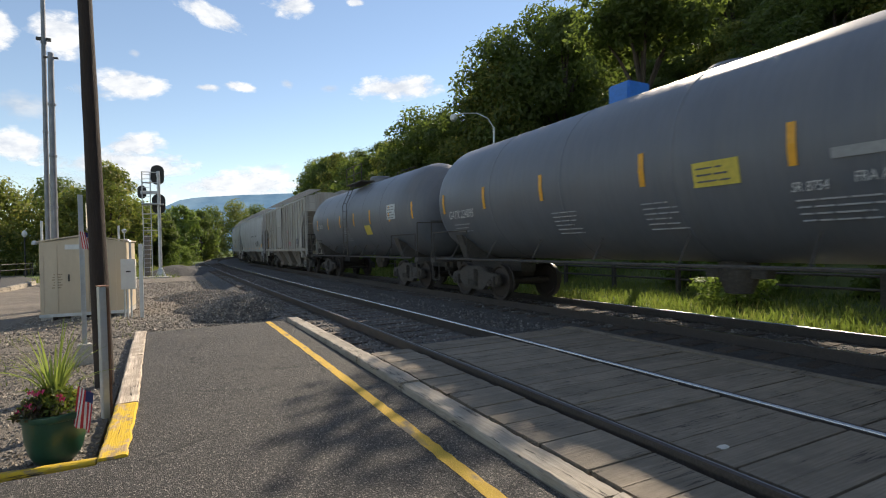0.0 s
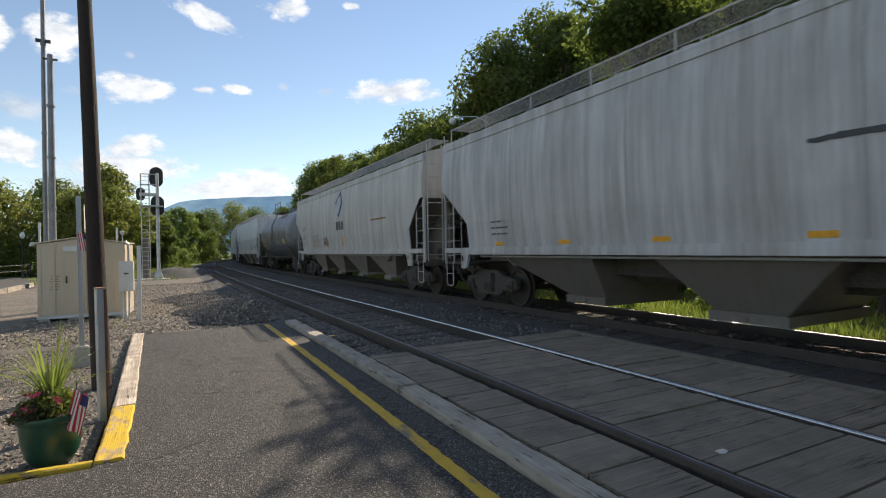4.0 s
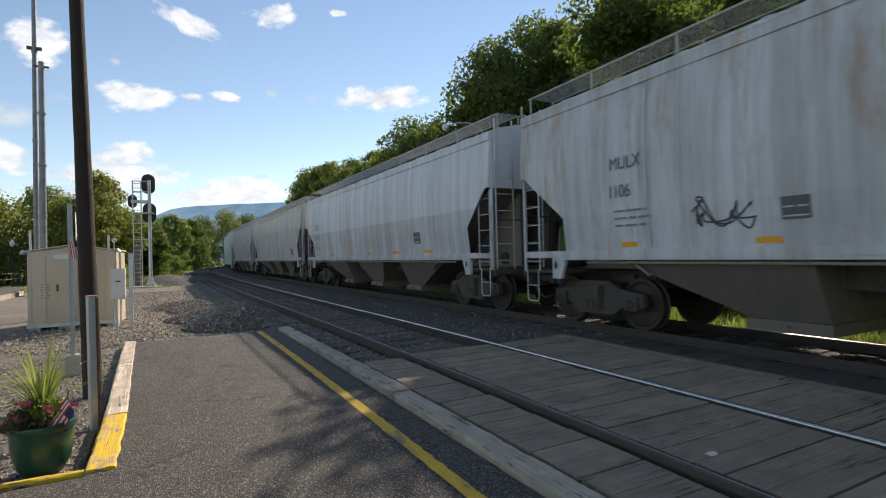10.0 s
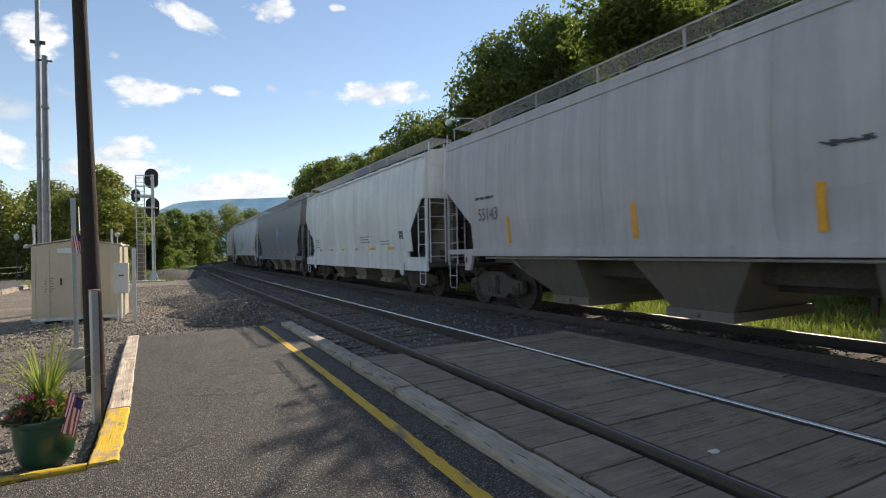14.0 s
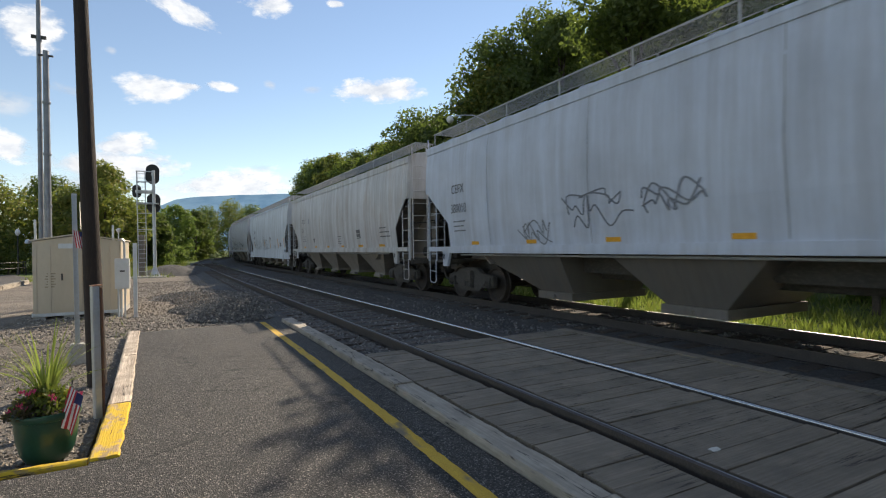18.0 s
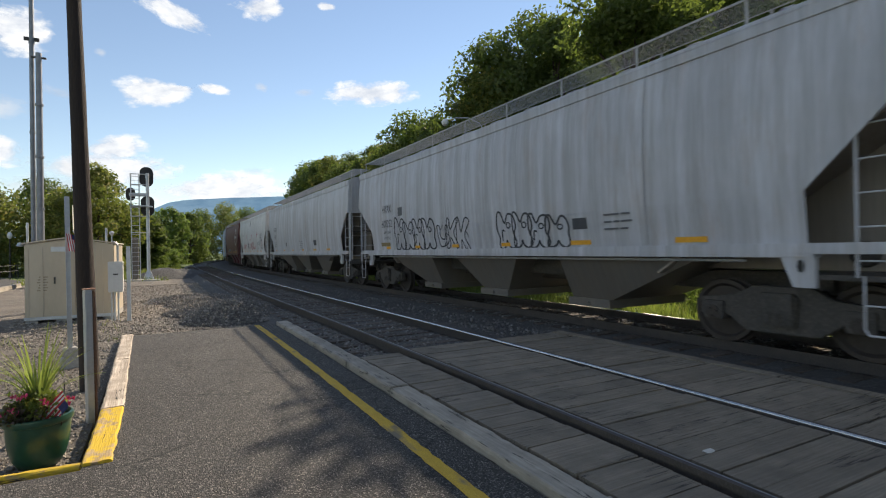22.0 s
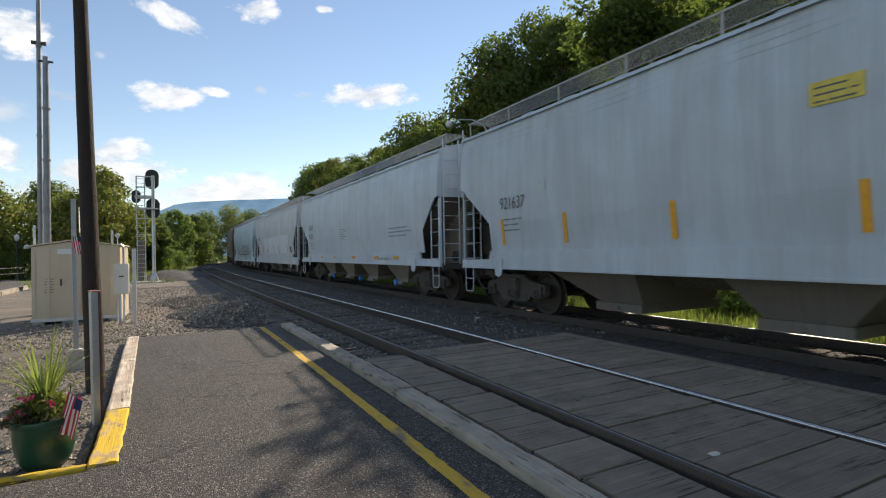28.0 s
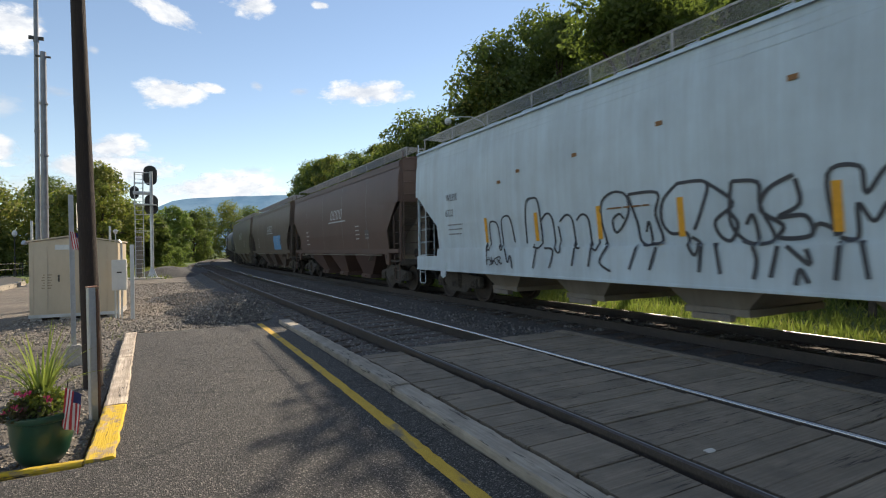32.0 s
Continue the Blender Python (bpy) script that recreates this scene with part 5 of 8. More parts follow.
def data_plate(car, y, z, xat, s=0.36):
    plate(car, y, y - s, z, z + s * 0.85, INK, xat, "data_plate", "black stencilled data panel")
    g = Geo()
    for a, b, c, d in ((0.06, 0.44, 0.3, 0.8), (0.56, 0.94, 0.3, 0.8), (0.06, 0.94, 0.08, 0.2)):
        stroke(g, [(y - s * a, z + s * 0.85 * (c + d) / 2), (y - s * b, z + s * 0.85 * (c + d) / 2)], s * 0.06, xat, 0.021)
    part("data_lines", g, WHITE, car, "white panel lines")


def spec(i):
    """Paint, side style and maker of each hopper, from the front of the train to its end."""
    return {
        2: ((0.464, 0.452, 0.418), "rib", dict(amount=0.5, rust=0.25), "grey ribbed covered hopper car with a painted-out panel"),
        3: ((0.534, 0.534, 0.545), "bay", dict(amount=0.5), "dull grey covered hopper car with smooth streaked sides"),
        4: ((0.534, 0.534, 0.522), "bay", dict(amount=0.4, rust=0.15), "grey covered hopper car with a blue leaf emblem"),
        6: ((0.560, 0.570, 0.600), "bay", dict(amount=0.35, band=(2.65, (0.638, 0.661, 0.696))), "two-tone light grey covered hopper car"),
        7: ((0.580, 0.615, 0.661), "bay", dict(amount=0.4, rust=0.5), "pale grey covered hopper car with rust-stained sides"),
        8: ((0.585, 0.610, 0.660), "bay", dict(amount=0.5, band=(2.55, (0.626, 0.661, 0.719))), "two-tone blue-grey covered hopper car"),
        9: ((0.545, 0.557, 0.580), "bay", dict(amount=0.45, rust=0.4, band=(3.15, (0.560, 0.535, 0.485))), "grey covered hopper car with a tan upper band"),
        10: ((0.487, 0.476, 0.510), "bay", dict(amount=0.35, dirt=(0.26, 0.24, 0.27)), "mauve-grey covered hopper car with dark streaks"),
        11: ((0.696, 0.742, 0.780), "skirt", dict(amount=0.25), "clean pale covered hopper car with orange reflectors"),
        12: ((0.190, 0.215, 0.260), "skirt", dict(amount=0.35), "dark slate covered hopper car with a blue diamond emblem"),
        13: ((0.557, 0.603, 0.696), "bay", dict(amount=0.22), "blue-grey covered hopper car with sprayed tags"),
        14: ((0.615, 0.615, 0.626), "bay", dict(amount=0.5, dirt=(0.24, 0.21, 0.18), rust=0.3), "light grey covered hopper car with brown streaks"),
        15: ((0.673, 0.719, 0.780), "skirt", dict(amount=0.3), "pale blue covered hopper car with deep side sill and tags"),
        16: ((0.545, 0.557, 0.603), "bay", dict(amount=0.6, dirt=(0.26, 0.25, 0.25), rust=0.2), "heavily streaked grey covered hopper car with graffiti"),
        17: ((0.580, 0.592, 0.626), "bay", dict(amount=0.6, dirt=(0.27, 0.26, 0.25), rust=0.25), "streaked grey covered hopper car"),
        18: ((0.719, 0.708, 0.696), "bay", dict(amount=0.25), "off-white covered hopper car with red spray tags"),
        19: ((0.140, 0.040, 0.040), "bay", dict(amount=0.3, dirt=(0.08, 0.04, 0.04)), "maroon covered hopper car with a round white emblem"),
        20: ((0.500, 0.570, 0.640), "skirt", dict(amount=0.2), "pale grey covered hopper car with a yellow placard"),
        21: ((0.530, 0.610, 0.690), "skirt", dict(amount=0.15), "clean pale blue covered hopper car with orange reflectors"),
        22: ((0.580, 0.615, 0.660), "skirt", dict(amount=0.2, rust=0.12), "pale grey covered hopper car with fresh white patches"),
        23: ((0.530, 0.640, 0.710), "skirt", dict(amount=0.15), "light blue covered hopper car covered in outlined graffiti"),
        24: ((0.115, 0.070, 0.060), "bay", dict(amount=0.4, dirt=(0.1, 0.07, 0.06)), "brown covered hopper car with slanted white emblem"),
        25: ((0.120, 0.090, 0.078), "bay", dict(amount=0.5), "brown covered hopper car with a sprayed corner"),
        26: ((0.135, 0.118, 0.092), "bay", dict(amount=0.5), "faded brown covered hopper car"),
    }[i]


def dress(i, car, H, x):
    """What is painted or stuck on each car's side."""
    if i == 0:
        reflectors(car, H, x, "tank", (8.05, 6.0, 3.85, 1.35, -0.85, -3.2, -5.6))
        lettering(car, "GATX 224095", 0.3, 7.7, 2.12, WHITE, x, 0.7)
        bars(car, 7.6, 1.95, 0.9, 3, 0.09, DIM_WHITE, x)
        bars(car, 3.6, 2.0, 0.7, 6, 0.08, DIM_WHITE, x)
        bars(car, 1.4, 2.0, 0.7, 6, 0.08, DIM_WHITE, x)
        plate(car, 0.42, -0.25, 2.16, 2.5, LEMON, x, "placard", "yellow emergency notice placard")
        bars(car, 0.36, 2.4, 0.5, 3, 0.09, INK, x, label="black notice lines")
        lettering(car, "SR 8754", 0.17, -0.85, 1.97, WHITE, x, 0.7)
        lettering(car, "FRA AP", 0.17, -1.5, 2.02, WHITE, x, 0.7)
        bars(car, -0.85, 1.86, 1.1, 4, 0.08, DIM_WHITE, x)
        plate(car, -1.3, -3.2, 2.3, 2.42, DIM_WHITE, x, "marking", "painted-out white patch")
    elif i == 1:
        reflectors(car, H, x, "tank")
        lettering(car, "GBRX 706261", 0.3, H - 0.75, 2.35, WHITE, x, 0.7)
        bars(car, 1.4, 2.1, 0.7, 6, 0.08, DIM_WHITE, x)
        plate(car, -1.2, -1.8, 1.9, 2.25, LEMON, x, "placard", "yellow emergency notice placard")
        plate(car, -3.6, -4.3, 2.35, 2.85, PALE, x, "placard", "white stencilled panel")
        bars(car, -3.65, 2.75, 0.6, 5, 0.09, INK, x)
    elif i == 5:
        reflectors(car, H, x, "tank", (5.85, 2.65, -0.7, -4.1))
        lettering(car, "UTLX 68972", 0.42, 5.25, 2.1, YELLOW_INK, x, 0.75)
        bars(car, 5.1, 1.95, 1.0, 5, 0.1, YELLOW_INK, x, label="small yellow stencilled lines")
        g = Geo()
        for pts in ([(2.41, 2.12), (2.51, 2.2), (2.60, 2.0), (2.58, 1.8), (2.46, 1.76)], [(2.41, 1.78), (2.38, 2.18), (2.29, 2.16), (2.31, 1.98), (2.38, 1.96), (2.28, 1.76)],
                    [(2.20, 2.18), (2.26, 2.0), (2.22, 1.8), (2.13, 1.86), (2.11, 2.1), (2.20, 2.18)], [(2.06, 2.2), (2.08, 1.76)], [(1.94, 2.2), (2.06, 1.96), (1.93, 1.78)],
                    [(1.90, 1.98), (1.77, 2.0), (1.78, 2.22), (1.86, 2.24), (1.91, 2.0), (1.86, 1.78), (1.75, 1.84)]):
            stroke(g, smooth_loop(pts, 5, False), 0.032, x, 0.018)
        part("graffiti", g, WHITE, car, "white sprayed letters")
        tag(car, -0.2, 1.75, 1.6, 0.5, WHITE, x, 6, 0.035)
        plate(car, -2.4, -3.0, 1.9, 2.25, LEMON, x, "placard", "yellow emergency notice placard")
        bars(car, -4.2, 2.8, 0.9, 8, 0.1, WHITE, x)
    elif i in (27, 28):
        reflectors(car, H, x, "tank")
        bars(car, 4.5, 2.3, 1.4, 3, 0.16, WHITE, x)
    elif i == 2:
        plate(car, 1.85, 0.1, 2.9, 4.12, car_paint("painted_out_panel", (0.46, 0.45, 0.43)), lambda z: x(z) + 0.055, "panel", "plain painted-out rectangle over the ribs", 0.02)
        plate(car, 1.62, 0.15, 1.52, 2.84, car_paint("painted_out_panel_low", (0.42, 0.41, 0.39)), lambda z: x(z) + 0.055, "panel", "plain painted-out rectangle over the ribs", 0.02)
        rib = lambda z: x(z) + 0.06
        for word, y, z in (("CR", 5.03, 2.72), ("DX", 4.4, 2.74), ("89", 5.0, 2.25), ("93", 4.38, 2.27)):
            lettering(car, word, 0.38, y, z, INK, x, 0.72, "stencilled car marks")
        bars(car, 5.05, 1.92, 0.4, 2, 0.13, FADED, x)
        bars(car, 4.36, 1.95, 0.5, 2, 0.13, FADED, x)
        lettering(car, "C", 0.15, 3.56, 2.71, INK, x)
        sq = Geo()
        stroke(sq, [(3.63, 2.63), (3.4, 2.63), (3.4, 2.91), (3.63, 2.91)], 0.02, x, 0.018, True)
        part("stencil_box", sq, INK, car, "small boxed stencil")
        plate(car, 5.95, 5.87, 1.6, 2.3, ORANGE, x, "reflector", "upright orange reflective strip")
        plate(car, 3.1, 3.0, 1.6, 2.2, ORANGE, x, "reflector", "upright orange reflective strip")
        ring_sign(car, -1.75, 2.5, 0.09, rib)
        tag(car, -2.2, 1.6, 0.5, 0.3, RED, rib, 21)
        data_plate(car, -4.4, 1.7, rib)
    elif i == 3:
        tag(car, -3.2, 1.62, 1.65, 0.5, SPRAY, x, 31, 0.045)
        for a, b in ((-0.6, 1.2), (-2.0, 0.5), (-3.2, 0.8)):
            tag(car, a, 2.52 + 0.04 * b, b, 0.06, SPRAY, x, int(40 + a * 3), 0.05)
        data_plate(car, -5.0, 1.67, x, 0.36)
        plate(car, -6.1, -6.6, 1.6, 1.85, ORANGE, x, "reflector", "orange reflective panel")
        reflectors(car, H, x, "h")
        bars(car, 6.2, 2.0, 0.7, 3, 0.14, INK, x)
    elif i == 4:
        lettering(car, "63453", 0.38, 7.1, 2.03, FADED, x)
        lettering(car, "ADM", 0.38, 7.1, 2.46, FADED, x)
        bars(car, 7.0, 1.85, 0.9, 2, 0.12, FAINT, x)
        graffiti(car, 5.1, 3.7, 1.6, 2.15, 3, FADED, x, 44, 0.03)
        tag(car, 3.1, 1.58, 0.8, 0.5, RUSTY, x, 47, 0.05)
        g = Geo()
        for pts in ([(0.47, 2.95), (-0.02, 3.46), (0.27, 3.95), (0.83, 3.52)],):
            stroke(g, pts, 0.2, x, 0.016, True)
        part("emblem", g, NAVY, car, "navy diamond emblem")
        leaf = Geo()
        stroke(leaf, smooth_loop([(0.55, 3.1), (0.28, 3.5), (0.35, 3.7), (0.68, 3.45)], 4), 0.16, x, 0.0175, True)
        part("emblem_leaf", leaf, PALE, car, "pale leaf shape")
        for k in range(3):
            plate(car, 0.88 - 0.38 * k, 0.6 - 0.38 * k, 2.32, 2.68, INK, x, "emblem_block", "dark block of the emblem")
        plate(car, 5.0, 4.9, 1.6, 2.05, ORANGE, x, "reflector", "upright orange reflective strip")
        plate(car, 0.1, 0.0, 1.6, 2.05, ORANGE, x, "reflector", "upright orange reflective strip")
        bars(car, -3.5, 2.5, 2.0, 1, 0.3, RUSTY, x)
    elif i == 6:
        car_code(car, H, x, "CEFX", "635175", FADED)
        reflectors(car, H, x, "h")
        tag(car, -2.75, 1.6, 1.3, 0.6, SPRAY, x, 61, 0.04)
        data_plate(car, -5.3, 1.68, x)
    elif i == 7:
        car_code(car, H, x, "MULX", "1106", INK, z=2.75, gap=0.46, size=0.3)
        reflectors(car, H, x, "h")
        data_plate(car, 3.55, 1.75, x, 0.32)
        tag(car, 4.8, 1.66, 0.9, 0.45, SPRAY, x, 71, 0.025)
        bars(car, -0.2, 2.05, 0.9, 3, 0.14, INK, x)
        bars(car, -3.0, 2.0, 0.9, 3, 0.14, RUSTY, x, label="rust specks")
        data_plate(car, -4.6, 1.9, x, 0.4)
    elif i == 8:
        car_code(car, H, x, "CEFX", "655165", FADED)
        reflectors(car, H, x, "h")
        data_plate(car, -4.4, 1.75, x, 0.4)
    elif i == 9:
        car_code(car, H, x, "TILX", "638359", INK, z=2.5, inset=1.2, gap=0.5)
        plate(car, 5.45, 5.2, 2.2, 2.46, PALE, x, "stencil_box", "small boxed stencil")
        bars(car, 5.42, 2.3, 0.2, 1, 0.12, INK, x)
        reflectors(car, H, x, "v", (4.9, 2.2, -0.05, -2.4, -5.5))
        data_plate(car, -4.8, 1.6, x, 0.4)
    elif i == 10:
        reflectors(car, H, x, "v", (4.6, 1.15, -1.5, -4.6))
        for a in (-1.6, -2.3, -3.0):
            tag(car, a, 2.5, 0.5, 0.07, SPRAY, x, int(100 + a * 10), 0.02)
        lettering(car, "55143", 0.42, H - 1.3, 2.1, INK, x)
        bars(car, H - 1.2, 2.6, 0.9, 1, 0.5, SPRAY, x, label="weathered dark stencil")
        data_plate(car, -4.2, 1.6, x, 0.4)
    elif i == 11:
        reflectors(car, H, x, "h")
        bars(car, 5.3, 2.0, 0.7, 4, 0.12, INK, x)
        bars(car, -1.0, 1.95, 1.0, 3, 0.1, INK, x)
        bars(car, -3.0, 1.75, 0.9, 2, 0.1, INK, x)
        data_plate(car, -4.6, 1.8, x, 0.3)
    elif i == 12:
        cy, cz, w, h = -0.3, 2.66, 0.5, 0.8
        d = Geo()
        stroke(d, [(cy, cz - h), (cy - w, cz + 0.05), (cy, cz + h), (cy + w, cz + 0.05)], 0.1, x, 0.016, True)
        stroke(d, [(cy, cz - h * 0.62), (cy - w * 0.6, cz + 0.03), (cy, cz + h * 0.62), (cy + w * 0.6, cz + 0.03)], 0.2, x, 0.0165, True)
        part("emblem", d, CYAN, car, "light blue diamond emblem")
        fl = Geo()
        for k in range(5):
            a = k * 1.2566
            stroke(fl, smooth_loop([(cy + 0.15 * math.cos(a) + 0.06 * math.cos(q), cz + 0.17 * math.sin(a) + 0.06 * math.sin(q)) for q in (0, 1.57, 3.14, 4.71)], 3), 0.05, x, 0.0175, True)
        part("emblem_rings", fl, WHITE, car, "pale rings in the emblem")
        for k in range(3):
            y = -0.95 - 0.5 * k
            ring = Geo()
            stroke(ring, [(y - 0.04, 2.4), (y - 0.28, 2.4), (y - 0.28, 2.68), (y - 0.04, 2.68)], 0.085, x, 0.016, True)
            part("emblem_block", ring, CYAN, car, "light blue block shape")
        reflectors(car, H, x, "h")
    elif i == 13:
        car_code(car, H, x, "CEFX", "380010", INK, z=2.8, gap=0.5, inset=1.15, size=0.33)
        reflectors(car, H, x, "h")
        tag(car, 4.05, 1.45, 0.9, 0.5, FADED, x, 131, 0.03)
        tag(car, 2.6, 1.7, 1.4, 0.7, FADED, x, 132, 0.03)
        tag(car, 0.9, 1.9, 1.0, 0.5, FADED, x, 133, 0.03)
        data_plate(car, -5.6, 1.7, x, 0.36)
        plate(car, -6.5, -6.75, 1.6, 1.95, ORANGE, x, "reflector", "orange reflective panel")
    elif i == 14:
        car_code(car, H, x, "MULX", "1243", INK, z=2.75, gap=0.46, size=0.34)
        reflectors(car, H, x, "h")
        data_plate(car, -2.55, 1.8, x, 0.4)
        data_plate(car, 3.95, 1.75, x, 0.22)
        plate(car, H - 3.2, H - 3.4, 2.72, 2.95, FAINT, x, "stencil_box", "small weathered boxed stencil", 0.003)
        bars(car, -0.1, 1.92, 0.6, 4, 0.1, INK, x)
        bars(car, -5.0, 2.1, 0.9, 3, 0.15, INK, x)
    elif i == 15:
        car_code(car, H, x, "ADNX", "42294", INK)
        reflectors(car, H, x, "v", (6.2, 1.2, -1.1, -4.05, -6.0))
        tag(car, 6.4, 1.5, 1.4, 0.5, FAINT, x, 150, 0.02)
        graffiti(car, 5.0, 2.9, 1.45, 2.1, 4, FAINT, x, 151, 0.024)
        bubbles(car, 2.0, -0.5, 1.42, 2.3, 4, FADED, x, 152, 0.03)
        tag(car, -0.9, 2.0, 0.9, 0.35, FADED, x, 153, 0.026)
        data_plate(car, -4.75, 1.6, x, 0.3)
        bars(car, -2.7, 1.7, 0.5, 3, 0.1, INK, x)
    elif i == 16:
        car_code(car, H, x, "HKRX", "600252", INK, z=2.66, inset=1.86, gap=0.48, size=0.35, small=False)
        lettering(car, "LD LMT 216800", 0.13, 6.1, 1.98, INK, x, 0.65)
        lettering(car, "LT WT 69200", 0.13, 6.1, 1.78, INK, x, 0.65)
        plate(car, 6.45, 5.7, 1.56, 1.68, plain("faded_yellow_strip", (0.3, 0.22, 0.1), 0.7), x, "reflector", "faded yellow strip")
        bubbles(car, 5.15, 2.6, 1.44, 2.42, 4, SPRAY, x, 161, 0.05)
        graffiti(car, 2.4, 0.9, 1.45, 2.15, 3, SPRAY, x, 162, 0.035)
        bubbles(car, -0.45, -2.6, 1.44, 2.2, 4, SPRAY, x, 163, 0.045)
        plate(car, -2.75, -3.1, 1.75, 1.95, SPRAY, x, "marking", "dark painted patch")
        plate(car, 4.9, 4.6, 2.5, 2.76, plain("grey_patch_paint", (0.12, 0.12, 0.13), 0.6), x, "marking", "dark painted patch")
        bars(car, -3.5, 1.95, 0.6, 3, 0.12, INK, x)
        reflectors(car, H, x, "h")
    elif i == 17:
        car_code(car, H, x, "HTGX", "1568", INK)
        reflectors(car, H, x, "h")
        plate(car, -2.95, -3.4, 1.72, 1.98, SPRAY, x, "data_plate", "faded dark data panel")
        data_plate(car, 3.2, 1.75, x, 0.25)
        bars(car, -0.15, 1.95, 0.8, 5, 0.1, FADED, x)
    elif i == 18:
        car_code(car, H, x, "CEFX", "72920", INK, z=2.85, gap=0.42, size=0.28, inset=1.15, small=False)
        lettering(car, "GRMC", 0.56, 4.75, 1.72, RED, x, 1.05, "red sprayed letters")
        lettering(car, "FTW", 0.66, 1.3, 1.7, RED, x, 0.85, "red sprayed letters")
        tag(car, 2.3, 1.75, 0.4, 0.5, INK, x, 181, 0.05)
        drawn(car, (((0.1, 2.2), (0.28, 2.1), (0.16, 2.0), (0.0, 2.1), (0.1, 2.2)), ((-0.08, 2.02), (-0.1, 2.2), (-0.25, 2.18), (-0.26, 2.0)), ((-0.34, 2.1), (-0.5, 2.12), (-0.42, 2.22), (-0.34, 2.1), (-0.48, 2.0))), RED, x, 0.05, "red sprayed letters")
        drawn(car, (((0.3, 1.65), (0.3, 2.0), (0.08, 1.92), (0.28, 1.83), (0.05, 1.72), (0.3, 1.65)), ((-0.1, 1.7), (-0.02, 1.9), (-0.2, 1.92), (-0.22, 1.68)), ((-0.35, 1.95), (-0.3, 1.8), (-0.46, 1.75), (-0.3, 1.67)),
                    ((-0.55, 1.66), (-0.55, 1.98), (-0.6, 1.82), (-0.74, 1.84), (-0.74, 1.66)), ((-0.95, 1.88), (-0.84, 1.78), (-0.97, 1.68)), ((-1.1, 1.86), (-1.05, 1.7), (-1.22, 1.7), (-1.22, 1.88)), ((-1.35, 1.7), (-1.38, 1.86), (-1.5, 1.85), (-1.52, 1.68))), RED, x, 0.05, "red sprayed letters")
        palms(car, -2.7, 1.66, x)
        tag(car, 1.2, 3.5, 0.5, 0.5, SPRAY, x, 184, 0.025)
        ring = Geo()
        stroke(ring, smooth_loop([(-4.4 + 0.34 * math.cos(k * 0.7854), 2.05 + 0.36 * math.sin(k * 0.7854)) for k in range(8)], 4), 0.06, x, 0.017, True)
        part("graffiti", ring, SPRAY, car, "dark sprayed ring")
        lettering(car, "13", 0.5, -4.15, 1.88, RED, x, 0.9, "red sprayed numerals")
        ring_sign(car, 2.95, 2.77, 0.12, x)
        ring_sign(car, 0.25, 2.77, 0.16, x)
        ring_sign(car, -2.45, 2.77, 0.17, x)
        plate(car, 4.2, 4.05, 2.9, 3.05, PALE, x, "stencil_box", "small boxed stencil")
        bars(car, 1.2, 2.45, 1.3, 1, 0.12, RED, x)
        bars(car, -3.9, 2.75, 0.9, 5, 0.12, INK, x)
        reflectors(car, H, x, "h")
    elif i == 19:
        g = Geo()
        cy, cz, r = -3.45, 2.95, 0.75
        stroke(g, smooth_loop([(cy + r * math.cos(k * 0.7854), cz + r * math.sin(k * 0.7854)) for k in range(8)], 4), 0.14, x, 0.016, True)
        stroke(g, [(cy, cz - r), (cy, cz + r)], 0.14, x, 0.0165)
        stroke(g, [(cy - r, cz), (cy + r, cz)], 0.22, x, 0.017)
        part("emblem", g, WHITE, car, "white ring and cross emblem")
        reflectors(car, H, x, "h")
        tag(car, 3.4, 1.5, 1.6, 0.35, CYAN, x, 191, 0.04)
        bars(car, -2.5, 1.9, 0.8, 4, 0.14, WHITE, x)
    elif i == 20:
        car_code(car, H, x, "", "921637", INK, z=2.75, inset=1.35, gap=0.42)
        reflectors(car, H, x, "v", (6.4, 4.35, 2.0, -0.35, -2.6, -4.95))
        plate(car, 5.0, 4.8, 2.6, 2.82, PALE, x, "stencil_box", "small boxed stencil")
        plate(car, 0.1, -0.44, 3.0, 3.27, LEMON, x, "placard", "yellow emergency notice placard")
        bars(car, 0.05, 3.19, 0.44, 3, 0.08, INK, x, label="black notice lines")
        bars(car, -5.6, 2.2, 1.0, 4, 0.15, INK, x)
        bars(car, -0.9, 1.85, 1.4, 2, 0.1, RUSTY, x, label="faded red stencilled lines")
    elif i == 21:
        car_code(car, H, x, "MULX", "91635", INK, z=2.6, gap=0.44, inset=1.42, size=0.36)
        for y in (6.4, 4.3, 2.25, -0.2, -2.6):
            plate(car, y, y - (0.25 if y > 0 else 0.4), 1.2, 1.29, ORANGE, lambda z: 1.535, "reflector", "orange reflective strip")
        bars(car, 1.2, 2.4, 0.8, 5, 0.1, FADED, x)
        bars(car, -4.0, 2.2, 1.9, 3, 0.13, FADED, x)
        plate(car, H - 2.6, H - 2.8, 2.45, 2.65, PALE, x, "stencil_box", "small boxed stencil")
        lettering(car, "DO NOT HAMMER ON CAR", 0.11, -3.1, 1.16, INK, lambda z: 1.535, 0.75, "stencilled warning on the sill")
        for k in range(3):
            yc = -H + 2.35 + (2 * H - 4.7) * (k + 0.5) / 3
            part("outlet_cap", Geo().lathe([(0.02, -1.19), (0.085, -1.19), (0.105, -1.17), (0.105, -1.09), (0.08, -1.06)], 18, "x", (0, yc, 0.38)), BLUE, car, "round blue outlet cap", smooth=True)
        plate(car, -4.35, -4.75, 1.2, 1.3, ORANGE, lambda z: 1.535, "reflector", "orange reflective strip")
    elif i == 22:
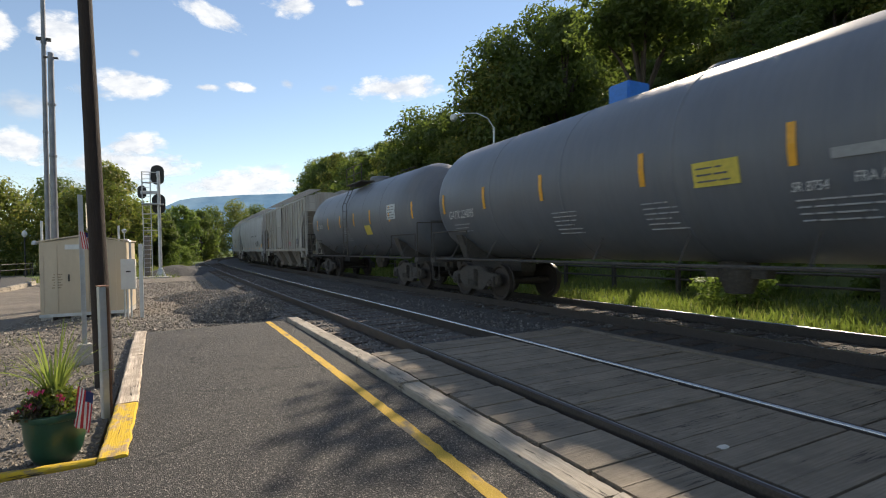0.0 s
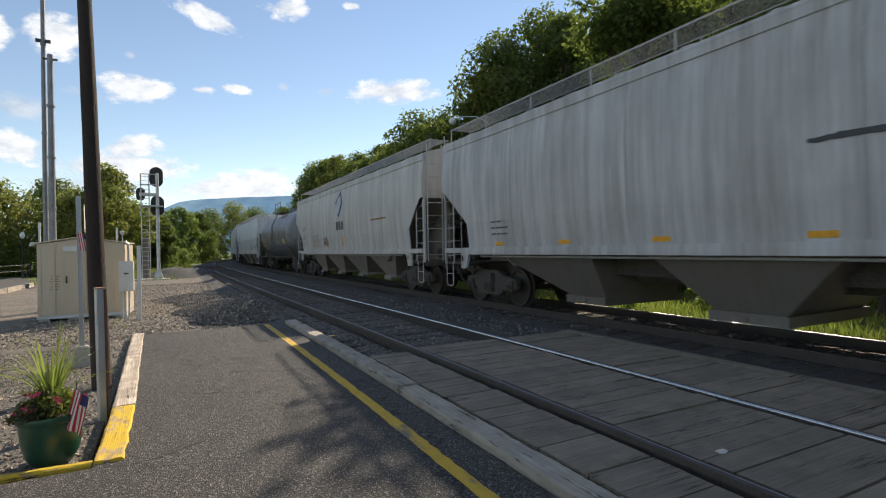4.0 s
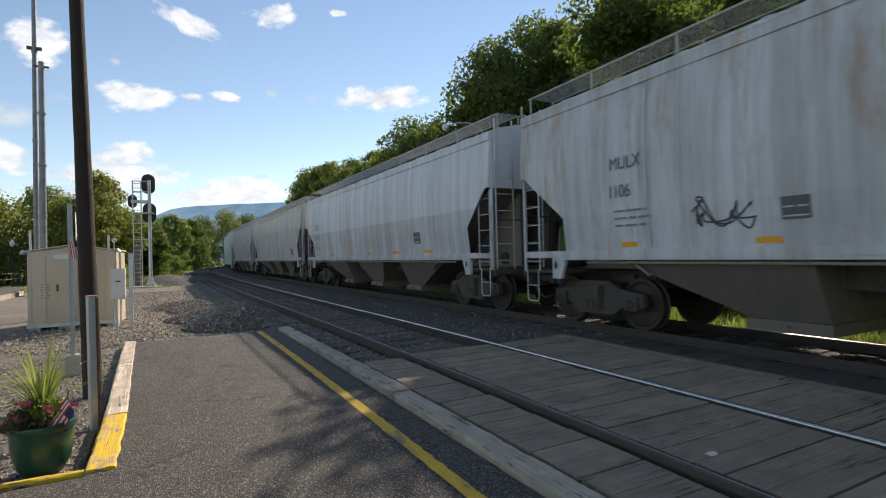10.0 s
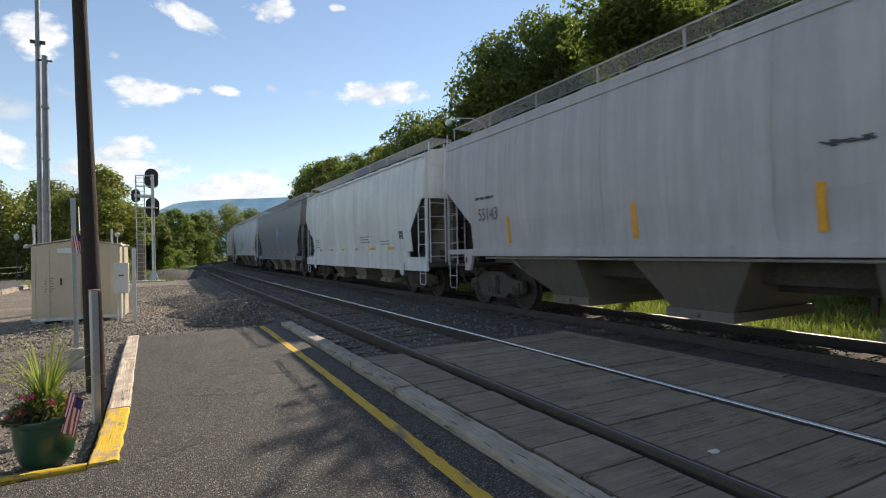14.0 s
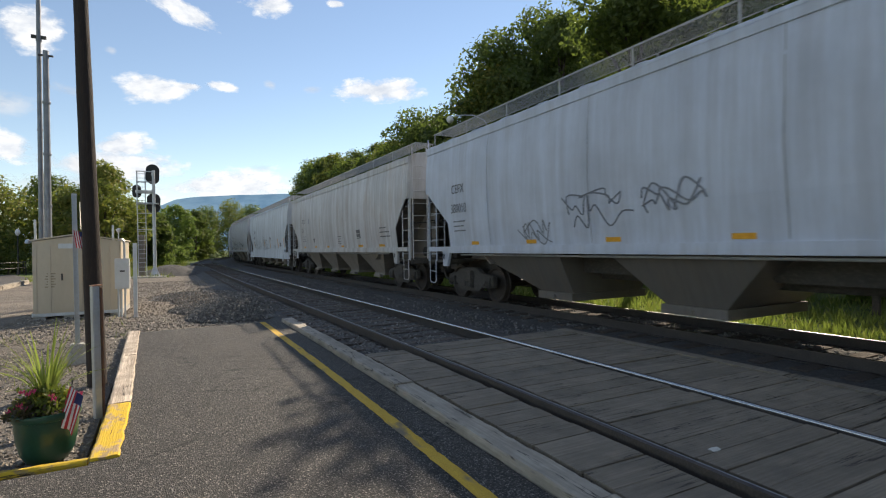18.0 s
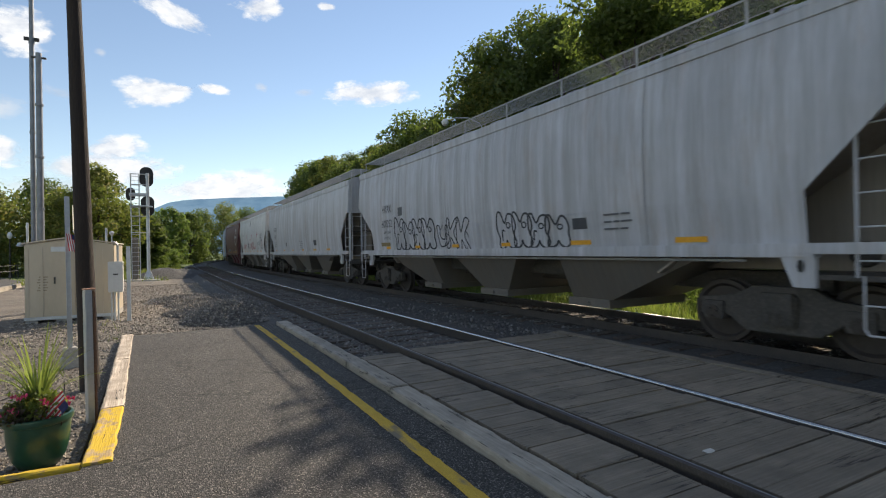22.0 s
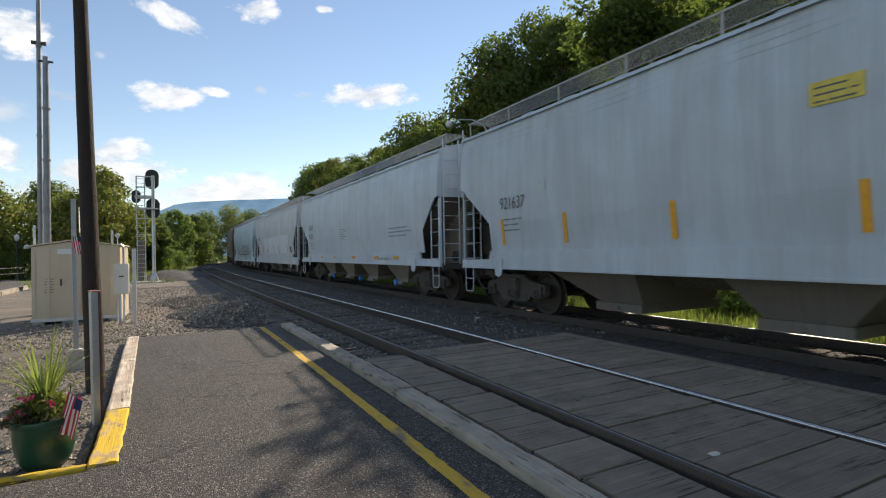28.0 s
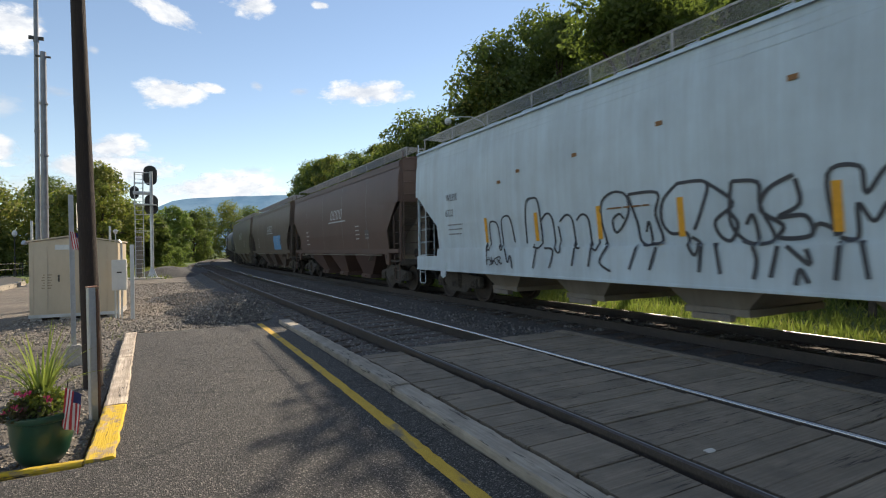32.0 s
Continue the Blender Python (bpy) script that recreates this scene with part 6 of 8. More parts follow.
        car_code(car, H, x, "", "74492", INK, z=2.25, inset=1.08, gap=0.4, small=False)
        plate(car, 6.15, 5.55, 2.5, 2.68, FADED, x, "marking", "painted-over dark stencil", 0.003)
        bars(car, 3.3, 1.76, 0.95, 3, 0.1, INK, x)
        for y, mat in ((5.2, SPRAY), (2.15, BLUE)):
            part("sill_disc", Geo().lathe([(0.002, -1.541), (0.05, -1.541), (0.055, -1.528)], 14, "x", (0, y, 1.2)), mat, car, "small round disc on the sill")
        plate(car, 3.6, 3.2, 1.18, 1.27, PALE, lambda z: 1.535, "data_plate", "small pale plate on the sill")
        lettering(car, "LD LMT 188800 LB", 0.12, 6.15, 1.6, INK, x, 0.65)
        lettering(car, "LT WT 62800 LB NEW 06-88", 0.12, 6.15, 1.43, INK, x, 0.6)
        plate(car, 6.35, 5.0, 1.46, 2.22, PATCH, x, "paint_patch", "fresh white paint patch", 0.0015)
        plate(car, 3.7, -4.6, 1.46, 2.6, PATCH, x, "paint_patch", "fresh white paint patch", 0.0015)
        sq = Geo()
        stroke(sq, [(4.85, 2.02), (4.58, 2.02), (4.58, 2.28), (4.85, 2.28)], 0.025, x, 0.018, True)
        part("stencil_box", sq, INK, car, "small boxed stencil")
        lettering(car, "C", 0.14, 4.76, 2.06, INK, x)
        for y in (6.3, 4.35, 2.35, 0.2, -1.65, -4.25):
            plate(car, y, y - 0.12, 1.45, 1.98 if y < 6 else 2.4, ORANGE, x, "reflector", "upright orange reflective strip")
        data_plate(car, -5.0, 1.5, x, 0.42)
    elif i == 23:
        car_code(car, H, x, "WLPX", "6722", INK, z=2.66, gap=0.4, size=0.26, inset=H - 5.78)
        reflectors(car, H, x, "v", (3.99, 2.15, 0.45, -1.13, -3.08))
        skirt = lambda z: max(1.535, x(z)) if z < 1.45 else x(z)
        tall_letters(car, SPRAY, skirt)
        tag(car, 3.85, 1.02, 0.5, 0.2, SPRAY, skirt, 234, 0.025)
        for y, z in ((2.7, 3.0), (3.4, 2.85), (-0.8, 3.22), (-2.65, 3.35), (1.0, 3.05)):
            plate(car, y, y - 0.12, z, z + 0.07, RUSTY, x, "rust_spot", "small rust spot")
        bars(car, 0.2, 2.04, 1.05, 1, 0.1, RUSTY, x, label="faded red stencilled line")
    elif i in (24, 25, 26):
        g = Geo()
        for k in range(4):
            y = 0.6 - 0.42 * k
            stroke(g, [(y, 2.75), (y - 0.12, 3.1), (y - 0.34, 3.1), (y - 0.22, 2.75)], 0.07, x, 0.016, True)
        stroke(g, [(0.9, 2.62), (-1.4, 2.62)], 0.05, x, 0.0165)
        part("emblem", g, PALE, car, "slanted pale emblem shapes")
        bars(car, -2.6, 2.3, 0.5, 4, 0.16, WHITE, x)
        data_plate(car, -3.6, 1.8, x, 0.4)
        bars(car, 4.9, 2.3, 0.6, 4, 0.2, WHITE, x)
        if i == 25:
            plate(car, -1.5, -3.8, 1.5, 2.4, CYAN, x, "paint_patch", "sprayed blue patch", 0.003)


def make_train():
    black = car_paint("tank_black", (0.14, 0.152, 0.178), dirt=(0.18, 0.18, 0.18), amount=0.3, rough=0.46)
    for i in range(len(GAPS) - 1):
        u0, u1 = GAPS[i], GAPS[i + 1]
        L = u1 - u0
        if i in (0, 1, 5, 27, 28):
            label = {0: "long black tank car with a blue valve cover", 5: "black tank car with yellow stencils and white spray tags"}.get(i, "black tank car with yellow reflective strips")
            car, H, xat = tank_car(L, black, label, rail_top=i != 0, cover=BLUE if i == 0 else None)
        else:
            col, kind, kw, label = spec(i)
            paint = car_paint("hopper_paint", col, seed=i, **kw)
            dark = i in (19, 24, 25, 26)
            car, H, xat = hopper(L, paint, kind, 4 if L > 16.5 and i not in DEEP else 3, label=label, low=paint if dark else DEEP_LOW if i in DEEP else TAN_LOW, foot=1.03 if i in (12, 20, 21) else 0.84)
        if i not in (0, 1, 2, 5, 11, 12, 15, 20, 21, 22, 23, 27, 28):
            rnd = random.Random(i)
            for k in range(1, 5):
                g, y = Geo(), -H + 2 * H * k / 5
                stroke(g, [(y + rnd.uniform(-0.012, 0.012), 1.46 + 0.29 * q) for q in range(10)], 0.014, xat, 0.0135)
                part("panel_seam", g, SEAM, car, "grimy weld seam between side sheets")
        plain_parts = set(car.children)
        dress(i, car, H, xat)
        for ob in car.children:
            if ob not in plain_parts and i < len(SLIDE):
                ob.matrix_basis = Matrix.Translation((0, -SLIDE[i], 0)) @ ob.matrix_basis
        TRAIN.append((car, u0, u1))


make_train()

# ---- sky and distance ----
def cloud_material(name, soft, strength, grey):
    m, nt, b = material(name)
    nt.nodes.remove(b)
    out = nt.nodes["Material Output"]
    tc = nt.nodes.new("ShaderNodeTexCoord")
    info = nt.nodes.new("ShaderNodeObjectInfo")
    off = node(nt, "ShaderNodeVectorMath", operation="SCALE")
    comb = nt.nodes.new("ShaderNodeCombineXYZ")
    for k in ("X", "Y", "Z"):
        nt.links.new(info.outputs["Random"], comb.inputs[k])
    nt.links.new(comb.outputs[0], off.inputs[0])
    off.inputs["Scale"].default_value = 4000.0
    add = node(nt, "ShaderNodeVectorMath", operation="ADD")
    nt.links.new(tc.outputs["Object"], add.inputs[0])
    nt.links.new(off.outputs[0], add.inputs[1])
    flatter = node(nt, "ShaderNodeMapping")
    flatter.inputs["Scale"].default_value = (0.62, 1.1, 1.0)
    flatter.inputs["Rotation"].default_value = (0.0, 0.0, 0.25)
    nt.links.new(add.outputs[0], flatter.inputs["Vector"])
    n1 = noise_tex(nt, flatter.outputs[0], 0.012, 9, 0.62)
    n2 = noise_tex(nt, flatter.outputs[0], 0.0055, 5, 0.5)
    # falls off towards the rim of the sheet
    cen = node(nt, "ShaderNodeVectorMath", operation="SUBTRACT")
    nt.links.new(tc.outputs["Generated"], cen.inputs[0])
    cen.inputs[1].default_value = (0.5, 0.5, 0.0)
    flat = node(nt, "ShaderNodeVectorMath", operation="MULTIPLY")
    flat.inputs[1].default_value = (1.0, 1.0, 0.0)
    nt.links.new(cen.outputs[0], flat.inputs[0])
    ln = node(nt, "ShaderNodeVectorMath", operation="LENGTH")
    nt.links.new(flat.outputs[0], ln.inputs[0])
    rim = node(nt, "ShaderNodeMapRange")
    rim.inputs["From Min"].default_value, rim.inputs["From Max"].default_value = 0.5, 0.06
    rim.inputs["To Min"].default_value, rim.inputs["To Max"].default_value = -0.95, 0.3
    nt.links.new(ln.outputs["Value"], rim.inputs["Value"])
    s1 = node(nt, "ShaderNodeMath", operation="MULTIPLY_ADD")
    nt.links.new(n1, s1.inputs[0])
    s1.inputs[1].default_value = 2.0
    nt.links.new(rim.outputs[0], s1.inputs[2])
    s2 = node(nt, "ShaderNodeMath", operation="MULTIPLY_ADD")
    nt.links.new(n2, s2.inputs[0])
    s2.inputs[1].default_value = 1.0
    nt.links.new(s1.outputs[0], s2.inputs[2])
    dens = node(nt, "ShaderNodeMapRange")
    dens.inputs["From Min"].default_value, dens.inputs["From Max"].default_value = 1.08, 1.08 + soft
    nt.links.new(s2.outputs[0], dens.inputs["Value"])
    top = node(nt, "ShaderNodeMath", operation="MULTIPLY")
    nt.links.new(dens.outputs[0], top.inputs[0])
    top.inputs[1].default_value = 0.97 if strength > 0.7 else 0.7
    # sunlight on the cloud is put in as its own glow
    em = nt.nodes.new("ShaderNodeEmission")
    col = mix(nt, ramp(nt, n1, [(0.38, (0, 0, 0)), (0.6, (1, 1, 1))]), grey, (0.88, 0.94, 1.0))
    nt.links.new(col, em.inputs["Color"])
    em.inputs["Strength"].default_value = strength
    tr = nt.nodes.new("ShaderNodeBsdfTransparent")
    mx = nt.nodes.new("ShaderNodeMixShader")
    nt.links.new(top.outputs[0], mx.inputs[0])
    nt.links.new(tr.outputs[0], mx.inputs[1])
    nt.links.new(em.outputs[0], mx.inputs[2])
    nt.links.new(mx.outputs[0], out.inputs["Surface"])
    return m


CLOUDS = []


def sky_place(az, el, r):
    a, e = radians(az), radians(el)
    return Vector((r * math.sin(a) * math.cos(e), r * math.cos(a) * math.cos(e), 1.42 + r * math.sin(e)))


def make_clouds():
    bright = cloud_material("glowing_cloud", 0.4, 0.8, (0.6, 0.68, 0.8))
    faint = cloud_material("thin_cloud", 0.95, 0.66, (0.56, 0.65, 0.78))
    # azimuth, elevation, width and height in degrees, tilt, drift, thin or bright
    rows = ((2.6, 23.0, 7.6, 2.0, 20, -3.9, 0), (10.6, 24.8, 5.2, 2.2, -8, -3.6, 0), (-4.8, 15.6, 7.0, 3.0, -6, 4.0, 0), (5.0, 16.7, 4.4, 1.2, 4, -2.5, 0), (1.8, 16.3, 3.4, 0.9, -6, -2.5, 0),
            (22.4, 17.4, 11.4, 2.7, -3, -2.9, 0), (-10.2, 19.2, 5.2, 4.0, -8, -3.0, 0), (-14.6, 18.6, 2.8, 3.6, 0, -2.0, 0), (-4.7, 10.2, 6.0, 2.4, -5, -1.0, 0), (-7.4, 8.2, 9.0, 2.2, 0, -1.0, 1),
            (-13.6, 9.4, 6.0, 3.0, 0, -1.4, 0), (-13.2, 12.8, 5.6, 2.6, -4, -2.0, 1), (4.8, 6.7, 17.0, 3.8, -3, -1.0, 0), (-5.6, 8.3, 12.0, 3.0, -2, -1.0, 0), (8.4, 8.8, 4.0, 1.3, -4, -1.6, 1), (-4.4, 18.6, 1.2, 0.9, 0, -2.8, 1),
            (17.3, 25.5, 2.2, 0.9, 0, -3.4, 0), (14.4, 17.1, 3.0, 1.0, 0, -2.7, 1), (9.9, 17.3, 1.6, 1.0, 20, -2.6, 1), (-7.5, 6.4, 18.0, 3.0, -2, -1.4, 1), (-8.0, 14.6, 4.0, 1.6, 0, -2.0, 1),
            (-26, 17, 8, 4, 0, -2.4, 1), (-34, 24, 9, 4, 0, -2.4, 0))
    r = 2600.0
    rnd = random.Random(50)
    # unseen glowing clouds round the rest of the sky, added to lift the shade
    for k in range(64):
        rows += ((-40 - k * 3.9 + rnd.uniform(-4, 4), 8 + 74 * rnd.random() ** 1.3, rnd.uniform(10, 20), rnd.uniform(5, 9), rnd.uniform(-15, 15), -2.5, int(k % 3 == 0)),)
    for az, el, w, h, tilt, drift, thin in rows:
        hw, hh = r * math.tan(radians(w / 2)) * 1.4, r * math.tan(radians(h / 2)) * 1.5
        g = Geo().add([(-hw, -hh, 0), (hw, -hh, 0), (hw, hh, 0), (-hw, hh, 0)], [(0, 1, 2, 3)])
        ob = tagged(part("cloud", g, faint if thin else bright), "thin white cloud with painted glow drifting in blue sky" if thin else "white fair-weather cloud with painted glow in blue sky", "cloud", "clouds", "structure")
        CLOUDS.append((ob, az, el, tilt, drift, r))
        ob.matrix_basis = look(sky_place(az, el, r), (0, 0, 1.42), tilt)


make_clouds()


def make_mountain():
    m, nt, b = material("glowing_haze_ridge")
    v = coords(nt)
    # distance haze is painted: blue tones given off as glow, not lit
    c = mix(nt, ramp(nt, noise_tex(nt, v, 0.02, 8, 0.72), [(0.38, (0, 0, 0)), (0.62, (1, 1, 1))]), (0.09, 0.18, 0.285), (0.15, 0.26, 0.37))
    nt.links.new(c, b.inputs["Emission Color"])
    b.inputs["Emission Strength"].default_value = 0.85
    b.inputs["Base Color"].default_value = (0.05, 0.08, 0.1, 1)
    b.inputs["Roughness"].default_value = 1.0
    g = Geo()
    n = 90
    rows = []
    for k, (r, f) in enumerate(((1500, 0.0), (1650, 0.55), (1800, 1.0), (2100, 0.2))):
        row = []
        for i in range(n + 1):
            az = -40 + 110 * i / n
            el = np.interp(az, [-40, -12, -4.5, -2.4, -1.7, -0.2, 3.4, 6.2, 10.2, 20, 40, 70], [1.0, 2.2, 3.6, 4.35, 5.0, 5.45, 5.8, 5.95, 6.15, 6.4, 5.5, 4.0])
            el += 0.06 * noise.noise((az * 0.9, k, 0)) + 0.03 * noise.noise((az * 6, k, 3))
            z = 1800 * math.tan(radians(float(el))) * f
            a = radians(az)
            row.append((r * math.sin(a), r * math.cos(a), z - 3))
        rows.append(row)
    c_ = n + 1
    g.v = [p for row in rows for p in row]
    g.f = [(i * c_ + j, i * c_ + j + 1, (i + 1) * c_ + j + 1, (i + 1) * c_ + j) for i in range(3) for j in range(n)]
    tagged(part("backdrop_mountain", g, m, smooth=True), "wooded mountain ridge on the horizon, haze painted as blue glow", "mountain", kind="structure")


make_mountain()


# ---- trees ----
def leaf_material(name, c1, c2, yellow=None):
    m, nt, b = material(name)
    geo = nt.nodes.new("ShaderNodeNewGeometry")
    stops = [(0.0, tuple(0.55 * x for x in c1)), (0.45, c1), (0.9, c2)]
    if yellow:
        stops = [(0.0, tuple(0.55 * x for x in c1)), (0.4, c1), (0.78, c2), (0.95, yellow)]
    col = ramp(nt, geo.outputs["Random Per Island"], stops)
    v = coords(nt)
    col = mix(nt, ramp(nt, noise_tex(nt, v, 0.5, 3), [(0.4, (0, 0, 0)), (0.7, (1, 1, 1))]), col, tuple(0.7 * x for x in c2))
    nt.links.new(col, b.inputs["Base Color"])
    b.inputs["Roughness"].default_value = 0.6
    tl = nt.nodes.new("ShaderNodeBsdfTranslucent")
    bright = mix(nt, 0.35, col, (0.3, 0.42, 0.06))
    nt.links.new(bright, tl.inputs["Color"])
    mx = nt.nodes.new("ShaderNodeMixShader")
    mx.inputs[0].default_value = 0.5
    nt.links.new(b.outputs[0], mx.inputs[1])
    nt.links.new(tl.outputs[0], mx.inputs[2])
    nt.links.new(mx.outputs[0], nt.nodes["Material Output"].inputs["Surface"])
    return m


BARK = grainy("tree_bark", (0.06, 0.045, 0.035), (0.12, 0.095, 0.075), 4, 30, 0.95, 0.8, 0.02, stretch=(4, 4, 0.8))
LEAF = leaf_material("broad_leaves", (0.07, 0.105, 0.024), (0.125, 0.16, 0.042))
LEAF_Y = leaf_material("early_autumn_leaves", (0.13, 0.165, 0.035), (0.25, 0.25, 0.055), (0.38, 0.3, 0.07))
LEAF_B = leaf_material("shrub_leaves", (0.13, 0.2, 0.04), (0.21, 0.29, 0.065))


def crown_mesh(name, height, width, n, seed, leaf, mat, low=0.22, lobes=16, lean=0.0):
    """Leaves in many uneven clumps, with gaps between them."""
    rs = np.random.RandomState(seed)
    cs = []
    for i in range(lobes):
        f = (i + 0.5) / lobes
        z = height * (low + (0.97 - low) * f)
        rmax = width * 0.5 * (math.sin(math.pi * (0.16 + 0.8 * f)) ** 0.8)
        a = i * 2.4 + rs.uniform(-0.5, 0.5)
        rr = rmax * rs.uniform(0.45, 0.8) if f < 0.9 else 0.1 * width * rs.uniform(0, 1)
        cs.append((rr * math.cos(a) + lean * z, rr * math.sin(a), z, width * rs.uniform(0.13, 0.24)))
    if low < 0.6:
        cs.append((lean * height * 0.6, 0, height * 0.62, width * 0.3))
    per = n // len(cs)
    pts, nor = [], []
    for x, y, z, r in cs:
        d = rs.normal(size=(per, 3))
        d /= np.linalg.norm(d, axis=1)[:, None]
        rad = r * rs.uniform(0.35, 1.0, size=(per, 1)) ** 0.5 * rs.uniform(0.8, 1.18, size=(per, 1))
        p = np.array([x, y, z]) + d * rad * np.array([1, 1, 0.72])
        keep = p[:, 2] > 0.05
        pts.append(p[keep])
        nor.append(d[keep])
    p, d = np.concatenate(pts), np.concatenate(nor)
    k = len(p)
    up = d + rs.normal(size=(k, 3)) * 0.7 + np.array([0, 0, 0.35])
    up /= np.linalg.norm(up, axis=1)[:, None]
    t = np.cross(up, rs.normal(size=(k, 3)))
    t /= np.linalg.norm(t, axis=1)[:, None] + 1e-9
    b = np.cross(up, t)
    s = leaf * rs.uniform(0.55, 1.25, size=(k, 1))
    v = np.stack([p - t * s, p - b * s * 0.55 + up * s * 0.12, p + t * s, p + b * s * 0.55 + up * s * 0.12], 1).reshape(-1, 3)
    me = bpy.data.meshes.new(name)
    me.from_pydata(v.tolist(), [], [(4 * i, 4 * i + 1, 4 * i + 2, 4 * i + 3) for i in range(k)])
    me.materials.append(mat)
    return me, cs


def tree(name, label, height, width, n, seed, leaf, mat, low=0.22, lobes=16, trunk=0.22, category="tree", group=""):
    ob = tagged(empty(name), label, category, group)
    me, cs = crown_mesh("crown", height, width, n, seed, leaf, mat, low, lobes)
    g = Geo()
    rnd = random.Random(seed)
    x = y = 0.0
    zs = [0, height * 0.15, height * 0.35, height * 0.55, height * 0.75]
    pts = [(0, 0, -0.5)]
    for z in zs[1:]:
        x += rnd.uniform(-0.2, 0.2)
        y += rnd.uniform(-0.2, 0.2)
        pts.append((x, y, z))
    for i in range(len(pts) - 1):
        f0, f1 = 1 - i * 0.19, 1 - (i + 1) * 0.19
        g.tube(pts[i], pts[i + 1], trunk * f0, 9, trunk * f1)
    part("trunk", g, BARK, ob, smooth=True)
    for cx, cy, cz, r in cs[:-1:2]:
        base = pts[min(len(pts) - 2, 1 + int(cz / height * 3))]
        mid = ((base[0] + cx) / 2, (base[1] + cy) / 2, (base[2] + cz) / 2 + 0.03 * height)
        lg = Geo().tube(base, mid, trunk * 0.4, 6, trunk * 0.28).tube(mid, (cx, cy, cz), trunk * 0.28, 6, trunk * 0.1)
        part("limb", lg, BARK, ob, smooth=True)
    crown = part("crown", me, None, ob)
    return ob


def make_trees():
    hill = "hillside woodland trees"
    proto = []
    for k in range(6):
        mat = (LEAF, LEAF, LEAF_Y, LEAF, LEAF, LEAF_Y)[k]
        proto.append(tree("tree", "tall dark green broadleaf tree on the hillside", 13.0, (7.5, 8.5, 7.0, 8.0, 9.0, 7.2)[k], 15000, 300 + k, 0.165, mat, 0.14, 22 + k, 0.24, group=hill))
    # crown set mostly out of view to dapple the platform, sun passing below
    proto.append(tree("tree", "tall hillside tree, bare trunk and high crown shaped for its shadow", 13.0, 7.4, 9500, 320, 0.16, LEAF, 0.8, 13, 0.26, group=hill))
    used = set()
    rnd = random.Random(77)
    places = []
    # front row: line position, offset, height
    for s, X, h in ((-14, 17, 13), (-8, 18, 14), (-2, 17.2, 13.5), (15.4, 18.7, 11.7), (28.0, 20.4, 13.6), (29.0, 19.8, 11.8), (32.6, 18.2, 10.4), (36.6, 17.4, 11.6),
                    (41, 17.5, 10.2), (46, 17.0, 9.8), (52, 17.3, 10.3), (57.5, 17.2, 12.0), (63, 17.4, 12.6), (69, 17.0, 12.6), (75, 17.8, 11.6), (81, 17.0, 9.6), (88, 18, 10), (96, 18, 11)):
        places.append((s, X, h))
    for s, X, h in ((-10, 24, 13), (-3, 23.5, 14), (2, 24, 13), (26, 24, 13.5), (30, 24.5, 15.0), (36, 25, 12.5), (43, 24, 10.5), (50, 24, 10), (58, 25, 10), (66, 25, 12), (74, 25, 12), (84, 25, 11)):
        places.append((s, X, h))
    for s, X, h in ((4, 31, 9), (7, 31, 8.6), (10, 31.5, 9.0), (13, 31, 8.8), (16, 31.5, 9.2), (19, 31, 8.8), (22, 31.5, 9.2), (25.5, 31, 9.0), (29, 31.5, 9.2), (5, 24, 5.4), (8.5, 23.5, 5.0), (12, 24.5, 5.6), (15.5, 24, 5.2),
                    (19, 24.5, 5.5), (22.5, 24, 5.8), (7, 38, 13), (11, 38.5, 12.4), (15, 38, 13.2), (19, 38.5, 12.6), (23, 38, 13.2), (27, 38.5, 12.8), (31, 38, 13.2), (36, 38, 13), (10, 45, 15.4), (15, 45.5, 15), (20, 45, 15.6), (25, 45.5, 15.2),
                    (30, 45, 15.6), (35, 45.5, 15.2), (40, 45, 15.4), (33, 32, 13), (38, 32, 12), (48, 32, 9), (60, 33, 9), (0, 33, 13)):
        places.append((s, X, h))
    for i, (s, X, h) in enumerate(places):
        p, a = on(s, X)
        m = Matrix.Translation((p.x, p.y, ground_height(p.x, p.y) - 0.1)) @ pose(0, 0, 0, rnd.uniform(-3, 3), rnd.uniform(-3, 3), rnd.uniform(0, 360))
        k = 6 if 6 < s < 22 and X < 20 else i % 6
        if k not in used:
            used.add(k)
            ob = proto[k]
            ob.matrix_basis = m
        else:
            ob = copy_thing(proto[k], m)
        f = h / 13.0
        ob.scale = (0.5 * f + 0.5, 0.5 * f + 0.5, f)
    # understorey along the foot of the slope
    sp = []
    for k in range(3):
        sp.append(tree("shrub", "leafy green shrub at the foot of the slope", 2.6, 3.2, 2200, 400 + k, 0.13, LEAF_B, 0.02, 11, 0.05, "shrub", "trackside shrubs"))
    first = [True] * 3
    for i in range(34):
        s = -6 + i * 2.9 + rnd.uniform(-0.8, 0.8)
        X = rnd.uniform(13.6, 16.2)
        if i % 4 == 0:
            X = rnd.uniform(12.3, 13.2)
        if s < 22 and X < 15:
            X += 2.4
        p, a = on(s, X)
        m = Matrix.Translation((p.x, p.y, ground_height(p.x, p.y))) @ pose(0, 0, 0, 0, 0, rnd.uniform(0, 360))
        k = i % 3
        f = rnd.uniform(0.5, 1.25) if X > 13.4 else rnd.uniform(0.35, 0.6)
        if first[k]:
            first[k] = False
            ob = sp[k]
            ob.matrix_basis = m
        else:
            ob = copy_thing(sp[k], m)
        ob.scale = (f, f, f)
    ob = copy_thing(sp[0], Matrix.Translation((*on(7.4, 11.7)[0].xy, -0.3)) @ pose(0, 0, 0, 0, 0, 40))
    ob.scale = (0.56, 0.56, 0.42)
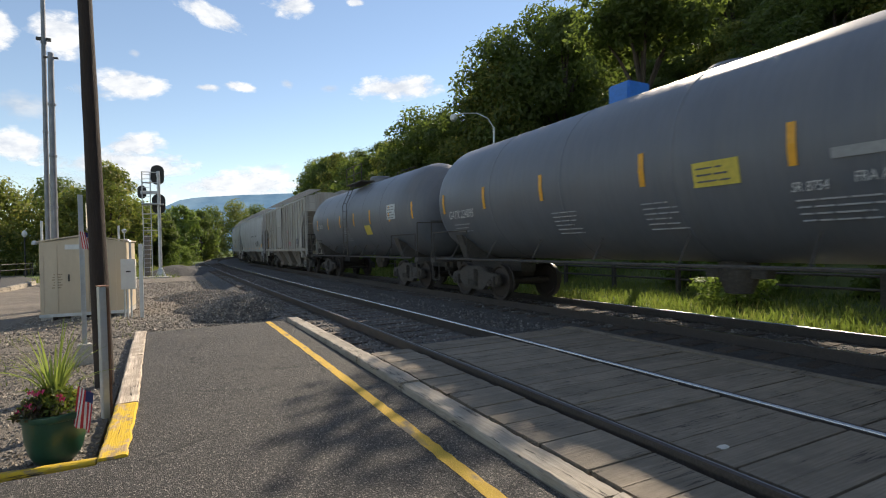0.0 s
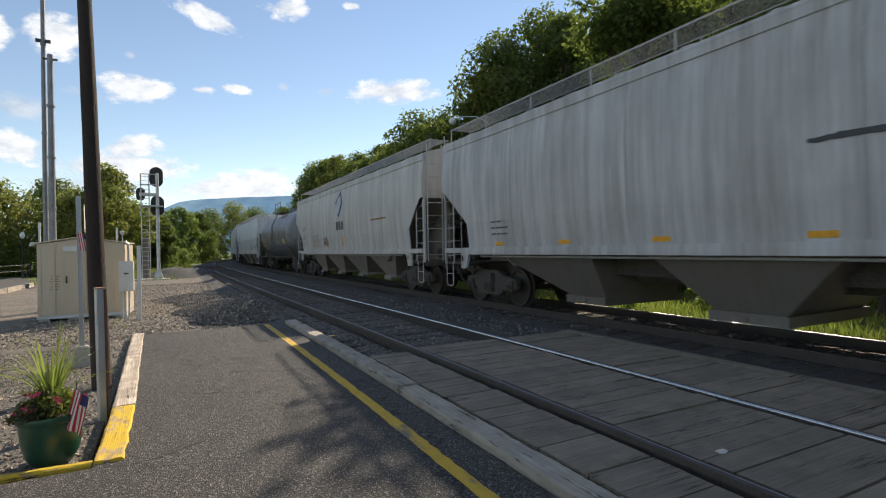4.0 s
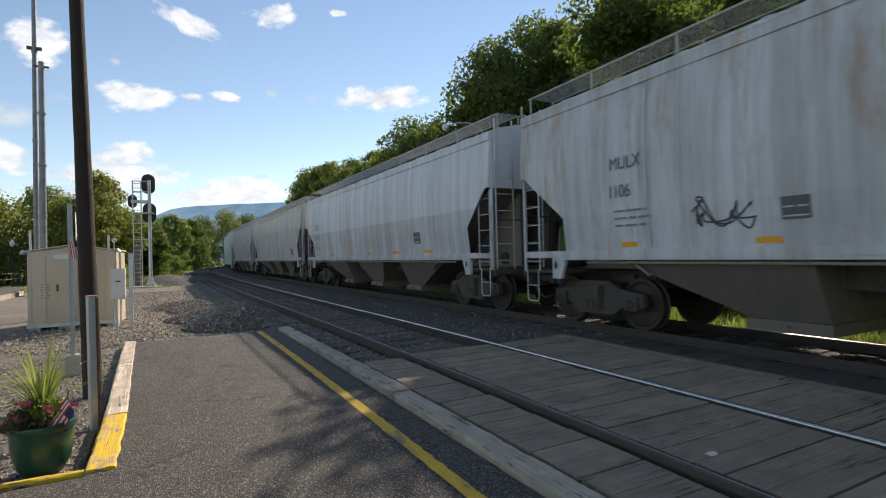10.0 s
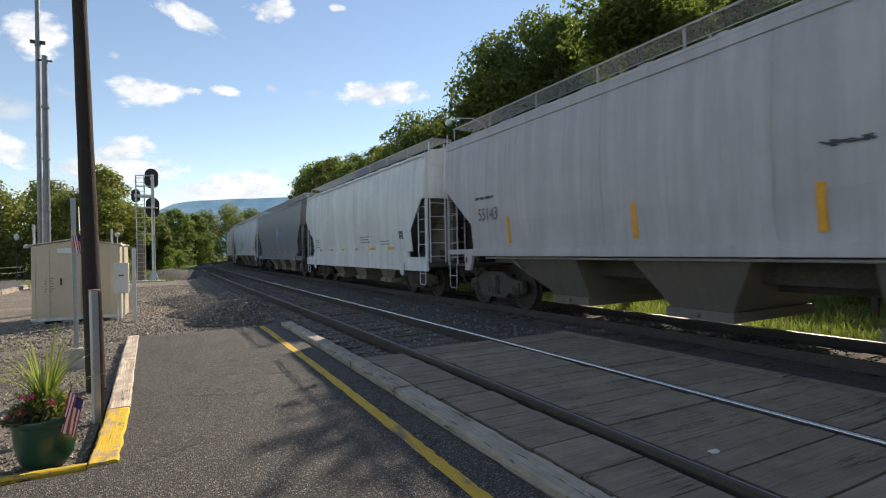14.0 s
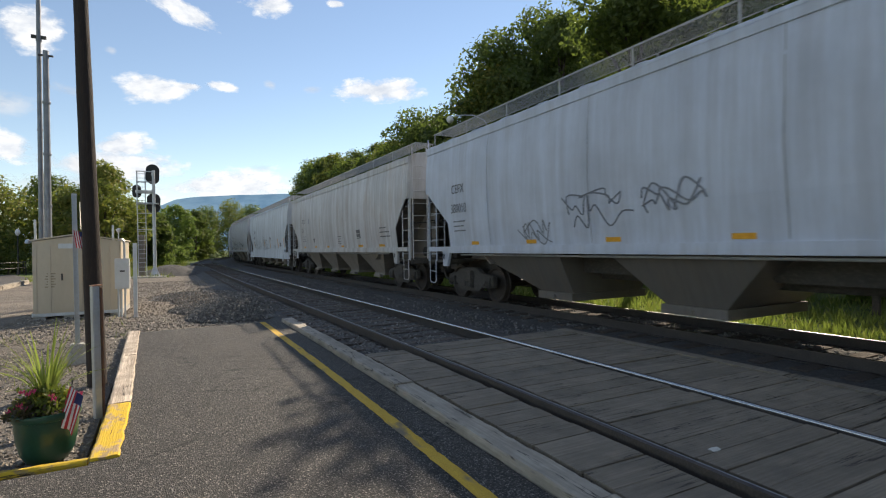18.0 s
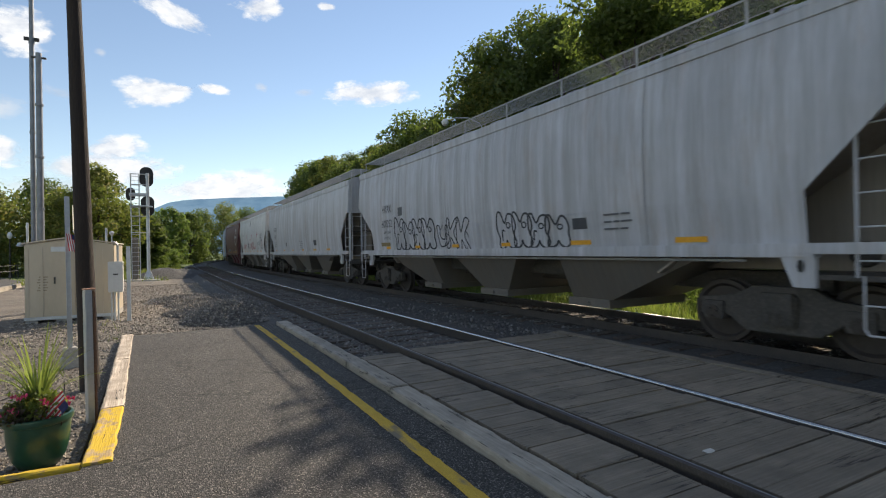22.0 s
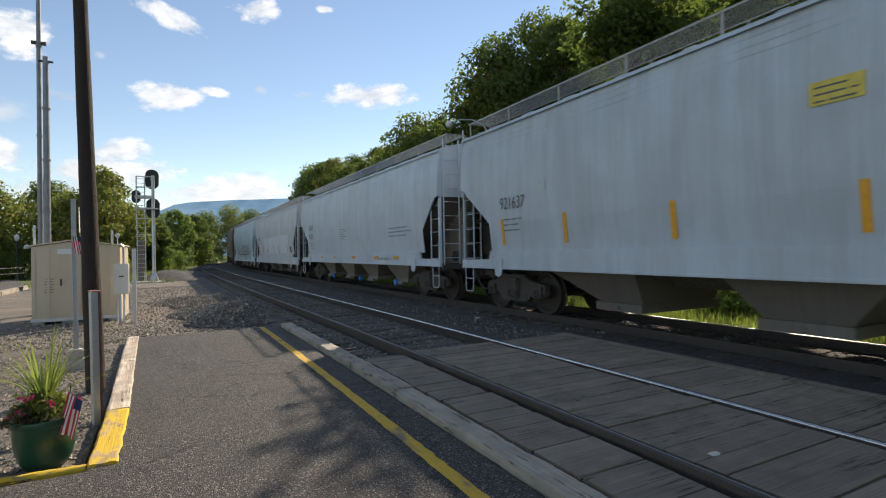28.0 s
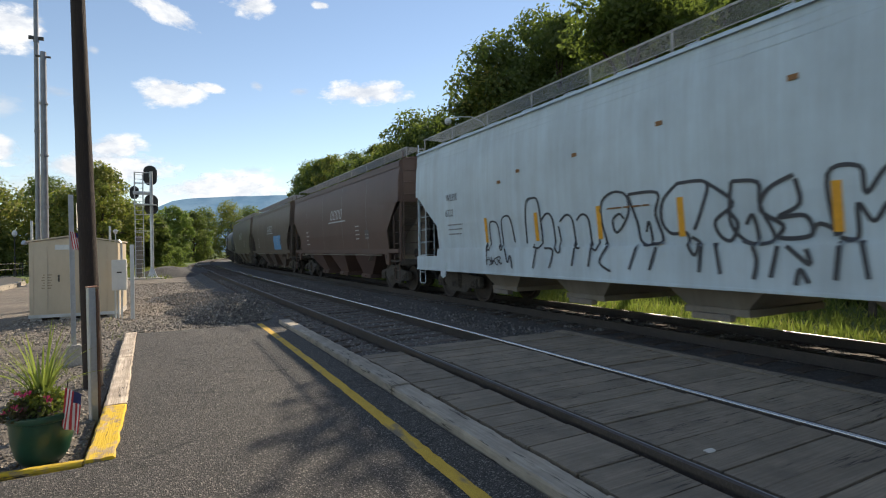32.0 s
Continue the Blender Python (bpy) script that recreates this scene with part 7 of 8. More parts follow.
    # trees beyond the yard
    left = "trees beyond the station road"
    for x, y, h, w, mat, seed in ((-15.5, 57, 8.2, 9.0, LEAF_Y, 501), (-9.2, 58.5, 7.6, 8.0, LEAF_Y, 502), (-6.6, 57.5, 10.2, 7.0, LEAF_Y, 503), (-21, 60, 9, 9, LEAF, 504), (-12.5, 66, 9.5, 10, LEAF, 505), (-3.6, 62, 6.5, 5.0, LEAF, 506), (-27, 63, 9, 10, LEAF_Y, 507), (-5.5, 70, 7.5, 8, LEAF, 508)):
        ob = tree("tree", "broad green tree with some yellowing leaves beyond the road", h, w, 12000, seed, 0.17, mat, 0.05, 26, 0.22, group=left)
        ob.matrix_basis = Matrix.Translation((x, y, ground_height(x, y) - 0.1))
    far = "trees at the bend"
    for x, y, h, w, mat, seed in ((-1.4, 92, 9.0, 7.5, LEAF_B, 601), (1.6, 96, 8.6, 6.5, LEAF, 602), (-4.0, 97, 8.0, 7.0, LEAF_B, 603), (-6.5, 100, 8.5, 8, LEAF, 605), (9.0, 122, 12.5, 9.5, LEAF_Y, 604), (14.0, 126, 12.0, 10, LEAF, 606), (4.5, 128, 11.5, 9, LEAF, 607), (20, 124, 12, 9, LEAF, 608), (-11, 104, 9, 9, LEAF, 609)):
        ob = tree("tree", "dense green tree where the railway bends", h, w, 9000, seed, 0.2, mat, 0.02, 24, 0.2, group=far)
        ob.matrix_basis = Matrix.Translation((x, y, ground_height(x, y) - 0.1))
    for x, y, h, w, seed in ((-2.2, 62, 2.7, 3.4, 701), (-0.6, 66, 2.2, 3.0, 702), (-4.2, 64, 2.4, 3.2, 703), (-13.5, 55, 3.4, 5, 704), (-17.5, 56, 3.4, 6, 705), (-10.0, 55.5, 3.0, 4.5, 706), (-7, 56, 2.6, 4, 707)):
        ob = tree("shrub", "bright green bush beside the track", h, w, 3000, seed, 0.1, LEAF_B if x > -5 else LEAF, 0.02, 12, 0.05, "shrub", "bushes by the yard")
        ob.matrix_basis = Matrix.Translation((x, y, ground_height(x, y)))


make_trees()


# ---- grass tufts and loose stones ----
def make_grass():
    rs = np.random.RandomState(9)
    v, f = [], []
    for i in range(36000):
        s, X = rs.uniform(-4, 46), 9.75 + rs.uniform(0, 1) ** 1.5 * 6.6
        p, a = on(float(s), float(X))
        z = ground_height(p.x, p.y)
        h, w, a = rs.uniform(0.08, 0.26), rs.uniform(0.012, 0.03), rs.uniform(0, 6.28)
        lx, ly = rs.uniform(-0.12, 0.12, 2)
        n = len(v)
        dx, dy = w * math.cos(a), w * math.sin(a)
        v += [(p.x - dx, p.y - dy, z), (p.x + dx, p.y + dy, z), (p.x + lx, p.y + ly, z + h)]
        f.append((n, n + 1, n + 2))
    me = bpy.data.meshes.new("verge_grass")
    me.from_pydata(v, [], f)
    me.materials.append(leaf_material("grass_blades", (0.1, 0.15, 0.03), (0.22, 0.26, 0.06), (0.32, 0.29, 0.1)))
    tagged(new("verge_grass", me), "rough sunlit grass along the track verge", "grass", kind="stuff")
    v, f = [], []
    for i in range(7000):
        x, y = rs.uniform(-9, -0.6), rs.uniform(38, 60)
        if rs.uniform() < 0.5:
            x, y = rs.uniform(-5, 0), rs.uniform(40, 72)
        z, h, a = -0.34, rs.uniform(0.1, 0.4), rs.uniform(0, 6.28)
        n = len(v)
        v += [(x - 0.03 * math.cos(a), y - 0.03 * math.sin(a), z), (x + 0.03 * math.cos(a), y + 0.03 * math.sin(a), z), (x + rs.uniform(-0.15, 0.15), y, z + h)]
        f.append((n, n + 1, n + 2))
    for i in range(900):
        x, y = rs.uniform(-3.4, -0.9), rs.uniform(4.8, 15)
        k = noise.noise((x * 0.8, y * 0.8, 4))
        if k < 0.12:
            continue
        z, h, a = -0.24, rs.uniform(0.04, 0.2), rs.uniform(0, 6.28)
        n = len(v)
        v += [(x - 0.006 * math.cos(a), y - 0.006 * math.sin(a), z), (x + 0.006 * math.cos(a), y + 0.006 * math.sin(a), z), (x + rs.uniform(-0.08, 0.08), y + rs.uniform(-0.08, 0.08), z + h)]
        f.append((n, n + 1, n + 2))
    me = bpy.data.meshes.new("weeds")
    me.from_pydata(v, [], f)
    me.materials.append(leaf_material("weed_blades", (0.1, 0.14, 0.03), (0.2, 0.2, 0.06), (0.3, 0.25, 0.1)))
    tagged(new("weeds", me), "thin weeds and grass growing in the gravel", "weeds", kind="stuff")


make_grass()


def stones(name, label, spots, mat):
    """Loose stones as small uneven blocks: spots give place and size."""
    rs = np.random.RandomState(4)
    base = np.array([(-1, -1, -0.7), (1, -1, -0.7), (1, 1, -0.7), (-1, 1, -0.7), (-0.7, -0.7, 0.7), (0.7, -0.7, 0.6), (0.6, 0.7, 0.75), (-0.7, 0.6, 0.6)])
    faces = [(3, 2, 1, 0), (4, 5, 6, 7), (0, 1, 5, 4), (1, 2, 6, 5), (2, 3, 7, 6), (3, 0, 4, 7)]
    v, f = [], []
    for x, y, z, s in spots:
        q = base * rs.uniform(0.6, 1.15, size=(8, 3)) * s
        a = rs.uniform(0, 6.28)
        b = rs.uniform(-0.6, 0.6)
        ca, sa, cb, sb = math.cos(a), math.sin(a), math.cos(b), math.sin(b)
        m = np.array([[ca, -sa, 0], [sa, ca, 0], [0, 0, 1]]) @ np.array([[1, 0, 0], [0, cb, -sb], [0, sb, cb]])
        q = q @ m.T + np.array([x, y, z])
        n = len(v)
        v += q.tolist()
        f += [tuple(n + i for i in t) for t in faces]
    me = bpy.data.meshes.new(name)
    me.from_pydata(v, [], f)
    me.materials.append(mat)
    tagged(new(name, me), label, "gravel", kind="stuff")


def pile_height(x, y):
    h = 0.0
    for cx, cy, r, t in ((1.25, 14.4, 1.35, 0.55), (1.1, 16.6, 1.7, 0.34), (1.3, 19.5, 2.0, 0.24), (-1.0, 41.5, 2.2, 0.75), (0.2, 44.0, 2.6, 0.6), (0.4, 21.5, 2.0, 0.2)):
        d = math.hypot(x - cx, y - cy) / r
        if d < 1:
            h = max(h, t * (1 - d * d) ** 1.2)
    return h


def island_stone(name, cols):
    m, nt, b = material(name)
    geo = nt.nodes.new("ShaderNodeNewGeometry")
    col = ramp(nt, geo.outputs["Random Per Island"], [(i / (len(cols) - 1), c) for i, c in enumerate(cols)])
    d = noise_tex(nt, coords(nt), 45, 3)
    col = mix(nt, 0.3, col, ramp(nt, d, [(0.3, (0.08, 0.075, 0.07)), (0.7, (0.45, 0.42, 0.38))]))
    nt.links.new(col, b.inputs["Base Color"])
    b.inputs["Roughness"].default_value = 0.95
    return m


def make_gravel():
    light = island_stone("yard_stone", [(0.05, 0.041, 0.031), (0.15, 0.125, 0.095), (0.3, 0.25, 0.19), (0.1, 0.078, 0.056), (0.52, 0.45, 0.36)])
    dark = island_stone("ballast_stone", [(0.03, 0.029, 0.028), (0.075, 0.072, 0.069), (0.14, 0.134, 0.128), (0.055, 0.05, 0.046), (0.27, 0.26, 0.245)])
    rs = np.random.RandomState(12)
    # heaps of tipped stone
    n = 60
    for gx0, gx1, gy0, gy1 in ((-1.2, 3.0, 12.6, 23.6), (-3.6, 3.2, 38.5, 47)):
        g = Geo()
        vs = []
        for i in range(n + 1):
            for j in range(n + 1):
                x, y = gx0 + (gx1 - gx0) * i / n, gy0 + (gy1 - gy0) * j / n
                h = pile_height(x, y)
                vs.append((x, y, -0.36 + h * (1 + 0.13 * noise.noise((x * 3, y * 3, 0))) + (0.014 * noise.noise((x * 7, y * 7, 2)) if h > 0.02 else -0.04)))
        g.add(vs, [(i * (n + 1) + j, (i + 1) * (n + 1) + j, (i + 1) * (n + 1) + j + 1, i * (n + 1) + j + 1) for i in range(n) for j in range(n)])
        tagged(part("gravel_heap", g, BALLAST, smooth=True), "low heap of dark tipped ballast stone", "gravel heap")
    sp = []
    while len(sp) < 9000:
        y = 11.3 + rs.uniform(0, 1) ** 1.6 * 22
        x = rs.uniform(-4.0, 2.1)
        h = pile_height(x, y)
        if h > 0.06 and rs.uniform() < 0.5:
            continue
        sp.append((x, y, -0.335 + (h if h > 0.04 else 0), rs.uniform(0.014, 0.034)))
    for _ in range(5200):
        y = 4.7 + rs.uniform(0, 1) ** 1.3 * 8
        sp.append((rs.uniform(-3.6, -0.72 - 0.05 * (y - 4.5)), y, -0.235 if y < 11 else -0.335, rs.uniform(0.008, 0.02)))
    stones("yard_gravel", "loose pale gravel scattered over the yard", sp, light)
    sp = []
    while len(sp) < 9000:
        y = 12.8 + rs.uniform(0, 1) ** 1.6 * 9
        x = rs.uniform(-0.8, 3.0)
        h = pile_height(x, y)
        if h > 0.04:
            sp.append((x, y, -0.34 + h, rs.uniform(0.014, 0.032)))
        elif x > 2.0:
            p, a = on(float(y), float(x))
            sp.append((p.x, p.y, -0.23, rs.uniform(0.018, 0.032)))
    for _ in range(9000):
        s = 6.9 + rs.uniform(0, 1) ** 1.4 * 24
        X = rs.choice([rs.uniform(2.3, 2.88), rs.uniform(3.05, 4.4), rs.uniform(4.55, 7.2), rs.uniform(7.4, 8.7)])
        p, a = on(float(s), float(X))
        sp.append((p.x, p.y, -0.165 if abs(X - T1) < 1.2 or abs(X - T2) < 1.2 else -0.21, rs.uniform(0.015, 0.032)))
    for _ in range(2600):
        s, X = rs.uniform(-2, 12), rs.uniform(T2 - 0.7, T2 + 1.45)
        p, a = on(float(s), float(X))
        sp.append((p.x, p.y, -0.17 if X < T2 + 1.2 else -0.2 - (X - T2 - 1.2) * 0.1, rs.uniform(0.015, 0.032)))
    stones("ballast_stones", "grey ballast stones between and beside the rails", sp, dark)
    # raised bed beside the platform
    bed = Geo()
    pts = [(-4.5, 4.6), (-0.72, 4.6), (-0.98, 11.4), (-4.5, 11.6)]
    bed.prism(pts, -0.5, -0.24, "z")
    tagged(part("planting_strip", bed, GRAVEL), "strip of fine grey gravel beside the platform", "gravel bed", kind="structure")


make_gravel()

# ---- beside the platform ----
def make_shed():
    ob = tagged(empty("signal_cabinet", Matrix.Translation((-2.57, 17.6, 0)) @ pose(0, 0, 0, 0, 0, -1)), "beige metal railway equipment cabinet on blocks", "cabinet")
    w, d = 0.98, 1.0
    b = Geo().prism([(-w, -0.2), (w, -0.2), (w, 1.72), (0, 1.88), (-w, 1.72)], -d, d, "y")
    part("body", b, BEIGE, ob, bevel=0.012)
    roof = Geo()
    for s in (-1, 1):
        roof.add([(0, -d - 0.05, 1.93), (s * (w + 0.04), -d - 0.05, 1.765), (s * (w + 0.04), d + 0.05, 1.765), (0, d + 0.05, 1.93), (0, -d - 0.05, 1.895), (s * (w + 0.04), -d - 0.05, 1.73), (s * (w + 0.04), d + 0.05, 1.73), (0, d + 0.05, 1.895)],
                 [(0, 1, 2, 3), (4, 5, 6, 7), (0, 1, 5, 4), (1, 2, 6, 5), (2, 3, 7, 6), (3, 0, 4, 7)])
    part("roof", roof, BEIGE, ob)
    for x0, x1, z1 in ((-0.4, 0.1, 1.5), (0.12, 0.42, 1.5)):
        dr = Geo().box(x0, x1, -d - 0.022, -d, -0.1, z1)
        door = part("door", dr, BEIGE, ob, bevel=0.006)
        part("handle", Geo().box(x0 + 0.04, x0 + 0.075, -d - 0.05, -d - 0.022, 0.68, 0.86), UNDER, door, "dark latch handle")
    for x in (-0.92, -0.62, 0.7, 0.93):
        part("corner_trim", Geo().box(x - 0.03, x + 0.03, -d - 0.016, -d, -0.18, 1.62), BEIGE, ob, bevel=0.004)
    part("vent_panel", Geo().box(-0.42, 0.42, -d - 0.014, -d, 1.53, 1.66), GALV, ob, "pale name panel above the doors")
    for i in range(6):
        part("stain", Geo().box(-0.72 + 0.02 * (i % 3), -0.52 + 0.03 * (i % 2), -d - 0.0045, -d - 0.002, 0.5 + 0.07 * i, 0.53 + 0.07 * i), plain("dull_stain", (0.36, 0.29, 0.2), 0.7), ob, "faint worn stencil")
    for x in (-0.85, -0.2, 0.85):
        part("block", Geo().box(x - 0.13, x + 0.13, -d + 0.02, d - 0.02, -0.36, -0.2), CONCRETE, ob, "concrete support block")
    part("base_rail", Geo().box(-w - 0.02, w + 0.02, -d - 0.03, -d + 0.05, -0.26, -0.18), GALV, ob)
    for x, h in ((-0.93, 0.55), (0.8, 0.42)):
        m = Geo().tube((x, -0.9, 1.6), (x, -0.9, 1.75 + h), 0.028, 8)
        part("vent_pipe", m, GALV, ob, "galvanised pipe")
    el = Geo().path([(0.92, -0.9, 1.72), (1.0, -0.9, 1.78), (1.06, -0.9, 1.7), (1.07, -0.9, 0.2)], 0.03, 8)
    part("conduit", el, GALV, ob, "bent metal conduit")
    lamp = Geo().lathe([(0.02, 0.06), (0.05, 0.04), (0.07, -0.03), (0.055, -0.05)], 12, "z", (-1.08, -0.95, 1.72))
    lamp.tube((-0.98, -0.95, 1.7), (-1.08, -0.95, 1.77), 0.014)
    part("wall_lamp", lamp, GALV, ob, "small lamp at the corner")
    horn = Geo().lathe([(0.03, -0.06), (0.06, 0.0), (0.065, 0.03), (0.02, 0.06)], 12, "z", (0.93, -0.9, 2.02))
    horn.tube((0.93, -0.9, 1.7), (0.93, -0.9, 1.98), 0.014)
    part("bell", horn, GALV, ob, "small round sensor")


make_shed()


def make_meter_box():
    ob = tagged(empty("utility_box", Matrix.Translation((-1.52, 16.1, 0))), "grey metal utility box on conduit pipes", "utility box")
    part("box", Geo().box(-0.17, 0.17, -0.11, 0.11, 0.42, 1.24), BOX_GREY, ob, "pale enamelled steel box", bevel=0.012)
    part("door", Geo().box(-0.155, 0.155, -0.124, -0.11, 0.45, 1.2), BOX_GREY, ob, bevel=0.005)
    part("label_plate", Geo().box(-0.05, 0.06, -0.13, -0.124, 0.88, 0.92), UNDER, ob, "small dark label")
    for x in (-0.1, -0.03, 0.05):
        part("conduit", Geo().tube((x, 0, -0.4), (x, 0, 0.44), 0.022, 8), GALV, ob, "galvanised conduit")
    post = tagged(empty("box_post", Matrix.Translation((-1.2, 15.75, 0))), "square galvanised steel post", "post")
    part("shaft", Geo().box(-0.045, 0.045, -0.045, 0.045, -0.6, 1.62), GALV, post, bevel=0.008)
    part("cap", Geo().box(-0.05, 0.05, -0.05, 0.05, 1.62, 1.64), GALV, post, bevel=0.006)


make_meter_box()


def make_poles():
    # tall masts behind the cabinet
    for x, y, r, h, name, lab in ((-4.0, 19.75, 0.075, 14.0, "radio_mast", "tall slim galvanised radio mast"), (-3.8, 19.6, 0.105, 8.05, "steel_mast", "stout galvanised steel mast with open top")):
        ob = tagged(empty(name, Matrix.Translation((x, y, -0.34)) @ pose(0, 0, 0, 0, 0.15, 0)), lab, "mast")
        step = h / 5
        g = Geo().lathe([(r * (1 - 0.05 * k), k * step) for k in range(6)], 14)
        part("shaft", g, MAST, ob, smooth=True)
        for k in range(1, 5):
            part("collar", Geo().lathe([(r * 1.0, k * step - 0.04), (r * 1.06, k * step - 0.03), (r * 1.06, k * step + 0.03), (r, k * step + 0.04)], 12), MAST, ob)
        part("bracket", Geo().box(-0.19, 0.19, -0.03, 0.03, 8.45 if h > 10 else 7.88, 8.55 if h > 10 else 7.93), UNDER, ob, "dark clamp bracket")
        part("foot", Geo().box(-0.2, 0.2, -0.2, 0.2, -0.05, 0.1), CONCRETE, ob, bevel=0.02)
    # creosoted pole
    ob = tagged(empty("utility_pole", Matrix.Translation((-0.995, 7.55, -0.3)) @ pose(0, 0, 0, 0.0, -1.25, 0)), "dark creosoted wooden utility pole, slightly leaning", "pole")
    prof = []
    for k in range(22):
        z = -0.4 + k * 0.45
        prof.append((0.109 - 0.0027 * k + 0.004 * noise.noise((k * 0.7, 1, 2)), z))
    part("shaft", Geo().lathe(prof, 18), CREOSOTE, ob, smooth=True)
    # half timber, half steel post by the edging
    ob = tagged(empty("guard_post", Matrix.Translation((-0.79, 6.08, -0.3)) @ pose(0, 0, 0, 0, -0.5, 28)), "square post with grey weathered and brown faces", "post")
    part("steel_channel", Geo().box(-0.042, 0.018, -0.038, 0.038, -0.3, 1.38), GALV, ob, "grey galvanised channel", bevel=0.006)
    part("timber", Geo().box(0.02, 0.043, -0.038, 0.038, -0.3, 1.37), grainy("brown_timber", (0.12, 0.06, 0.035), (0.2, 0.11, 0.07), 3, 20, 0.85, 0.5, 0.006, stretch=(6, 6, 0.7)), ob, "brown stained timber", bevel=0.006)
    part("cap", Geo().box(-0.044, 0.045, -0.04, 0.04, 1.382, 1.394), grainy("copper_cap", (0.4, 0.2, 0.12), (0.5, 0.28, 0.18), 8, 40, 0.5, 0.1), ob, "worn copper cap")
    # sign post seen edge-on
    ob = tagged(empty("sign_post", Matrix.Translation((-1.45, 9.2, -0.2)) @ pose(0, 0, 0, 0, -0.35, 12)), "grey steel sign post in a concrete block with a flag", "sign post")
    ch = Geo().prism([(-0.031, -0.03), (-0.022, -0.03), (-0.022, -0.008), (0.022, -0.008), (0.022, -0.03), (0.031, -0.03), (0.031, 0.005), (-0.031, 0.005)], 0.2, 2.5, "z")
    part("channel", ch, GALV, ob, bevel=0.003)
    part("rear_post", Geo().tube((0.24, 0.95, 0.0), (0.24, 0.95, 2.1), 0.03, 10), GALV, ob, "round galvanised rear post", smooth=True)
    part("block", Geo().prism([(-0.13, -0.1), (0.13, -0.1), (0.12, 0.12), (-0.12, 0.12)], -0.11, 0.11, "y").box(-0.09, 0.09, -0.09, 0.09, 0.12, 0.26), CONCRETE, ob, "concrete foot block", bevel=0.015)
    sg = Geo().add([(0.06, 0.02, 2.02), (0.06, 0.62, 1.9), (0.06, 0.62, 2.36), (0.06, 0.02, 2.38), (0.064, 0.02, 2.02), (0.064, 0.62, 1.9), (0.064, 0.62, 2.36), (0.064, 0.02, 2.38)],
                   [(0, 1, 2, 3), (4, 5, 6, 7), (0, 1, 5, 4), (1, 2, 6, 5), (2, 3, 7, 6), (3, 0, 4, 7)])
    part("sign_panel", sg, plain("cream_sign", (0.66, 0.64, 0.52), 0.5), ob, "pale sign panel seen from its edge", m=pose(0, 0, 0, 0, 0, -12))
    part("flag_stick", Geo().path([(0.06, 0, 2.0), (0.16, 0, 1.82)], 0.006), GALV, ob)
    add_flag(ob, Matrix.Translation((-0.02, -0.07, 1.95)), 0.13, 0.26, 0.6)


RED_C = plain("red_cloth", (0.5, 0.04, 0.05), 0.8)
WHITE_C = plain("white_cloth", (0.72, 0.7, 0.67), 0.8)
BLUE_C = plain("navy_cloth", (0.03, 0.04, 0.13), 0.8)


def add_flag(owner, m, w, h, sag):
    """Hanging striped flag: stripes run down, the field at the top."""
    me = Geo()
    n, rows = 9, 7
    vs = []
    for i in range(rows + 1):
        v = i / rows
        for k in range(n + 1):
            u = k / n
            x = w * u * (0.85 + 0.15 * v) + 0.05 * v * sag
            y = 0.018 * math.sin(u * 9 + v * 2) * (0.3 + v)
            vs.append((x, y, -h * v - 0.05 * u * sag))
    me.add(vs, [(i * (n + 1) + k, i * (n + 1) + k + 1, (i + 1) * (n + 1) + k + 1, (i + 1) * (n + 1) + k) for i in range(rows) for k in range(n)])
    mesh = me.mesh("flag_cloth")
    for x in (RED_C, WHITE_C, BLUE_C):
        mesh.materials.append(x)
    for i, p in enumerate(mesh.polygons):
        r, k = divmod(i, n)
        p.material_index = 2 if r < 2 and k > 4 else k % 2
        p.use_smooth = True
    ob = part("flag_cloth", mesh, None, owner, "small red and white striped cloth flag", m=m)
    return ob


make_poles()
FLAGS = []


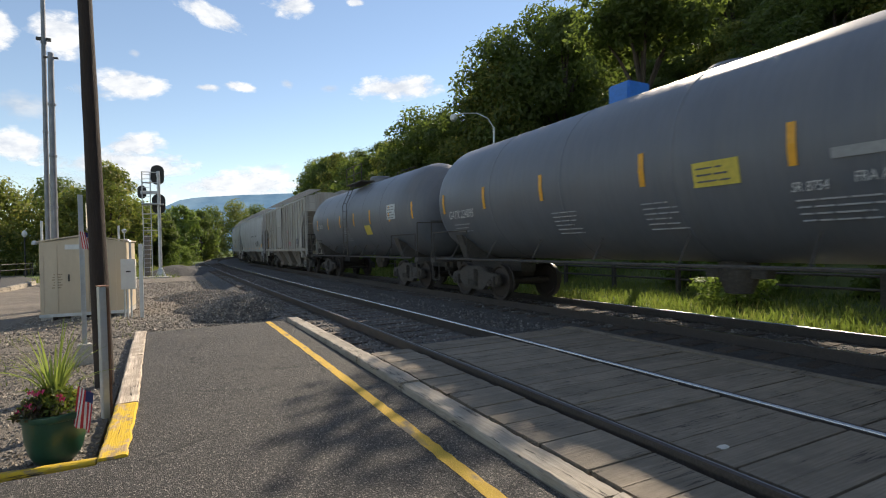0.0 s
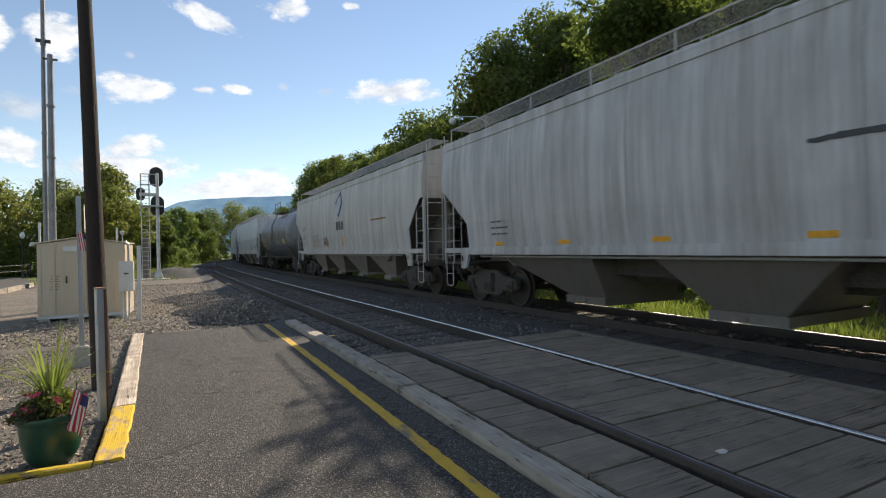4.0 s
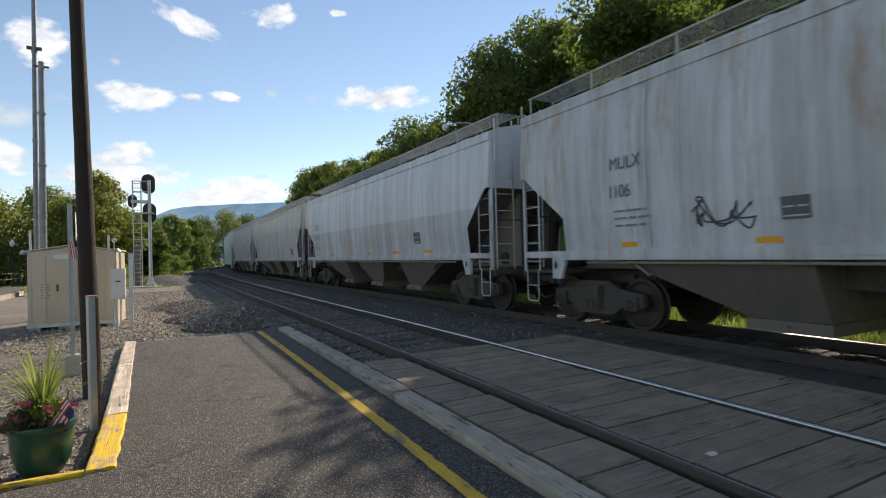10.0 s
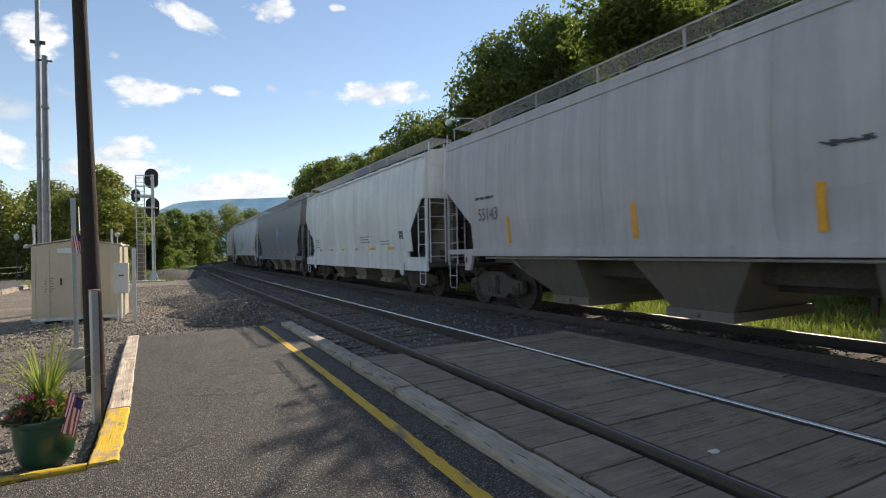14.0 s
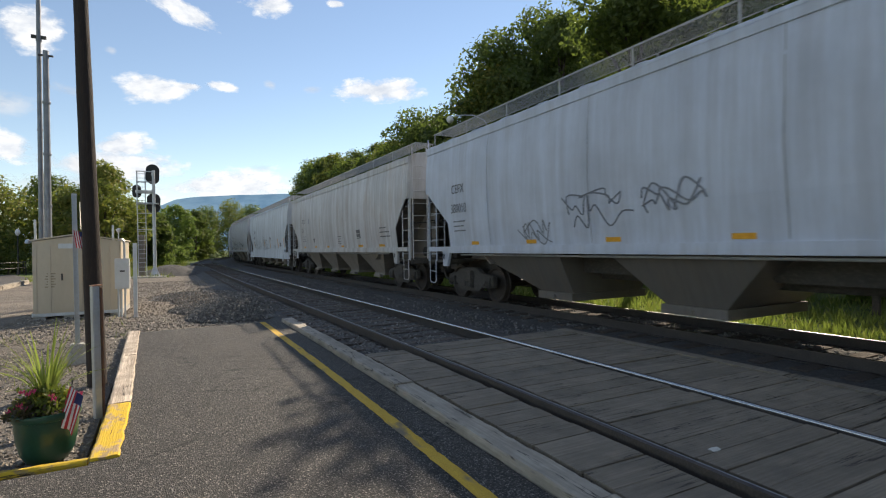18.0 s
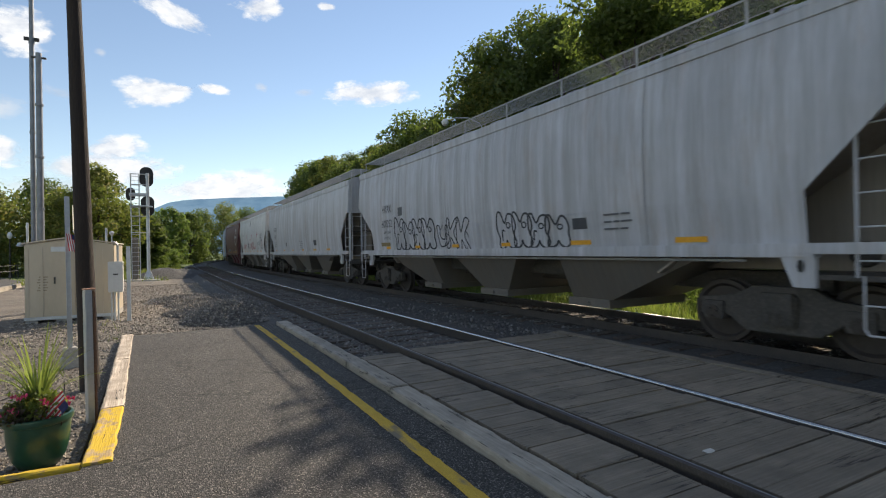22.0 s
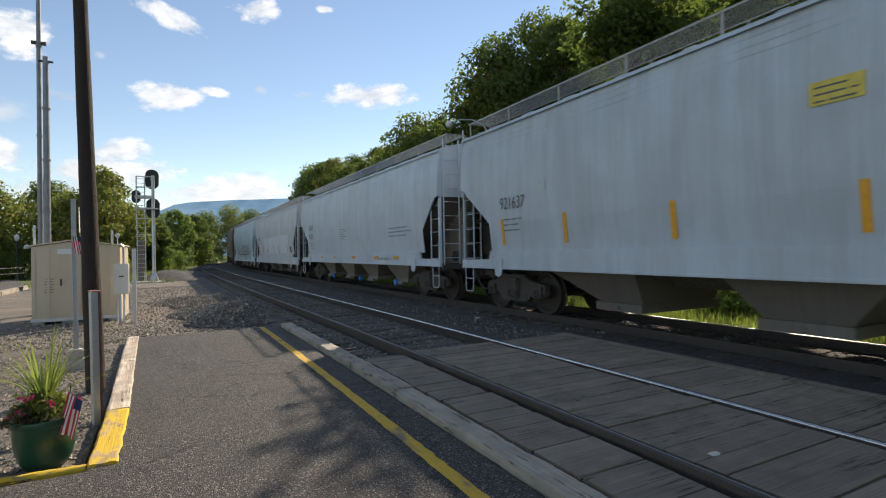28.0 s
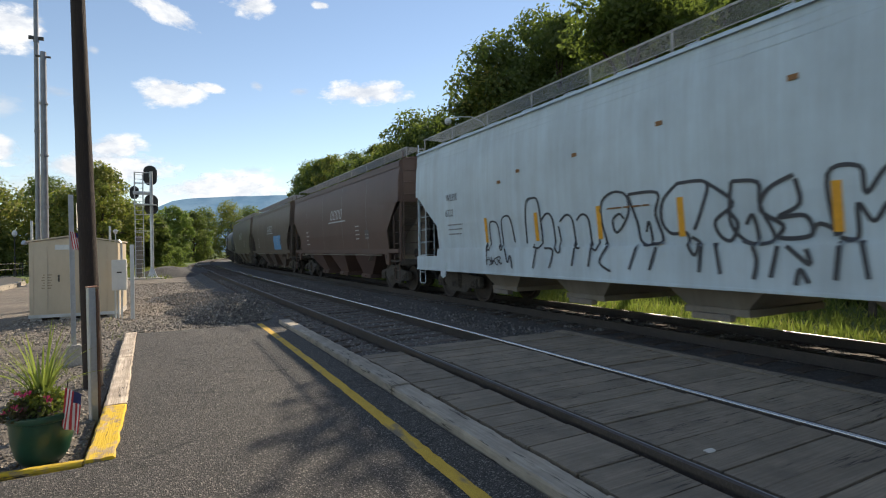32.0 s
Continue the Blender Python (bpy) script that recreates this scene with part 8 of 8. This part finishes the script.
def make_planter():
    ob = tagged(empty("flower_pot", Matrix.Translation((-1.0, 5.02, -0.235)) @ Matrix.Diagonal((0.98, 0.98, 1.17, 1.0))), "green glazed flower pot with spiky grass and pink flowers", "flower pot")
    glaze = grainy("green_glaze", (0.012, 0.05, 0.032), (0.02, 0.075, 0.045), 5, 40, 0.3, 0.05, 0.002, grit=0.15)
    prof = [(0.11, 0.0), (0.135, 0.008), (0.178, 0.07), (0.203, 0.16), (0.213, 0.25), (0.215, 0.3), (0.23, 0.305), (0.236, 0.325), (0.232, 0.345), (0.215, 0.35), (0.205, 0.34), (0.2, 0.31), (0.02, 0.3)]
    part("pot", Geo().lathe(prof, 40), glaze, ob, smooth=True)
    part("soil", Geo().lathe([(0.2, 0.305), (0.19, 0.318), (0.02, 0.325)], 20), grainy("potting_soil", (0.03, 0.022, 0.016), (0.06, 0.045, 0.03), 20, 80, 0.95), ob)
    blade_mat = leaf_material("spike_leaves", (0.2, 0.26, 0.05), (0.34, 0.38, 0.1), (0.45, 0.42, 0.16))
    rnd = random.Random(3)
    for i in range(64):
        a = rnd.uniform(0, 6.283)
        L = rnd.uniform(0.42, 0.72)
        bend = rnd.uniform(0.1, 0.7) if i % 3 else rnd.uniform(0.7, 1.25)
        g = Geo()
        vs = []
        k = 8
        for j in range(k + 1):
            t = j / k
            out = 0.02 + L * t * (0.12 + 0.55 * bend * t)
            z = 0.32 + L * t * (1 - 0.42 * bend * t)
            w = 0.011 * (1 - t) ** 0.6 + 0.0008
            cx, cy = out * math.cos(a), out * math.sin(a)
            px, py = -math.sin(a) * w, math.cos(a) * w
            vs += [(cx - px, cy - py, z), (cx, cy, z - w * 0.5), (cx + px, cy + py, z)]
        g.add(vs, [(3 * j + q, 3 * j + q + 1, 3 * j + q + 4, 3 * j + q + 3) for j in range(k) for q in (0, 1)])
        part("blade", g, blade_mat, ob, smooth=True)
    fol, cs = crown_mesh("foliage", 0.2, 0.46, 1500, 8, 0.02, leaf_material("bedding_leaves", (0.09, 0.14, 0.02), (0.2, 0.24, 0.04), (0.4, 0.33, 0.04)), 0.15, 12)
    part("foliage", fol, None, ob, "low yellow-green bedding foliage", m=Matrix.Translation((0, 0, 0.3)))
    fol2, cs = crown_mesh("foliage", 0.16, 0.42, 700, 9, 0.02, leaf_material("purple_leaves", (0.05, 0.03, 0.03), (0.1, 0.06, 0.05)), 0.1, 9)
    part("foliage", fol2, None, ob, "dark purplish trailing foliage", m=Matrix.Translation((-0.1, -0.06, 0.28)))
    pink = plain("pink_petals", (0.75, 0.07, 0.2), 0.6)
    for x, y, z in ((-0.13, -0.12, 0.5), (-0.09, -0.14, 0.49), (-0.06, -0.13, 0.5), (-0.14, -0.15, 0.42), (-0.11, -0.16, 0.4), (0.06, -0.15, 0.46), (0.08, -0.16, 0.44), (0.2, -0.1, 0.45), (0.235, -0.08, 0.44), (0.21, -0.1, 0.41), (-0.2, -0.1, 0.39), (-0.22, -0.08, 0.37), (0.02, 0.1, 0.5)):
        g = Geo()
        for k in range(7):
            b = k * 0.9 + x
            g.add([(x, y, z), (x + 0.02 * math.cos(b), y + 0.02 * math.sin(b) - 0.006, z + 0.012 * math.sin(b * 2)), (x + 0.024 * math.cos(b + 0.4), y + 0.024 * math.sin(b + 0.4), z + 0.02), (x + 0.02 * math.cos(b + 0.8), y + 0.02 * math.sin(b + 0.8) + 0.006, z + 0.008)], [(0, 1, 2, 3)])
        part("flower", g, pink, ob, "cluster of bright pink petals")
    st = Geo().tube((0.17, -0.13, 0.28), (0.2, -0.16, 0.56), 0.004)
    part("flag_stick", st, BLACKM, ob)
    fl = add_flag(ob, Matrix.Translation((0.185, -0.17, 0.52)) @ pose(0, 0, 0, 0, 14, -8), 0.14, 0.26, 0.5)
    FLAGS.append(fl)


make_planter()


def make_signal():
    ob = tagged(empty("railway_signal", Matrix.Translation((-1.86, 39.5, -0.34))), "galvanised railway signal mast with three black oval heads", "railway signal")
    part("pedestal", Geo().box(-2.3, 0.75, -1.2, 1.0, -0.15, 0.08), CONCRETE, ob, "low concrete base slab", bevel=0.03)
    part("mast", Geo().tube((0, 0, 0), (0, 0, 7.25), 0.115, 14, 0.1), GALV, ob, smooth=True)
    part("mast_foot", Geo().prism([(-0.32, 0.05), (0.32, 0.05), (0.12, 0.62), (-0.12, 0.62)], -0.1, 0.1, "y").prism([(-0.32, 0.05), (0.32, 0.05), (0.12, 0.62), (-0.12, 0.62)], -0.1, 0.1, "x"), GALV, ob)
    # caged ladder
    lx = -0.72
    for x in (lx - 0.24, lx + 0.24):
        part("ladder_rail", Geo().tube((x, 0, 0.1), (x, 0, 7.1), 0.03, 6), GALV, ob)
    for i in range(23):
        part("rung", Geo().tube((lx - 0.24, 0, 0.4 + i * 0.3), (lx + 0.24, 0, 0.4 + i * 0.3), 0.016, 6), GALV, ob)
    for z in (3.2, 4.3, 5.0, 5.7, 6.4, 7.1):
        part("brace", Geo().path([(lx - 0.24, 0, z), (lx - 0.24, -0.45, z), (0.0, -0.45, z), (0, 0, z)], 0.028, 6), GALV, ob)
    for x in (lx - 0.24, -0.02, lx + 0.24):
        part("cage_bar", Geo().tube((x, -0.45, 4.3), (x, -0.45, 7.1), 0.02, 6), GALV, ob)
    part("platform", Geo().box(lx - 0.3, 0.3, -0.5, 0.3, 4.95, 5.0), GALV, ob, "open steel work platform")
    part("equipment_case", Geo().box(lx - 0.26, lx + 0.12, 0.15, 0.5, 0.1, 2.9), grainy("brown_case", (0.14, 0.12, 0.1), (0.2, 0.17, 0.14), 3, 30, 0.6, 0.1), ob, "tall narrow equipment case", bevel=0.02)
    for x, z, w, h, dy, lab in ((-0.06, 6.98, 0.41, 0.68, -0.12, "large black oval backplate"), (-0.02, 5.0, 0.41, 0.68, -0.12, "large black oval backplate"), (-1.02, 5.8, 0.27, 0.44, 0.1, "smaller black oval backplate")):
        pts = []
        r = w
        for k in range(24):
            a = k * 6.2832 / 24
            cz = (h - r) if math.sin(a) >= 0 else -(h - r)
            pts.append((x + r * math.cos(a), z + 0.04 + cz + r * math.sin(a)))
        head = part("signal_head", Geo().prism(pts, dy + 0.35, dy + 0.4, "y"), BLACKM, ob, lab, bevel=0.008)
        for q in (-1, 0, 1):
            zz = z + 0.04 + q * h * 0.52
            part("lens_hood", Geo().lathe([(w * 0.36, 0.0), (w * 0.36, 0.28), (w * 0.3, 0.28), (w * 0.3, 0.02)], 16, "y", (x, dy + 0.4, zz)), BLACKM, head, "black lamp hood")
        part("head_bracket", Geo().box(x - 0.06, 0.06, dy, dy + 0.36, z - 0.1, z + 0.1), GALV, head, "steel bracket")


make_signal()


def make_road_side():
    # road and its kerb
    road = Geo()
    pts = [(-60, 24), (-9.2, 27), (-8.6, 38), (-9.6, 44), (-12.5, 52), (-60, 46)]
    road.prism(pts, -0.6, -0.3, "z")
    tagged(part("road", road, OLD_ASPHALT), "grey asphalt station road", "road", kind="structure")
    kerb = tagged(empty("road_kerb"), "pale timber kerb beside the road", "kerb", kind="structure")
    line = [(-16, 20.5), (-11.5, 23.8), (-8.6, 26.6), (-7.9, 31), (-8.1, 36.5)]
    for a, b in zip(line[:-1], line[1:]):
        d = Vector((b[0] - a[0], b[1] - a[1], 0))
        part("timber", Geo().box(0, d.length - 0.03, -0.12, 0.12, -0.5, -0.12), KERB, kerb, bevel=0.02, m=Matrix.Translation((a[0], a[1], 0)) @ pose(0, 0, 0, 0, 0, math.degrees(math.atan2(d.y, d.x))))
    ob = tagged(empty("pipe_railing"), "black painted pipe railing beside the lawn", "railing")
    path = [(-15.5, 43.2), (-13.7, 44.2), (-11.9, 45.2), (-11.2, 48.2), (-11.4, 51.2), (-12.2, 54)]
    for x, y in path:
        part("post", Geo().tube((x, y, -0.5), (x, y, 0.72), 0.035, 8), BLACKM, ob)
    for z in (0.72, 0.3):
        for (x, y), (u, v) in zip(path[:-1], path[1:]):
            part("rail", Geo().tube((x, y, z), (u, v, z), 0.03, 8), BLACKM, ob)
    lp = tagged(empty("street_lamp", Matrix.Translation((-12.3, 53.0, -0.34))), "black lamp post with a small globe", "street lamp")
    part("post", Geo().lathe([(0.16, 0), (0.1, 0.3), (0.06, 0.5), (0.05, 3.2)], 12), BLACKM, lp, smooth=True)
    part("globe", Geo().lathe([(0.06, 3.2), (0.17, 3.35), (0.19, 3.5), (0.12, 3.68), (0.03, 3.75)], 14), plain("frosted_globe", (0.75, 0.76, 0.75), 0.3), lp, "frosted white globe", smooth=True)
    # gooseneck lamp beyond the train
    gl = tagged(empty("gooseneck_lamp", Matrix.Translation((14.2, 22.2, -0.4))), "tall steel lamp post with a curved arm", "street lamp")
    part("post", Geo().tube((0, 0, 0), (0, 0, 7.9), 0.1, 12, 0.06), GALV, gl, smooth=True)
    part("arm", Geo().path([(0, 0, 7.85), (-0.2, 0.25, 8.4), (-0.55, 0.75, 8.75), (-1.0, 1.35, 8.85), (-1.35, 1.8, 8.8)], 0.026, 8), GALV, gl, "curved white arm")
    part("head", Geo().lathe([(0.1, 0.14), (0.16, 0.05), (0.2, -0.02), (0.16, -0.16), (0.04, -0.24)], 16, "z", (-1.38, 1.84, 8.72)), plain("pale_lamp_head", (0.72, 0.73, 0.74), 0.3), gl, "pale glass lamp head", smooth=True)
    # far side fence
    fe = tagged(empty("trackside_fence"), "dark post and rail fence beyond the track", "fence")
    for i in range(16):
        p, a = on(-2 + i * 2.4, 13.3)
        part("post", Geo().box(p.x - 0.06, p.x + 0.06, p.y - 0.06, p.y + 0.06, -0.7, 0.7), UNDER, fe, bevel=0.01)
    for z in (0.25, 0.55):
        for i in range(15):
            p, a = on(-2 + i * 2.4, 13.3)
            q, a = on(-2 + (i + 1) * 2.4, 13.3)
            part("rail", Geo().tube((p.x, p.y, z), (q.x, q.y, z), 0.035, 6), UNDER, fe)


make_road_side()


def make_scrap():
    g = Geo()
    n = 10
    ring = [(0.05 * math.cos(k * 0.628) * (1 + 0.2 * math.sin(k * 2.1)), 0.032 * math.sin(k * 0.628), 0.002 * math.sin(k * 1.7)) for k in range(n)]
    g.add([(x, y, z + 0.004) for x, y, z in ring] + [(x, y, z) for x, y, z in ring], [tuple(range(n)), tuple(range(n, 2 * n))] + [(k, (k + 1) % n, n + (k + 1) % n, n + k) for k in range(n)])
    ob = tagged(part("paper_scrap", g, plain("pale_scrap", (0.6, 0.58, 0.52), 0.8)), "small pale flattened scrap lying on the planks", "litter")
    ob.matrix_basis = Matrix.Translation((3.28, 2.27, -0.021))


make_scrap()

def motions():
    rows_t = [i * 1.0 for i in range(0, 33)]
    for car, u0, u1 in TRAIN:
        uc, half = (u0 + u1) / 2, (u1 - u0) / 2 - 2.15
        rows = []
        for t in rows_t:
            u = uc - SPEED * t
            a, _ = on(along_t2(u - half), T2)
            b, _ = on(along_t2(u + half), T2)
            mid = (a + b) / 2
            d = b - a
            rows.append((t, Matrix.Translation(mid) @ pose(0, 0, 0, 0, 0, math.degrees(math.atan2(-d.x, d.y)))))
        walk(car, rows)
    # wheels turn while their car is near
    centre = {car: (u0 + u1) / 2 for car, u0, u1 in TRAIN}
    for ax, ay, car in AXLES:
        tm = centre[car] / SPEED
        rows = []
        step = math.pi * 0.457 * 0.45 / SPEED
        t0, t1 = max(0.0, tm - 3.2), min(32.0, tm + 1.6)
        if t1 <= t0 + 0.1:
            continue
        n = max(2, int((t1 - t0) / step))
        ts = ([0.0] if t0 > 0.05 else []) + [t0 + (t1 - t0) * i / n for i in range(n + 1)] + ([32.0] if t1 < 31.95 else [])
        for t in ts:
            k = min(max(t, t0), t1)
            rows.append((t, Matrix.Translation((0, ay, 0.457)) @ Matrix.Rotation(SPEED * (k - t0) / 0.457, 4, "X")))
        walk(ax, rows)
    # clouds drift
    for ob, az, el, tilt, drift, r in CLOUDS:
        walk(ob, [(t, look(sky_place(az + drift * t / 32, el - 0.25 * t / 32, r), (0, 0, 1.42), tilt)) for t in (0.0, 16.0, 32.0)])
    # the small flag swings in the draught of the train
    for fl in FLAGS:
        at = fl.matrix_basis.translation.copy()
        swings = ((0, 2), (3, 6), (5.5, 14), (7, 22), (9, 38), (11, 22), (13, 8), (15.5, 12), (17, 14), (19, 10), (20, 6), (22, 42), (23, 32), (25.5, 16), (28, 10), (30, 4), (32, 0))
        walk(fl, [(float(t), Matrix.Translation(at) @ pose(0, 0, 0, 0, 14 + a, -10 - 0.4 * a)) for t, a in swings])


motions()
